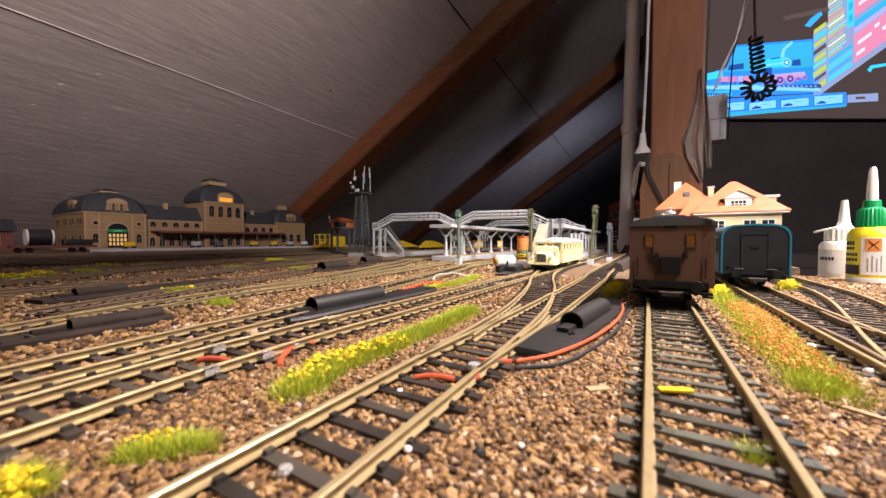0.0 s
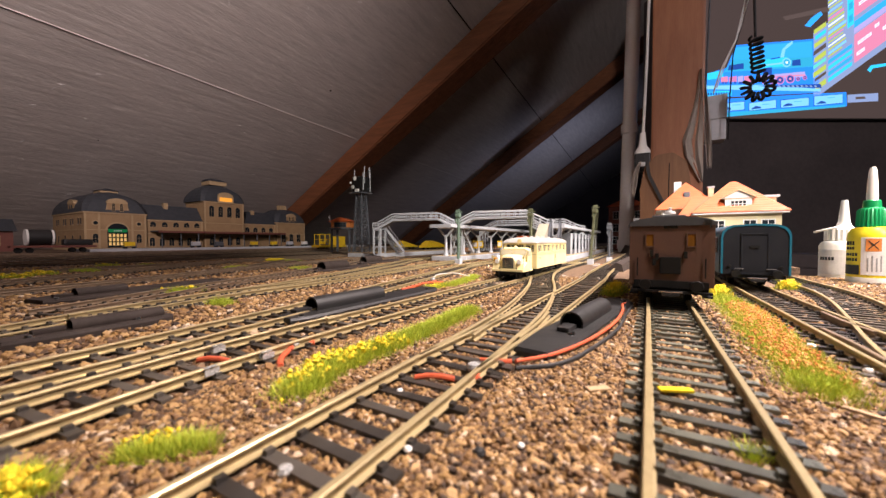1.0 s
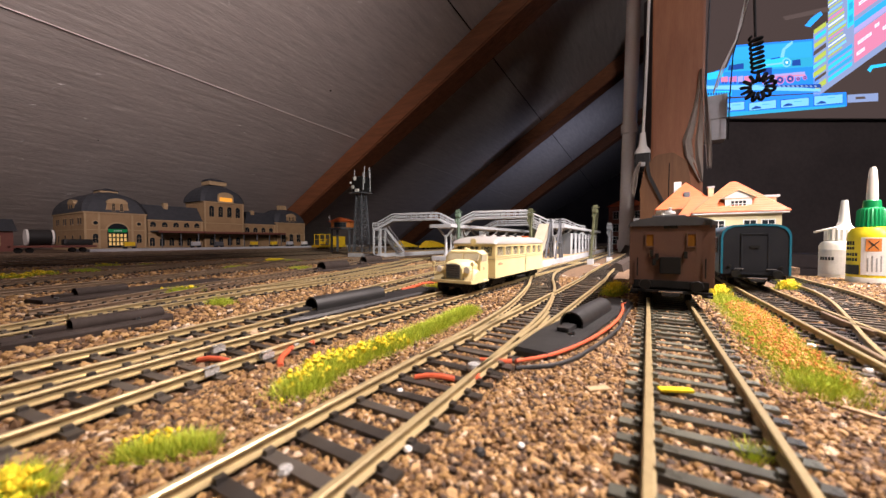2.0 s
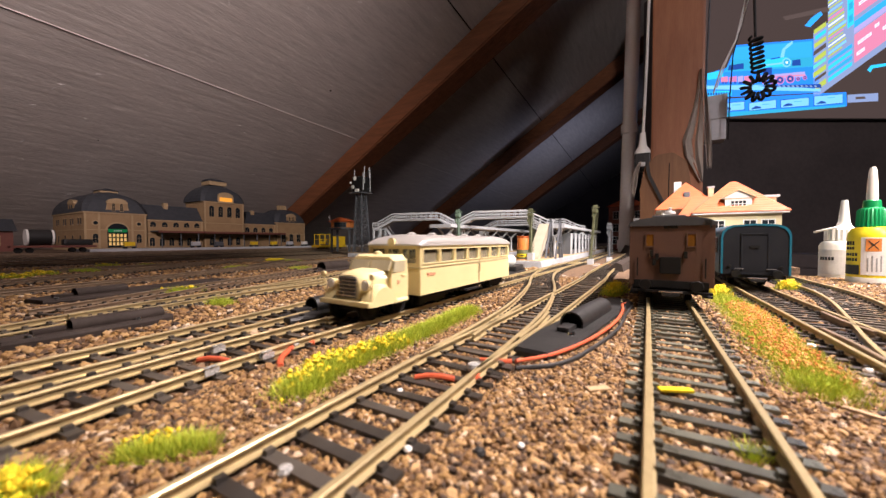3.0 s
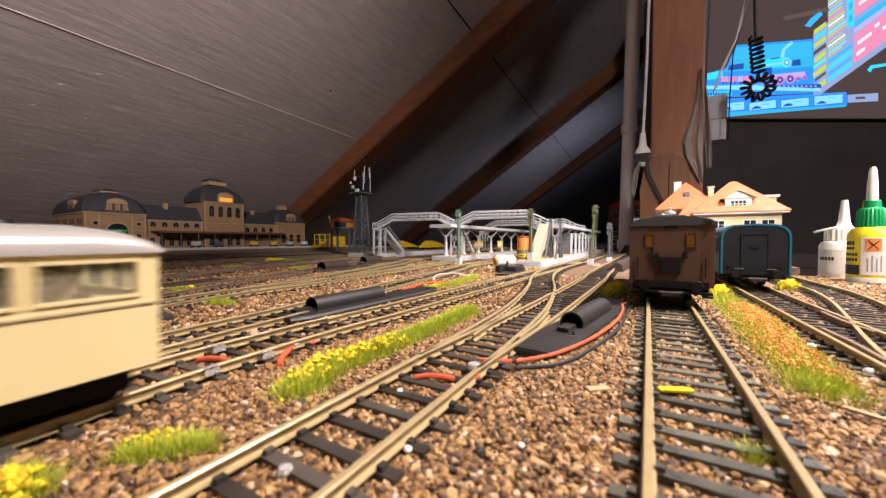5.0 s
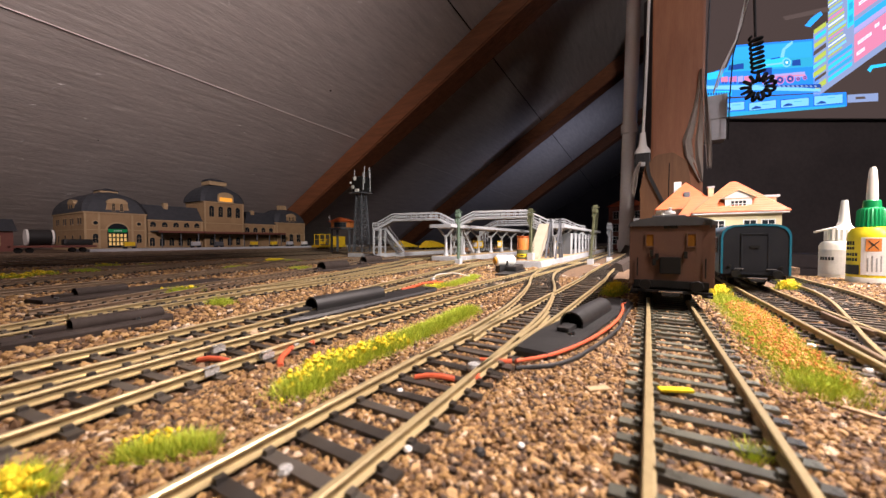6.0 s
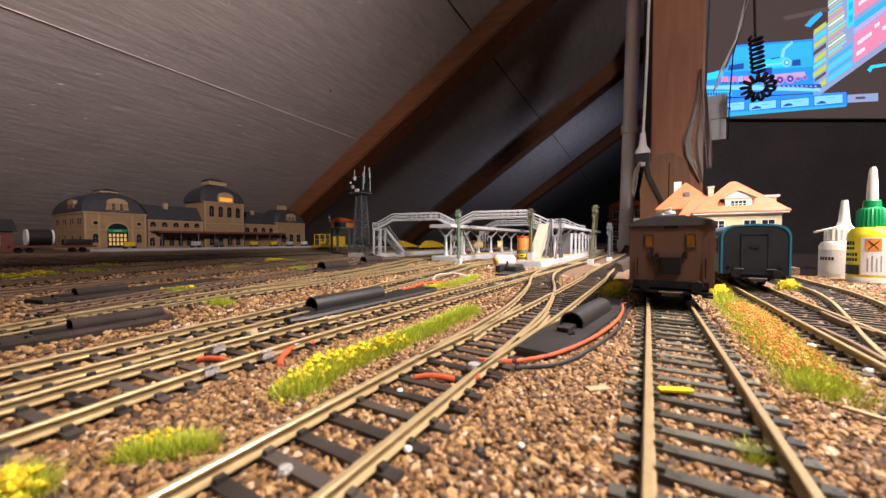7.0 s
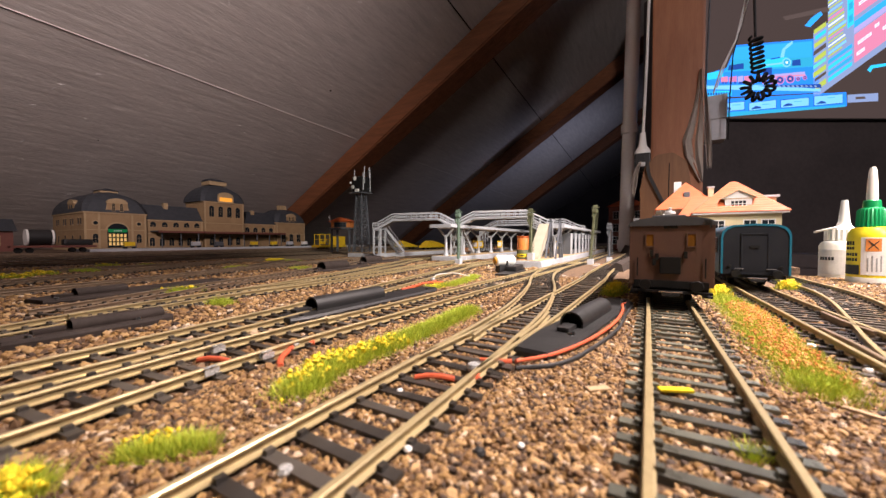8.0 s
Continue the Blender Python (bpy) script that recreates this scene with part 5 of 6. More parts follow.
island_platform(-158, -111, 418, 1150, (170, 640), "long grey island platform beside the railcar track")
island_platform(-306, -258, 478, 1250, (2, 420), "grey island platform under the footbridge")
island_platform(-520, -450, 500, 1250, None, "grey outer platform at the bridge foot")


def waiting_wall():
    t = thing("waiting_shelter", "white-panelled waiting shelter on the platform", "shelter", -150, 650, 5.6)
    # Dark sheet that puts the shade of the open shelter into colour.
    part("back_panel", box(B(), 4, 30, 0, 380, 0, 38), "dark_grey", t, "dark panel for the shade inside the open shelter")
    for i in range(9):
        part("opening", box(B(), 30, 30.7, 14 + i * 42, 36 + i * 42, 8, 28), "pane", t)
        part("rib", box(B(), 30, 31.8, 0 + i * 42, 11 + i * 42, 0, 38), "grey", t, "pale grey upright panel")


waiting_wall()


def platform_boxes():
    for u, v in ((-284, 600), (-300, 660), (-270, 690), (-140, 620)):
        t = thing("yellow_sign_box", "small yellow timetable box on the platform", "sign box", u, v, 5.6, 10, "yellow boxes on the platforms")
        part("cabinet", box(B(), -5, 5, -2, 2, 10, 24, 0.5), "yellow", t)
        part("post", box(B(), -0.8, 0.8, -0.8, 0.8, 0, 10), "dark_grey", t)
        part("notice", box(B(), -3.6, 3.6, -2.5, -2, 13, 21), "paper", t)
    for u, v in ((-282, 560), (-288, 720), (-136, 560)):
        t = thing("platform_bench", "small brown bench on the platform", "bench", u, v, 5.6, 0, "benches on the platforms")
        part("seat", box(B(), -4, 4, -10, 10, 5, 6.2, 0.2), "raw_wood", t)
        part("backrest", box(B(), -4, -3, -10, 10, 7, 12, 0.2), "raw_wood", t)
        for y in (-8, 8):
            part("leg", box(B(), -3.4, 3.4, y - 0.5, y + 0.5, 0, 5), "dark_grey", t)


platform_boxes()


def footbridge(label, u, v, turn, S, stairs):
    """Local x runs from the first tower over the tracks; S holds the towers."""
    t = thing("footbridge", label, "footbridge", u, v, 0, turn, "footbridges over the tracks")
    top, low = 67.5, 52.0

    def tower(x, mat="grey"):
        tw = part("tower", box(B(), x - 8.3, x + 8.3, -10.3, 10.3, low - 1.5, low), mat, t, "pale grey four-legged tower")
        for dx in (-7, 7):
            for dy in (-9, 9):
                part("leg", box(B(), x + dx - 1.3, x + dx + 1.3, dy - 1.3, dy + 1.3, 5.6, low - 1.5), mat, tw)
        for z in (20, 37):
            part("landing", box(B(), x - 5.7, x + 5.7, -10.3, 10.3, z - 1.5, z), mat, tw)
        for z in (5.6, 20, 37):
            for dy in (-9, 9):
                ar = B()
                pts = [(x + 5.6 * math.cos(a), z + 8 + 4.6 * math.sin(a)) for a in np.linspace(0, math.pi, 9)]
                for p0, p1 in zip(pts, pts[1:]):
                    bar(ar, (p0[0], dy, p0[1]), (p1[0], dy, p1[1]), 1.2, 1.2, (0, 1, 0))
                part("arch_brace", ar, mat, tw)

    for x in S:
        tower(x)

    def railing(p, q, dy):
        bm = B()
        p, q = Vector((p[0], dy, p[1])), Vector((q[0], dy, q[1]))
        for dz, h in ((0.6, 1.6), (5.5, 0.9), (10.5, 1.5)):
            bar(bm, p + Vector((0, 0, dz)), q + Vector((0, 0, dz)), 1.2, h)
        n = max(2, int((q - p).length / 9))
        for i in range(n + 1):
            c = p.lerp(q, i / n)
            bar(bm, c, c + Vector((0, 0, 10.5)), 0.9, 0.9)
        part("railing", bm, "grey", t)

    runs = []
    for a, b in ((S[0], S[1]), (S[1], S[2])):
        runs += [((a, low), (a + 32, top)), ((a + 32, top), (b - 32, top)), ((b - 32, top), (b, low))]
    runs += [((S[2], low), (S[2] + 9, low)), ((S[0] - 9, low), (S[0], low))]
    for p, q in runs:
        d = B()
        bar(d, (p[0], 0, p[1] - 1), (q[0], 0, q[1] - 1), 17, 2.2, (0, 0, 1))
        part("deck", d, "grey", t)
        for dy in (-9, 9):
            railing(p, q, dy)

    # stairs down along the platforms
    for x, s in stairs:
        st = B()
        n = 16
        for i in range(n):
            y0 = s * (10 + i * 4.6)
            z = low - (i + 1) * (low - 6.5) / n
            box(st, x - 7, x + 7, min(y0, y0 + s * 4.8), max(y0, y0 + s * 4.8), z - 1.4, z)
        part("stair", st, "grey", t)
        for dx in (-8, 8):
            stringer = B()
            prism_x(stringer, [(s * 9, low - 4), (s * 9, low + 2.4), (s * 86, 9), (s * 86, 5.6), (s * 82, 5.6)], x + dx - 0.8, x + dx + 0.8)
            part("stringer", stringer, "grey", t)
            rl = B()
            bar(rl, (x + dx, s * 9, low + 11), (x + dx, s * 85, 17), 1.0, 1.4)
            for k in range(7):
                y = s * (9 + k * 12.6)
                z = low + 1 - (y * s - 9) * 0.585
                bar(rl, (x + dx, y, z), (x + dx, y, z + 10), 0.9)
            part("stair_railing", rl, "grey", t)


footbridge("pale grey model footbridge with lattice railings and stairs", -135, 545, 191, [0, 148, 297], ((148, -1), (297, -1)))
footbridge("second pale grey footbridge further along the platforms", -128, 800, 182, [0, 82, 224], ((82, -1),))


def ramp_and_pillars():
    t = thing("stair_ramp", "smooth pale grey stair side panel on the platform", "stair", -130, 450, 5.6)
    bm = B()
    prism_x(bm, [(0, 0), (12, 0), (64, 42), (64, 49), (55, 49), (2, 4)], -7, 7)
    part("panel", bm, "beige", t)
    for dx in (9, 22):
        p = B()
        bar(p, (dx, 58, 0), (dx, 58, 56), 3)
        bar(p, (dx, 30, 0), (dx, 58, 52), 2.2)
        bar(p, (dx, 74, 0), (dx, 58, 56), 2.2)
        bar(p, (dx, 46, 22), (dx, 70, 22), 1.6)
        part("brace", p, "dark_grey", t)


ramp_and_pillars()


def antenna_tower():
    t = thing("radio_mast", "dark grey lattice radio mast with white dish antennas", "mast", -514, 532, -5)
    part("base", box(B(), -30, 26, -12, 12, 0, 5, 0.6), "grey", t, "pale concrete base")
    h = 132.0

    def half(z):
        return 12.5 - 5.5 * z / h
    for sx in (-1, 1):
        for sy in (-1, 1):
            bm = B()
            bar(bm, (sx * half(0), sy * half(0), 5), (sx * half(h), sy * half(h), h), 2.2)
            part("leg", bm, "dark_grey", t)
    n = 10
    for i in range(n):
        z0, z1 = 5 + (h - 5) * i / n, 5 + (h - 5) * (i + 1) / n
        bm = B()
        for s in (-1, 1):
            for ax in (0, 1):
                p = [0, 0, z0]
                q = [0, 0, z1]
                p[ax], q[ax] = -half(z0), half(z1)
                p[1 - ax] = s * half(z0)
                q[1 - ax] = s * half(z1)
                bar(bm, p, q, 1.2)
                p[ax], q[ax] = half(z0), -half(z1)
                bar(bm, p, q, 1.2)
                bar(bm, (-half(z1), s * half(z1), z1) if ax == 0 else (s * half(z1), -half(z1), z1), (half(z1), s * half(z1), z1) if ax == 0 else (s * half(z1), half(z1), z1), 1.2)
        part("lattice", bm, "dark_grey", t)
    part("platform", box(B(), -17, 17, -17, 17, h, h + 2), "dark_grey", t)
    part("cabin", box(B(), -13, 13, -13, 13, h + 2, h + 34, 1), "matt_black", t, "black equipment cage")
    for x, z, r in ((-2, 30, 4.2), (-8, 13, 4.0), (-14, 22, 2.6)):
        d = lathe(B(), [(0.6, 0), (r, 1.4), (r, 2.4), (0.4, 3.2)], 18)
        ob = part("dish", d, "white", t, "round white dish antenna", smooth=True)
        ob.matrix_basis = pose(x * MM, -14 * MM, (h + z) * MM, 90, 0, 0)
    part("panel_antenna", box(B(), -3, 7, -16, -13, h + 3, h + 9, 0.4), "white", t)
    for x, y, z0, z1 in ((-19, 0, 8, 52), (-15, 8, 4, 40), (15, -6, 20, 54), (19, 6, 4, 50), (17, -12, 6, 40), (11, 12, 20, 56)):
        part("rod_antenna", cyl(B(), (x, y, h + z0), (x, y, h + z1), 0.9, 0.9, 8), "grey", t)
        part("rod_arm", cyl(B(), (x, y, h + z0 + 6), (x * 0.7, y * 0.7, h + z0 + 6), 0.7, 0.7, 6), "dark_grey", t)


antenna_tower()


def signal(u, v, z, h, mat, label, lean=0.0, lamps=True):
    t = thing("signal_mast", label, "signal", u, v, z, group="signals beside the tracks")
    part("foot", box(B(), -4, 4, -4, 4, 0, 9, 0.5), "grey", t, "pale grey foot block")
    m = cyl(B(), (0, 0, 8), (lean, 0, h), 1.5, 1.1, 10)
    bar(m, (-2.2, 0, 9), (lean - 1.6, 0, h * 0.97), 0.8)
    part("mast", m, mat, t)
    lad = B()
    for i in range(int(h / 4) - 3):
        z1 = 12 + i * 4
        bar(lad, (2.2 + lean * z1 / h, -1.2, z1), (4.2 + lean * z1 / h, -1.2, z1), 0.4)
    for dx in (2.2, 4.2):
        bar(lad, (dx, -1.2, 10), (dx + lean * 0.95, -1.2, h * 0.95), 0.45)
    part("ladder", lad, mat, t)
    arm = box(B(), lean - 4, lean + 3, -2.0, 0.3, h - 8, h - 2, 0.4)
    box(arm, lean - 3.6, lean - 1.8, -1.4, 0.6, h - 17, h - 8, 0.3)
    part("signal_box", arm, mat, t)
    for x, zz in ((lean - 2.4, h - 5), (lean + 1.4, h - 5), (lean - 2.8, h - 12)):
        part("lamp_hood", cyl(B(), (x, -2.4, zz), (x, -4.4, zz), 1.5, 1.7, 12), mat, t)
    part("platform", box(B(), lean - 4.4, lean + 4.4, -2.4, 2.4, h - 1, h), mat, t)
    part("cage", box(B(), lean - 3, lean + 3, -2.4, -1.8, h, h + 3), mat, t)


signal(-231, 432, -5, 76, "green_paint", "pale green model signal on a white block beside the platform")
signal(-128, 434, 5.6, 62, "olive", "olive model signal at the platform end")
signal(-70, 527, -5, 82, "olive", "olive model signal mast leaning beside the track", 6)
signal(-52, 600, -5, 60, "dark_grey", "slim dark signal by the track")


def barrel():
    t = thing("tin_drum", "orange and dark green printed tin drum", "drum", -139, 440, 5.6)
    part("body", lathe(B(), [(8.4, 0), (8.8, 1), (8.8, 29), (8.4, 30), (0.2, 30)], 28), "orange", t, smooth=True)
    part("band", lathe(B(), [(9.0, 1), (9.1, 1.4), (9.1, 12.4), (9.0, 12.8)], 28), "olive", t, smooth=True)
    part("print_band", lathe(B(), [(9.2, 3.4), (9.3, 3.6), (9.3, 7.4), (9.2, 7.6)], 28), "bottle_yellow", t, smooth=True)
    part("rim", lathe(B(), [(9.1, 28.4), (9.4, 29), (9.4, 30.2), (8.6, 30.6)], 28), "roof_red", t, smooth=True)
    for i in range(5):
        a = -1.9 + i * 0.16
        part("lettering", box(B(), 9.3 * math.cos(a) - 0.5, 9.3 * math.cos(a) + 0.5, 9.3 * math.sin(a) - 0.2, 9.3 * math.sin(a) + 0.2, 4.6, 6.6), "ink", t)


barrel()


def tank_motor():
    t = thing("lamp_drum", "white drum lamp with an amber lens on a black base", "lamp", -134, 332, -5, -35)
    b = B()
    rings = []
    for y, r in ((-1, 3.6), (-0.5, 5.2), (0, 5.6), (20, 5.6), (21, 4.8)):
        rings.append([(r * math.cos(a), y, 14.5 + r * math.sin(a)) for a in np.linspace(0, 2 * math.pi, 24, endpoint=False)])
    part("drum", loft(b, rings), "white", t, smooth=True)
    part("lens", cyl(B(), (0, -0.8, 14.5), (0, -2.0, 14.5), 4.2, 3.2, 22), "copper", t, "amber round lens", smooth=True)
    part("cradle", box(B(), -4, 4, 2, 16, 2, 10.5, 1), "black", t)
    part("clamp", box(B(), -5.9, 5.9, 9, 11, 7, 15, 0.4), "matt_black", t)
    m = thing("point_motor_plate", "flat black point motor plate beside the drum lamp", "point motor", -118, 322, -5, 4)
    part("plate", box(B(), -6, 9, -22, 40, 0, 4.5, 1), "black", m)
    part("cover", box(B(), -4, 7, 6, 38, 4.5, 10, 2), "black", m)


tank_motor()


def point_motor(u, v, turn, length, radius, label, plate_len, plate_w, dx=0.0, mat="black", near=-16):
    """A half-round black motor housing on a plate; local y along it, the open end at y = 0."""
    t = thing("point_motor", label, "point motor", u, v, -5, turn, "point motors beside the tracks")
    out = [(-plate_w * 0.34, near), (plate_w * 0.34, near), (plate_w * 0.5, near * 0.4), (plate_w * 0.5, plate_len - 24), (plate_w * 0.26, plate_len - 16), (-plate_w * 0.26, plate_len - 16), (-plate_w * 0.5, plate_len - 24), (-plate_w * 0.5, near * 0.4)]
    bm = loft(B(), [[(x, y, 0) for x, y in out], [(x, y, 3.6) for x, y in out], [(x * 0.9, y * 0.985, 4.6) for x, y in out]])
    part("plate", bm, mat, t)
    n = 15
    arc = [(radius * math.cos(a), radius * math.sin(a)) for a in np.linspace(-0.35, math.pi + 0.35, n)]
    inn = [(0.86 * x, 0.86 * z) for x, z in arc][::-1]
    zc = 4.4 + radius * 0.36
    part("housing", prism(B(), [(dx + x, zc + z) for x, z in arc + inn], 0, length), mat, t, "half-round black housing", smooth=True)
    part("coil", cyl(B(), (dx, 5, zc + radius * 0.1), (dx, length - 1, zc + radius * 0.1), radius * 0.72, radius * 0.72, 18), "matt_black", t)
    part("end_cap", prism(B(), [(dx + 0.86 * x, zc + 0.86 * z) for x, z in arc], length - 1.2, length - 0.2), mat, t)
    part("lug", box(B(), dx - radius * 0.5, dx + radius * 0.5, -9, -1, 4.6, 6.2, 0.5), mat, t)
    for y in (-10, plate_len - 28):
        part("screw", cyl(B(), (plate_w * 0.25, y, 4.6), (plate_w * 0.25, y, 5.4), 1.3, 1.1, 12), "chrome", t)
    return t


point_motor(-23.5, 128, -8, 40, 4.1, "black half-round point motor beside the turnout", 96, 15, 0.5, near=-33)
point_motor(-125, 101, -1, 44, 4.3, "long black point motor between the tracks", 108, 16, -3)
point_motor(-172, 36, 5, 27, 2.7, "dusty dark point motor in the yard", 46, 13, 0, "dusty")
point_motor(-276, 60, 12, 24, 3.0, "dusty point motor at the back of the yard", 110, 26, 0, "dusty")
point_motor(-300, 250, 8, 40, 6.0, "dark point motor far in the yard", 100, 22, 0, "dusty")
point_motor(-345, 360, 8, 40, 6.0, "dark point motor far in the yard", 110, 24, 0, "dusty")


def wires():
    def wire(label, pts, r, mat):
        t = thing("wire", label, "wire", group="loose wires on the ballast")
        part("strand", tube(pts, r), mat, t, smooth=True)
    wire("orange-red wire curving beside the point motor", [(-8, 200, -1.6), (-10, 186, -0.1), (-9, 165, 0.4), (-10.5, 142, -0.4), (-15.2, 118, -1.0), (-22, 98, -1.3), (-29.5, 87, -1.4)], 0.55, "orange_wire")
    wire("black wire beside the orange wire", [(-6.5, 195, -2.1), (-8, 165, -1.6), (-9.2, 140, -2.1), (-13.2, 115, -2.1), (-19, 94, -2.1), (-28.5, 84, -2.1)], 0.65, "black")
    wire("orange-red wire end under the rail", [(-31, 88, -2.1), (-35, 86, -2.3), (-39, 86, -2.5)], 0.8, "orange_wire")
    wire("short orange-red wire by the joint", [(-36, 78, -1.9), (-35, 74, -1.7), (-33, 72, -2.5)], 0.9, "orange_wire")
    wire("orange-red wire between the rails", [(-47, 66, -2.1), (-43, 68, -1.3), (-38.5, 70, -2.1)], 0.7, "orange_wire")
    wire("orange-red wire crossing under the near rail", [(-82, 55, -2.5), (-85, 57, -1.7), (-90, 63, -1.9), (-94, 69, -1.9), (-91, 73, -2.3)], 0.8, "orange_wire")
    wire("orange-red wire between the railcar rails", [(-105, 46, -2.3), (-101, 48, -1.5), (-96, 49.5, -2.1)], 0.8, "orange_wire")
    wire("orange-red wire bundle behind the point motor", [(-137, 178, -1.5), (-134, 196, 0.6), (-138, 222, -0.6)], 0.7, "orange_wire")
    wire("brown-orange wire twisted behind the point motor", [(-133, 182, -1.8), (-136, 202, 0.2), (-133, 224, -1.2)], 0.8, "roof_red")
    wire("thin white wire over the grass", [(-150, 236, -0.5), (-152, 248, 1.8), (-142, 258, 2.6), (-130, 264, 0)], 0.35, "white")
    for u, v, r in ((-36.8, 77, 1.9), (-92.3, 66.5, 1.5), (-150, 236, 2.4)):
        t = thing("solder_joint", "silvery solder blob on the rail joint", "solder", u, v, -1.2, group="solder joints")
        part("blob", lathe(B(), [(0.3, -r * 0.7), (r * 0.8, -r * 0.4), (r, 0), (r * 0.8, r * 0.5), (r * 0.2, r * 0.7)], 14), "solder", t, smooth=True)


wires()


def rail_glints():
    # Bright pieces put on the rail heads in place of lamp glints.
    for u, v, a in ((-90.0, 42, 5), (-89.6, 56, 3), (-107.0, 52, 3)):
        t = thing("rail_glint", "bright metal piece that stands for a glint on the rail", "rail joiner", u, v, 0, a, "rail joiners")
        bm = box(B(), -0.66, 0.66, -1.5, 1.5, -0.1, 0.05, 0.04)
        for x in (-0.9, 0.66):
            box(bm, x, x + 0.24, -1.7, 1.7, -1.9, -0.4)
        part("clip", bm, "solder", t)


rail_glints()


def turnout_bits():
    """Switch tongues, frogs and check rails as short rails of their own."""
    def blade(label, pts, mat="rail"):
        t = thing("turnout_rail", label, "rail", group="turnout rails")
        path, _ = smooth_path(pts, 4.0)
        d = np.gradient(path, axis=0)
        d /= np.hypot(d[:, 0], d[:, 1])[:, None]
        rings = [[(p[0] + dd[1] * x, p[1] - dd[0] * x, z) for x, z in RAIL] for p, dd in zip(path, d)]
        part("profile", loft(B(), rings), mat, t)
    blade("check rail beside the turnout rail", [(-48.2, 100), (-49.6, 118), (-50.6, 140), (-52, 160)])
    blade("check rail of the railcar track turnout", [(-107.2, 92), (-107.6, 110), (-106.4, 135), (-106, 150)])
    blade("guard rail at the frog", [(-34.5, 105), (-35, 130), (-36.5, 150)])
    blade("dull wing rail of the turnout by the bottles", [(52.5, 170), (53.2, 150), (52.6, 132)], "old_rail")
    blade("check rail of the turnout by the bottles", [(64.5, 210), (64.2, 190), (65.6, 172)], "old_rail")


turnout_bits()

# ---- bottles ----


def bottles():
    t = thing("glue_bottle", "yellow and white glue bottle with a green cap", "bottle", 151, 406, -4.8, -20)
    t.scale = (0.937, 0.937, 0.937)
    R = 13.5
    part("bottle", lathe(B(), [(R - 1, 0), (R, 1.2), (R, 5), (R, 39), (R - 0.6, 44), (R - 2.6, 47.6), (7.8, 49)], 40), "bottle_yellow", t, "yellow printed bottle", smooth=True)
    part("base_band", lathe(B(), [(R + 0.1, 0.4), (R + 0.25, 0.8), (R + 0.25, 6.5), (R + 0.1, 6.8)], 40), "pale", t, smooth=True)

    def patch(name, a0, a1, z0, z1, mat, dr, lab=""):
        n = 10
        r0, r1 = R + dr - 0.3, R + dr
        rings = []
        for i in range(n + 1):
            a = a0 + (a1 - a0) * i / n
            rings.append([(r0 * math.cos(a), r0 * math.sin(a), z0), (r1 * math.cos(a), r1 * math.sin(a), z0), (r1 * math.cos(a), r1 * math.sin(a), z1), (r0 * math.cos(a), r0 * math.sin(a), z1)])
        part(name, loft(B(), rings), mat, t, lab)
    mid = math.radians(-115)
    patch("label", mid + 0.05, mid + 1.25, 9, 40, "paper", 0.35, "white printed label")
    patch("hazard_sign", mid + 0.24, mid + 0.84, 28.5, 39, "orange", 0.55, "orange hazard square with a black cross")
    for s in (-1, 1):
        bm = B()
        n = 8
        rings = []
        for i in range(n + 1):
            f = i / n
            a = mid + 0.34 + 0.40 * f
            z = 33.7 + s * (f - 0.5) * 7.0
            r = R + 0.75
            rings.append([(r * math.cos(a), r * math.sin(a), z - 0.55), ((r - 0.3) * math.cos(a), (r - 0.3) * math.sin(a), z - 0.55), ((r - 0.3) * math.cos(a), (r - 0.3) * math.sin(a), z + 0.55), (r * math.cos(a), r * math.sin(a), z + 0.55)])
        part("cross_bar", loft(bm, rings), "ink", t)
    for i in range(4):
        a = mid + 0.3 + 0.17 * i
        patch("text_line", a, a + 0.06, 12, 23 + (i % 2) * 2, "text_grey", 0.5)
    for i, (a, z, w) in enumerate(((-0.85, 33.5, 0.6), (-0.85, 29.8, 0.6), (-0.85, 24.6, 0.7), (-0.85, 20.2, 0.7))):
        k = 0
        while k < w:
            patch("lettering", mid + a + k + 0.02, mid + a + k + 0.11, z, z + (3.4 if i == 0 else 2.4), "ink", 0.3)
            k += 0.155
    patch("dark_field", mid - 0.95, mid - 0.02, 9, 17, "ink", 0.3, "dark green printed field")
    # ribbed cap
    n = 96
    rings = []
    for z, r, rib in ((48.4, 7.6, 0), (49, 8.5, 0.35), (62, 8.1, 0.35), (64, 7.3, 0.1), (65, 5.4, 0), (70.5, 5.0, 0), (71.2, 4.4, 0)):
        rings.append([((r + rib * math.cos(i * math.pi / 2)) * math.cos(2 * math.pi * i / n), (r + rib * math.cos(i * math.pi / 2)) * math.sin(2 * math.pi * i / n), z) for i in range(n)])
    part("cap", loft(B(), rings), "bottle_green", t, "green ribbed screw cap", smooth=True)
    part("nozzle", lathe(B(), [(3.3, 71), (3.4, 74), (3.0, 86), (2.3, 96), (1.6, 98.6), (0.3, 99)], 24), "pale", t, "translucent pointed nozzle cap", smooth=True)
    t = thing("oil_bottle", "small white oil bottle with a spout and paper label", "bottle", 148.3, 450.5, -4.8, -14)
    r = 12.6
    part("bottle", lathe(B(), [(r - 1, 0), (r, 1), (r, 30), (r - 1.4, 33.4), (8.6, 35)], 36), "pale", t, smooth=True)
    n = 12
    rings = []
    for i in range(n + 1):
        a = math.radians(-170) + 1.75 * i / n
        rings.append([((r + d) * math.cos(a), (r + d) * math.sin(a), z) for d, z in ((0.02, 5), (0.3, 5), (0.3, 27), (0.02, 27))])
    part("label", loft(B(), rings), "paper", t, "white label with dark bars")
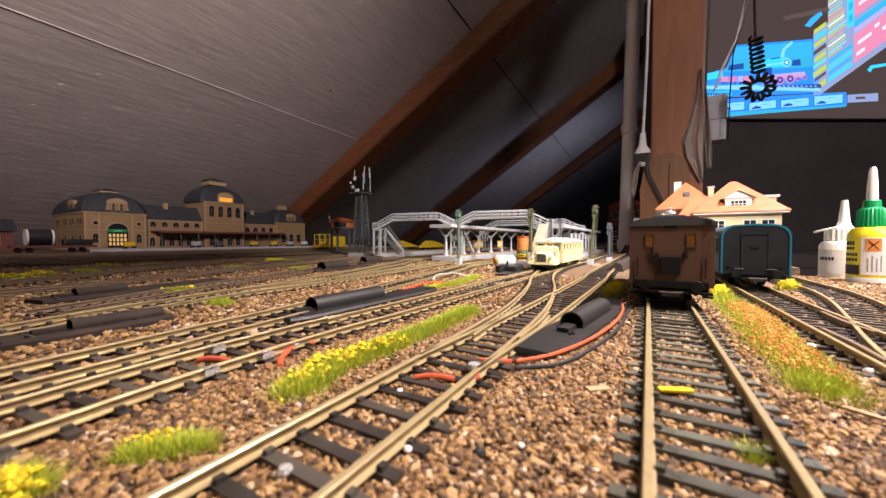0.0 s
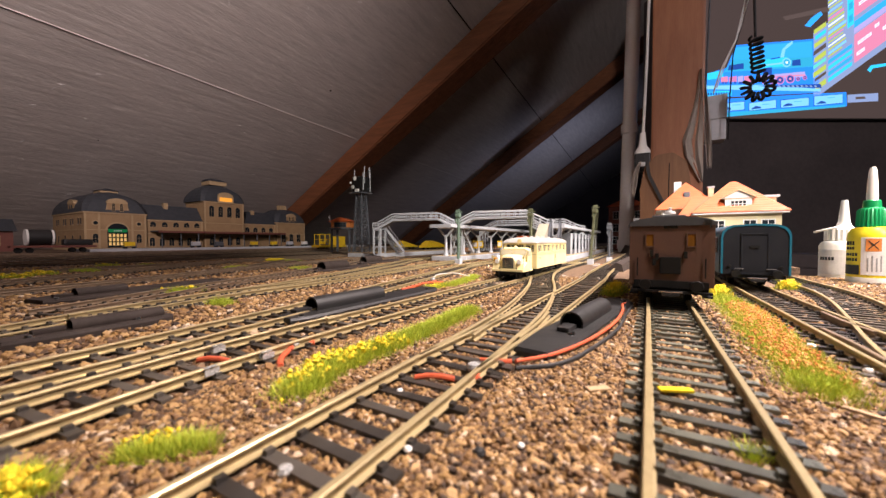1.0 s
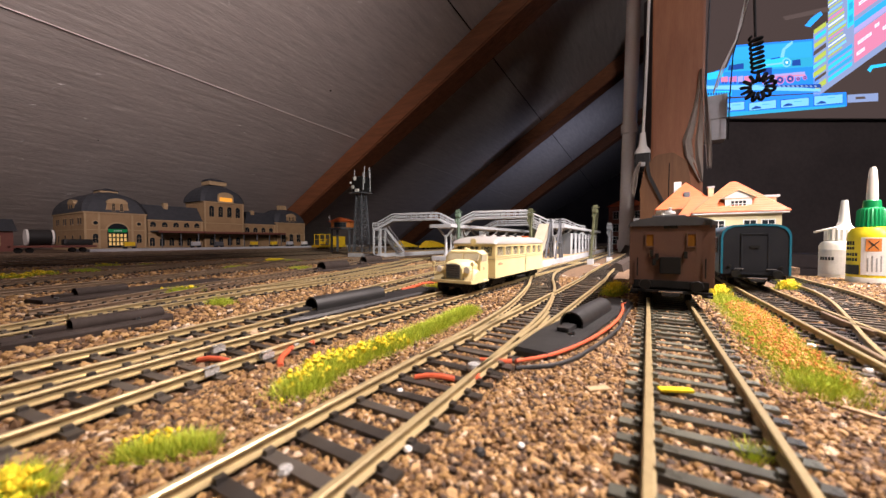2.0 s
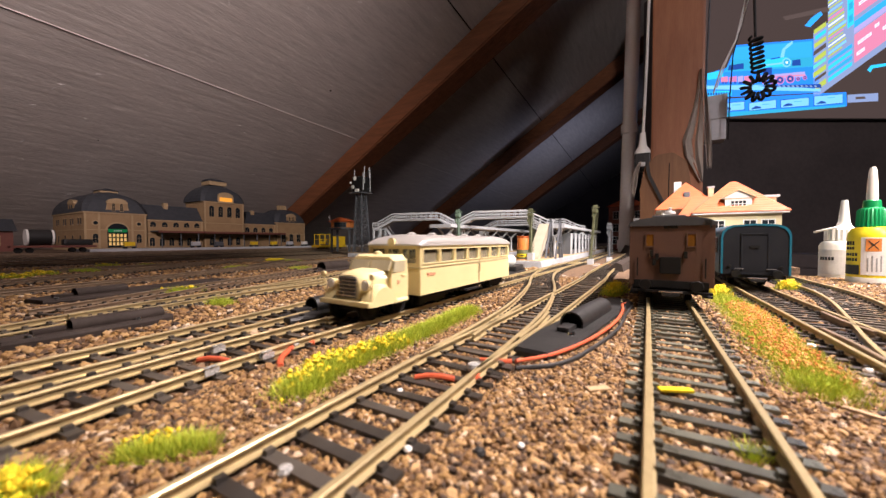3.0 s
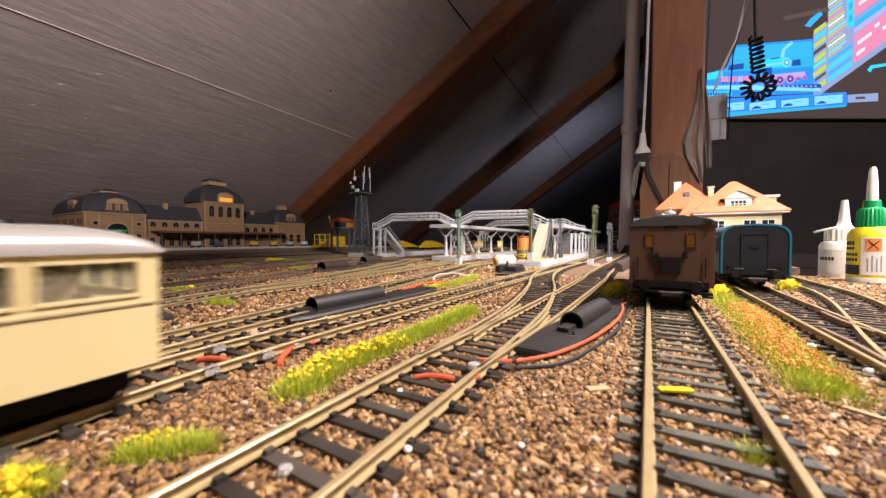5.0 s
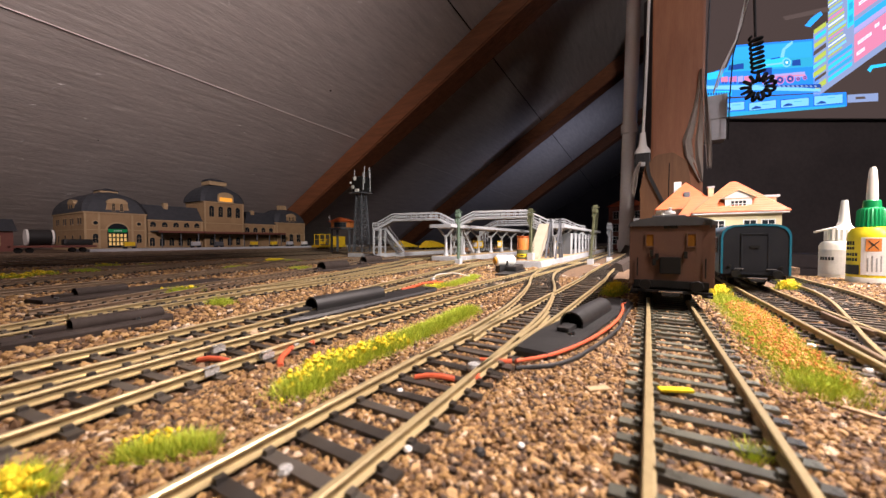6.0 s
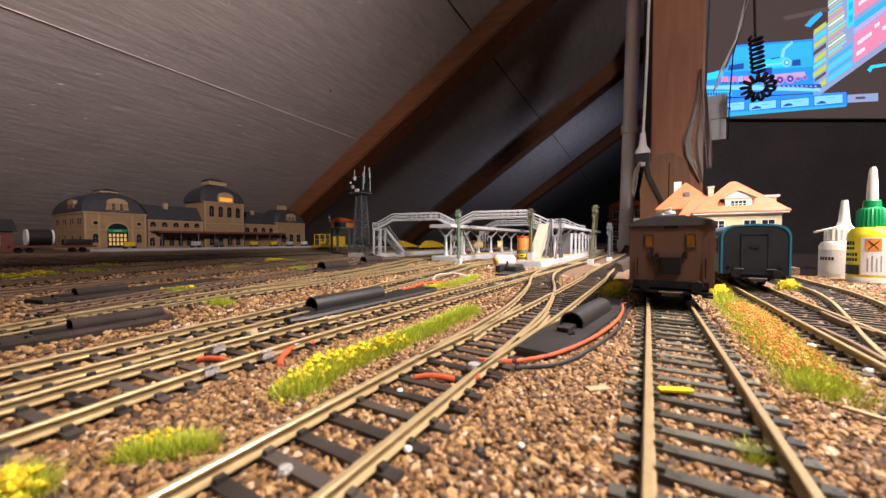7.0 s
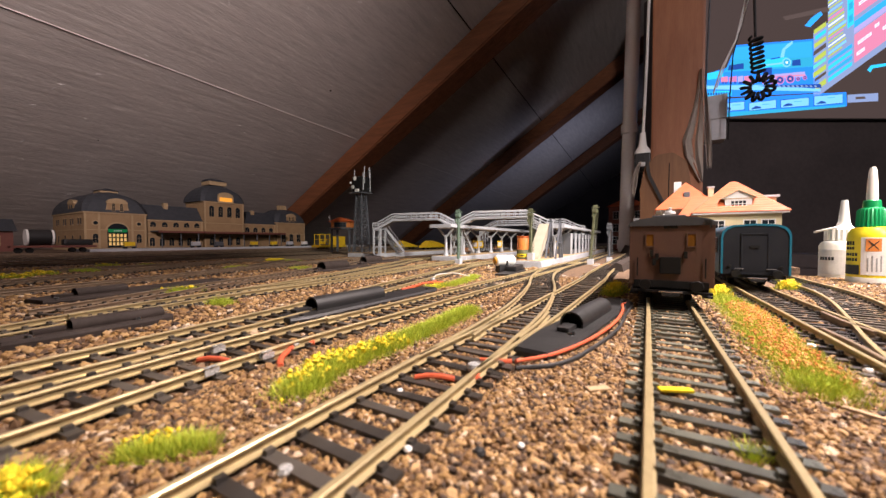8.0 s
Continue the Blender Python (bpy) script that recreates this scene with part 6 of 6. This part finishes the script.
    for i in range(5):
        a = math.radians(-152) + 0.17 * i
        part("lettering", bar(B(), ((r + 0.45) * math.cos(a), (r + 0.45) * math.sin(a), 19), ((r + 0.45) * math.cos(a + 0.11), (r + 0.45) * math.sin(a + 0.11), 19), 0.4, 3.0), "ink", t)
    n = 72
    rings = []
    for z, rr, rib in ((34.5, 8.4, 0), (35.2, 9.2, 0.4), (45, 8.9, 0.4), (46.4, 7.6, 0)):
        rings.append([((rr + rib * math.cos(i * math.pi / 2)) * math.cos(2 * math.pi * i / n), (rr + rib * math.cos(i * math.pi / 2)) * math.sin(2 * math.pi * i / n), z) for i in range(n)])
    part("cap", loft(B(), rings), "white", t, "white ribbed cap", smooth=True)
    part("spout", lathe(B(), [(7.0, 46), (5.0, 48), (3.8, 52), (2.7, 64), (2.1, 71), (0.3, 71.4)], 24, (2.6, 0)), "white", t, "tapered white spout", smooth=True)
    ring = B()
    rr = []
    for i in range(33):
        a = 2 * math.pi * i / 32
        c = Vector((-5 + 10 * math.cos(a), 1 + 9 * math.sin(a), 46 + 3.0 * math.cos(a)))
        o = Vector((math.cos(a), math.sin(a), 0))
        rr.append([c + 1.0 * (o * math.cos(q) + Vector((0, 0, 1)) * math.sin(q)) for q in np.linspace(0, 2 * math.pi, 8, endpoint=False)])
    part("retaining_loop", loft(ring, rr), "white", t, "loose white plastic loop", smooth=True)
    # scraps before the bottles
    for u, v, w, d, m, tu in ((127, 352, 16, 7, "paper", 20), (140, 345, 22, 5, "black", -15), (120, 380, 12, 8, "paper", 60), (150, 330, 18, 10, "white", 8), (112, 398, 14, 4, "black", -30), (134, 368, 10, 6, "black", 10)):
        s = thing("scrap", "small scrap of paper or plastic on the board edge", "scrap", u, v, -4.6, tu, "scraps by the bottles")
        part("piece", box(B(), -w / 2, w / 2, -d / 2, d / 2, 0, 1.4, 0.3), m, s)
    t = thing("clear_tray", "shallow clear plastic tray under the glue bottle", "tray", 150, 398, -5)
    part("edge", box(B(), -20, 24, -34, -16, 0.1, 2.2, 0.5), "pale", t)


M["text_grey"] = material("grey_print", (0.3, 0.3, 0.3), rough=0.7, bump=0)
bottles()


# ---- small vehicles and buildings in the back ----


def works_train():
    t = thing("track_maintenance_vehicle", "yellow model track maintenance vehicle", "rail vehicle", -1010, 880, 0, 184)
    part("chassis", box(B(), -16, 16, -70, 70, 6, 14, 1), "yellow", t)
    part("cab", box(B(), -16, 16, -66, -20, 14, 46, 2), "yellow", t)
    part("cab_window", box(B(), 16, 16.6, -60, -28, 28, 42), "pane", t)
    fr = B()
    for y in (10, 35, 60):
        bar(fr, (-12, y, 14), (-12, y, 52), 2)
        bar(fr, (12, y, 14), (12, y, 52), 2)
    for x in (-12, 12):
        bar(fr, (x, 10, 52), (x, 60, 52), 2)
        bar(fr, (x, 10, 34), (x, 60, 34), 2)
        bar(fr, (x, 10, 14), (x, 35, 34), 1.6)
    part("railing", fr, "yellow", t)
    for y in (-48, -20, 20, 48):
        for x in (-8.6, 8.6):
            wheel(t, x, y, 5)
    for u, v in ((-760, 1010), (-700, 1120), (-640, 1000)):
        t = thing("yellow_wagon", "yellow model works wagon in the dim yard", "wagon", u, v, 0, 3, "yellow wagons")
        part("frame", box(B(), -15, 15, -60, 60, 7, 12, 0.5), "yellow", t)
        part("load", loft(B(), [[(-14, -55, 12), (14, -55, 12), (14, 55, 12), (-14, 55, 12)], [(-12, -40, 24), (12, -40, 24), (12, 10, 22), (-12, 10, 22)], [(-8, -30, 30), (8, -30, 30), (8, -10, 26), (-8, -10, 26)]]), "yellow", t)
        for y in (-40, 40):
            for x in (-8.6, 8.6):
                wheel(t, x, y, 5)


works_train()


def tank_wagon():
    t = thing("tank_wagon", "dark tank wagon with white bands on a red frame", "wagon", -1320, 245, 0, 0)
    part("frame", box(B(), -16, 16, -66, 84, 12, 18, 1), "brick_red", t)
    part("tank", cyl(B(), (0, -40, 38), (0, 8, 38), 20, 20, 28), "black", t, smooth=True)
    for y in (-41, 2):
        part("band", cyl(B(), (0, y, 38), (0, y + 4, 38), 20.6, 20.6, 28), "white", t, smooth=True)
    part("load", box(B(), -13, 13, 22, 78, 18, 34, 5), "black", t)
    for y in (-52, -34, 40, 60):
        for x in (-8.6, 8.6):
            wheel(t, x, y, 5.5)
    t = thing("red_shed", "dark red model goods shed with a grey roof", "shed", -1700, -90, -5, 90)
    part("wall", box(B(), 0, 330, 0, 120, 0, 66), "brick_red", t)
    part("roof", prism_x(B(), [(-10, 64), (130, 64), (60, 104)], -8, 338), "roof_dark", t)
    for i in range(6):
        window(t, 20 + i * 52, 44 + i * 52, 20, 48, 0, False, "station_trim")


tank_wagon()


def signal_cabin():
    t = thing("signal_cabin", "orange-brown model signal cabin on grey stilts", "cabin", -736, 690, -5, 20)
    t.scale = (1.2, 1.2, 1.18)
    for x in (-22, 22):
        for y in (-14, 14):
            part("stilt", box(B(), x - 2, x + 2, y - 2, y + 2, 0, 58), "dark_grey", t)
    part("deck", box(B(), -28, 28, -20, 20, 56, 60), "dark_grey", t)
    part("wall", box(B(), -23, 23, -15, 15, 60, 74), "orange", t)
    part("roof", prism(B(), [(-28, 74), (28, 74), (0, 84)], -20, 20), "roof_red", t)
    window(t, -14, 14, 62, 71, -15, False, "dark_grey", "pane", 3)
    part("lamp_arm", bar(B(), (-28, 0, 60), (-36, 0, 88), 1.4), "grey", t)
    t = thing("brick_building", "dark red brick model building behind the signals", "building", -50, 1300, -5)
    part("wall", box(B(), -66, 40, 0, 120, 0, 150), "brick_red", t)
    part("roof", hip_roof(-72, 46, -6, 126, 150, 176, 40, 50), "roof_red", t)
    for x in (-52, -20, 12):
        for z in (24, 66, 108):
            window(t, x, x + 16, z, z + 24, 0, False, "paper")


signal_cabin()


def plaster_ramp():
    t = thing("dark_embankment", "dark curved embankment edge along the inner tracks", "embankment", 0, 0, -5)
    pts = [(-34, 420), (-28, 520), (-22, 650), (-30, 860), (-60, 1100)]
    path, _ = smooth_path(pts, 12)
    rings = [[(x - 9, y, 0), (x + 12, y, 0), (x + 10, y, 9 + 12 * i / len(path)), (x + 4, y, 11 + 13 * i / len(path))] for i, (x, y) in enumerate(path)]
    part("bank", loft(B(), rings), "dusty", t, smooth=True)
    t = thing("rubble_heap", "small heap of rubble with orange flock by the mast", "rubble", -58, 505, -5)
    rnd = random.Random(4)
    for i in range(22):
        x, y, s = rnd.gauss(0, 11), rnd.gauss(0, 13), rnd.uniform(1.5, 3.6)
        b = box(B(), x - s, x + s, y - s * 0.7, y + s * 0.7, 0, s * 0.9, 0.4)
        part("lump", b, rnd.choice(("grey", "orange", "station_trim", "raw_wood")), t)


plaster_ramp()

# ---- grass and ballast ----


def blades_mesh(name, spots, height, mat, blade=0.2, lean=0.9):
    """Short upright blades, each a thin three-sided spike, at the given (u, v, height factor) spots."""
    n = len(spots)
    s = np.array(spots, float)
    h = height * s[:, 2] * np.random.uniform(0.6, 1.15, n)
    ang = np.random.uniform(0, 2 * np.pi, n)
    d = np.stack([np.cos(ang), np.sin(ang)], 1)
    tip = s[:, :2] + d * (h * lean * np.random.uniform(0, 1, n))[:, None]
    w = blade
    verts = np.empty((n, 4, 3))
    for k in range(3):
        a = ang + 2 * np.pi * k / 3
        verts[:, k, 0] = s[:, 0] + w * np.cos(a)
        verts[:, k, 1] = s[:, 1] + w * np.sin(a)
        verts[:, k, 2] = -4.9
    verts[:, 3, :2] = tip
    verts[:, 3, 2] = -4.9 + h
    base = np.arange(n)[:, None, None] * 4
    faces = (base + np.array([[0, 1, 3], [1, 2, 3], [2, 0, 3]])[None]).reshape(-1, 3)
    me = bpy.data.meshes.new(name)
    me.from_pydata((verts.reshape(-1, 3) * MM).tolist(), [], faces.tolist())
    me.materials.append(M[mat])
    return new(name, me)


def flock_mesh(name, spots, size, mat):
    """Small faceted flower lumps at (u, v, z)."""
    s = np.array(spots, float)
    n = len(s)
    o = np.array([(1, 0, 0), (-1, 0, 0), (0, 1, 0), (0, -1, 0), (0, 0, 1), (0, 0, -1)], float)
    v = s[:, None, :] + o[None] * size * np.random.uniform(0.5, 1.3, (n, 6, 1)) + np.random.normal(0, size * 0.15, (n, 6, 3))
    f = np.array([[0, 2, 4], [2, 1, 4], [1, 3, 4], [3, 0, 4], [2, 0, 5], [1, 2, 5], [3, 1, 5], [0, 3, 5]])
    faces = (np.arange(n)[:, None, None] * 6 + f[None]).reshape(-1, 3)
    me = bpy.data.meshes.new(name)
    me.from_pydata((v.reshape(-1, 3) * MM).tolist(), [], faces.tolist())
    me.materials.append(M[mat])
    return new(name, me)


def inside(path, half, n):
    """Random spots within a strip round a centre line, thinning towards its edge."""
    p, _ = smooth_path(path, 1.0)
    k = np.random.randint(0, len(p), n)
    off = np.random.normal(0, half * 0.5, (n, 2))
    f = np.exp(-0.5 * (np.hypot(off[:, 0], off[:, 1]) / half) ** 2)
    return np.column_stack([p[k] + off, 0.35 + 0.65 * f])


def tuft(label, path, half, n, height, blooms=0, bloom_mat="bloom", bloom_at=None, bloom_size=0.7, category="grass"):
    t = thing("grass_tuft", label, category, group="grass tufts on the ballast")
    spots = inside(path, half, n)
    ob = blades_mesh("grass_flock", spots, height, "grass")
    ob.parent = t
    tagged(ob, kind="stuff")
    if blooms:
        b = inside(bloom_at or path, half * 0.9, blooms)
        b[:, 2] = -4.9 + height * b[:, 2] * np.random.uniform(0.55, 1.1, blooms)
        fl = flock_mesh("flower_flock", b, bloom_size, bloom_mat)
        fl.parent = t
        tagged(fl, kind="stuff")
    return t


tuft("bright green grass strip with yellow flowers between the tracks", [(-65, 47), (-70, 62), (-69, 80), (-69, 100), (-70, 125), (-72, 146)], 5.4, 26000, 5.2, 250, "bloom", [(-67, 50), (-73, 62), (-70, 72), (-69, 86)], 0.82)
tuft("small green tuft with yellow blooms in the gravel", [(-68, 21), (-65, 24), (-61, 27)], 2.8, 3600, 4.2, 30, "bloom", [(-70, 22), (-66, 26)], 0.55)
tuft("yellow flower clump in the gravel", [(-73, 9), (-69, 10)], 2.6, 1500, 5, 120, "bloom", None, 0.6)
tuft("green and orange flowering grass strip beside the straight track", [(33, 104), (35, 120), (35, 145), (37, 175), (38, 210), (37, 255)], 8.4, 30000, 4.6, 2300, "poppy", [(35, 118), (35, 140), (37, 165), (39, 195), (40, 225)], 0.42)
tuft("green grass strip beside the railcar track", [(-128, 196), (-124, 225), (-128, 255), (-135, 284)], 6.0, 7000, 5.5, 30, "bloom", [(-128, 196), (-126, 210)], 0.8)
tuft("yellow flower clump beside the brown coach", [(-19, 228), (-16, 248)], 4.5, 900, 9, 420, "bloom", None, 0.55)
tuft("yellow flower clump between the coaches", [(33, 255), (40, 268)], 4.0, 700, 8, 420, "bloom", None, 0.55)
tuft("yellow flower clump beside the blue coach", [(79, 316), (86, 328)], 4.0, 700, 8, 420, "bloom", None, 0.55)
tuft("pale green tuft in the yard", [(-193, 92), (-186, 96)], 4.0, 700, 6)
for uu, vv, bl in ((-258, 104, 12), (-489, 67, 50), (-509, 88, 60), (-603, 162, 10), (-560, 190, 0), (-520, 340, 200), (-490, 350, 0), (-350, 260, 0), (-520, 120, 0), (-430, 230, 0)):
    tuft("dusty green tuft with yellow bloom in the yard" if bl else "dusty green tuft in the yard", [(uu - 6, vv - 6), (uu + 6, vv + 8)], 6.0, 900, 6, bl, "bloom", None, 1.2)
tuft("tiny olive tuft between the sleepers", [(14, 68.5), (15, 70)], 1.2, 160, 4.5)


def yellow_chip():
    t = thing("yellow_chip", "flat yellow plastic chip lying on the sleepers", "chip", 5.5, 89, -2.2, 25)
    part("chip", box(B(), -3.4, 3.4, -0.9, 0.9, 0, 0.6, 0.2), "bottle_yellow", t)
    t = thing("wood_splinter", "pale wooden splinter on the gravel", "splinter", -9, 82, -2.7, 40)
    part("chip", box(B(), -2.6, 2.6, -1.0, 1.0, 0, 0.7, 0.2), "station_trim", t)
    t = thing("wood_splinter", "long pale splinter beside the grass strip", "splinter", 38, 94, -2.7, -35)
    part("chip", box(B(), -6, 6, -0.6, 0.6, 0, 0.7, 0.2), "station_trim", t)
    for u, v, m, r in ((-22, 48, "black", 1.1), (-32, 43, "white", 0.7), (-46, 59, "white", 0.8), (-17, 53, "white", 0.6), (-44, 30, "solder", 1.2), (44, 150, "white", 1.2), (48, 128, "white", 1.2), (50, 114, "white", 1.0)):
        t = thing("pebble", "single %s pebble on the ballast" % {"black": "black", "white": "pale", "solder": "silvery"}[m], "pebble", u, v, -2.4, group="odd pebbles")
        part("stone", lathe(B(), [(0.2, -r * 0.7), (r * 0.8, -r * 0.4), (r, 0), (r * 0.7, r * 0.5), (r * 0.15, r * 0.65)], 9), m, t)


def track_litter():
    """Pale crumbs of plaster, foil and cut wire round the turnouts."""
    rnd = random.Random(21)
    for i in range(46):
        u, v = rnd.choice(((rnd.uniform(-95, -30), rnd.uniform(190, 420)), (rnd.uniform(60, 120), rnd.uniform(190, 330)), (rnd.uniform(-125, -45), rnd.uniform(120, 300))))
        m, lab = rnd.choice((("white", "white plaster crumb on the ballast"), ("station_trim", "pale wood crumb on the ballast"), ("solder", "bright scrap of cut wire on the ballast")))
        t = thing("crumb", lab, "crumb", u, v, -2.6, rnd.uniform(0, 180), "crumbs on the ballast")
        a, b, h = rnd.uniform(0.5, 2.0), rnd.uniform(0.4, 0.9), rnd.uniform(0.5, 1.0)
        bm = loft(B(), [[(-a, -b, -1.2), (a * 0.8, -b * 0.7, -1.2), (a, b, -1.2), (-a * 0.7, b * 0.8, -1.2)], [(-a * 0.7, -b * 0.8, h * 0.8), (a * 0.6, -b * 0.5, h), (a * 0.8, b * 0.6, h * 0.7), (-a * 0.5, b * 0.6, h)]])
        part("lump", bm, m, t)


yellow_chip()
track_litter()


def ballast():
    """Loose stones as one joined mesh, dense near the camera, kept off the rails and most sleepers."""
    rng = np.random.default_rng(7)
    lines = [smooth_path(p, 2.0)[0] for p in LINES]
    pts = np.vstack(lines)
    spots = []
    grid = {}
    for p in pts:
        grid.setdefault((int(p[0] // 20), int(p[1] // 20)), []).append(p)

    def off_track(x, y):
        best = 99.0
        gx, gy = int(x // 20), int(y // 20)
        for i in (-1, 0, 1):
            for j in (-1, 0, 1):
                for p in grid.get((gx + i, gy + j), ()):
                    d = math.hypot(p[0] - x, p[1] - y)
                    if d < best:
                        best = d
        return best
    def scatter(n, x0, x1, y0, y1, size, keep):
        xs, ys = rng.uniform(x0, x1, n), rng.uniform(y0, y1, n)
        for x, y in zip(xs, ys):
            d = off_track(x, y)
            s = size * rng.uniform(0.6, 1.5)
            z = -3.5 + rng.uniform(-0.2, 0.4)
            if d < 7.6:
                if rng.uniform() > keep:
                    continue
                z += 0.05
            elif d < 10.2:
                if rng.uniform() > 0.3:
                    continue
                z -= 0.2
                s *= 0.7
            elif d > 15:
                z += 0.4
            spots.append((x, y, z, s))
    scatter(58000, -95, 62, 8, 130, 0.52, 0.85)
    scatter(44000, -150, 120, 100, 330, 0.66, 0.75)
    scatter(16000, 90, 213, 180, 450, 0.8, 0.75)
    scatter(24000, -330, -80, -20, 260, 0.95, 0.6)
    scatter(15000, -640, -100, 40, 560, 1.25, 0.5)
    s = np.array(spots)
    n = len(s)
    phi = (1 + 5 ** 0.5) / 2
    ico = np.array([(-1, phi, 0), (1, phi, 0), (-1, -phi, 0), (1, -phi, 0), (0, -1, phi), (0, 1, phi), (0, -1, -phi), (0, 1, -phi), (phi, 0, -1), (phi, 0, 1), (-phi, 0, -1), (-phi, 0, 1)]) / 1.9
    tri = np.array([(0, 11, 5), (0, 5, 1), (0, 1, 7), (0, 7, 10), (0, 10, 11), (1, 5, 9), (5, 11, 4), (11, 10, 2), (10, 7, 6), (7, 1, 8), (3, 9, 4), (3, 4, 2), (3, 2, 6), (3, 6, 8), (3, 8, 9), (4, 9, 5), (2, 4, 11), (6, 2, 10), (8, 6, 7), (9, 8, 1)])
    v = ico[None] * rng.uniform(0.65, 1.3, (n, 12, 1)) * (s[:, 3] * rng.uniform(0.8, 1.2, n))[:, None, None]
    v *= rng.uniform(0.6, 1.25, (n, 1, 3)) * np.array([1, 1, 0.8])
    a = rng.uniform(0, 2 * np.pi, n)
    c, q = np.cos(a)[:, None], np.sin(a)[:, None]
    v = np.stack([v[..., 0] * c - v[..., 1] * q, v[..., 0] * q + v[..., 1] * c, v[..., 2]], -1) + s[:, None, :3]
    faces = (np.arange(n)[:, None, None] * 12 + tri[None]).reshape(-1, 3)
    me = bpy.data.meshes.new("ballast_gravel")
    me.vertices.add(n * 12)
    me.vertices.foreach_set("co", (v * MM).ravel())
    me.loops.add(len(faces) * 3)
    me.polygons.add(len(faces))
    me.loops.foreach_set("vertex_index", faces.ravel().astype(np.int32))
    me.polygons.foreach_set("loop_start", np.arange(0, len(faces) * 3, 3, dtype=np.int32))
    me.update(calc_edges=True)
    me.shade_flat()
    me.validate()
    me.materials.append(M["stone"])
    tagged(new("ballast_gravel", me), "loose brown ballast gravel between the tracks", "gravel", kind="stuff")


ballast()


LAMP_EYE, LAMP_AIM = Vector((0.95, -0.35, 0.62)), Vector((0.07, 0.62, 0.085))


def light_blocker():
    """Added dark disc, outside the view, that slides in to shade the reading lamp."""
    t = thing("light_blocker", "added unseen dark disc that blocks the reading lamp", "lamp flap")
    part("plate", lathe(B(), [(0.5, -1), (34, -1), (34, 1), (0.5, 1)], 32), "matt_black", t)
    part("stem", cyl(B(), (0, -33, 0), (0, -70, 0), 2, 2, 10), "matt_black", t)
    return t


BLOCKER = light_blocker()

# ---- movement ----
def motions():
    """The railcar rolls along its curve towards the camera and past it."""
    path, length = smooth_path(T3, 1.0)
    rows = []
    for t, v in RUN:
        i = int(np.argmin(abs(path[:, 1] - v)))
        j = int(np.argmin(abs(path[:, 1] - (v - 110))))
        a, b = path[i], path[j]
        turn = math.degrees(math.atan2(a[1] - b[1], a[0] - b[0])) - 90
        rows.append((t, pose(a[0] * MM, v * MM, 0, 0, 0, turn)))
    walk(CAR, rows)
    # The added disc slides before the reading lamp to dim the house.
    shut = look(LAMP_EYE.lerp(LAMP_AIM, 0.05), LAMP_AIM)
    away = shut @ pose(0.075, 0, 0)
    walk(BLOCKER, [(0.0, away), (7.1, away), (7.65, shut), (8.0, shut)])


RUN = [(0.0, 484), (0.5, 440), (1.0, 394), (1.5, 348), (2.0, 306), (2.5, 265.5), (3.0, 226), (3.5, 182), (4.0, 130), (4.5, 80), (4.7, 59.5), (5.2, 7), (5.8, -57), (6.4, -118), (8.0, -118)]
motions()
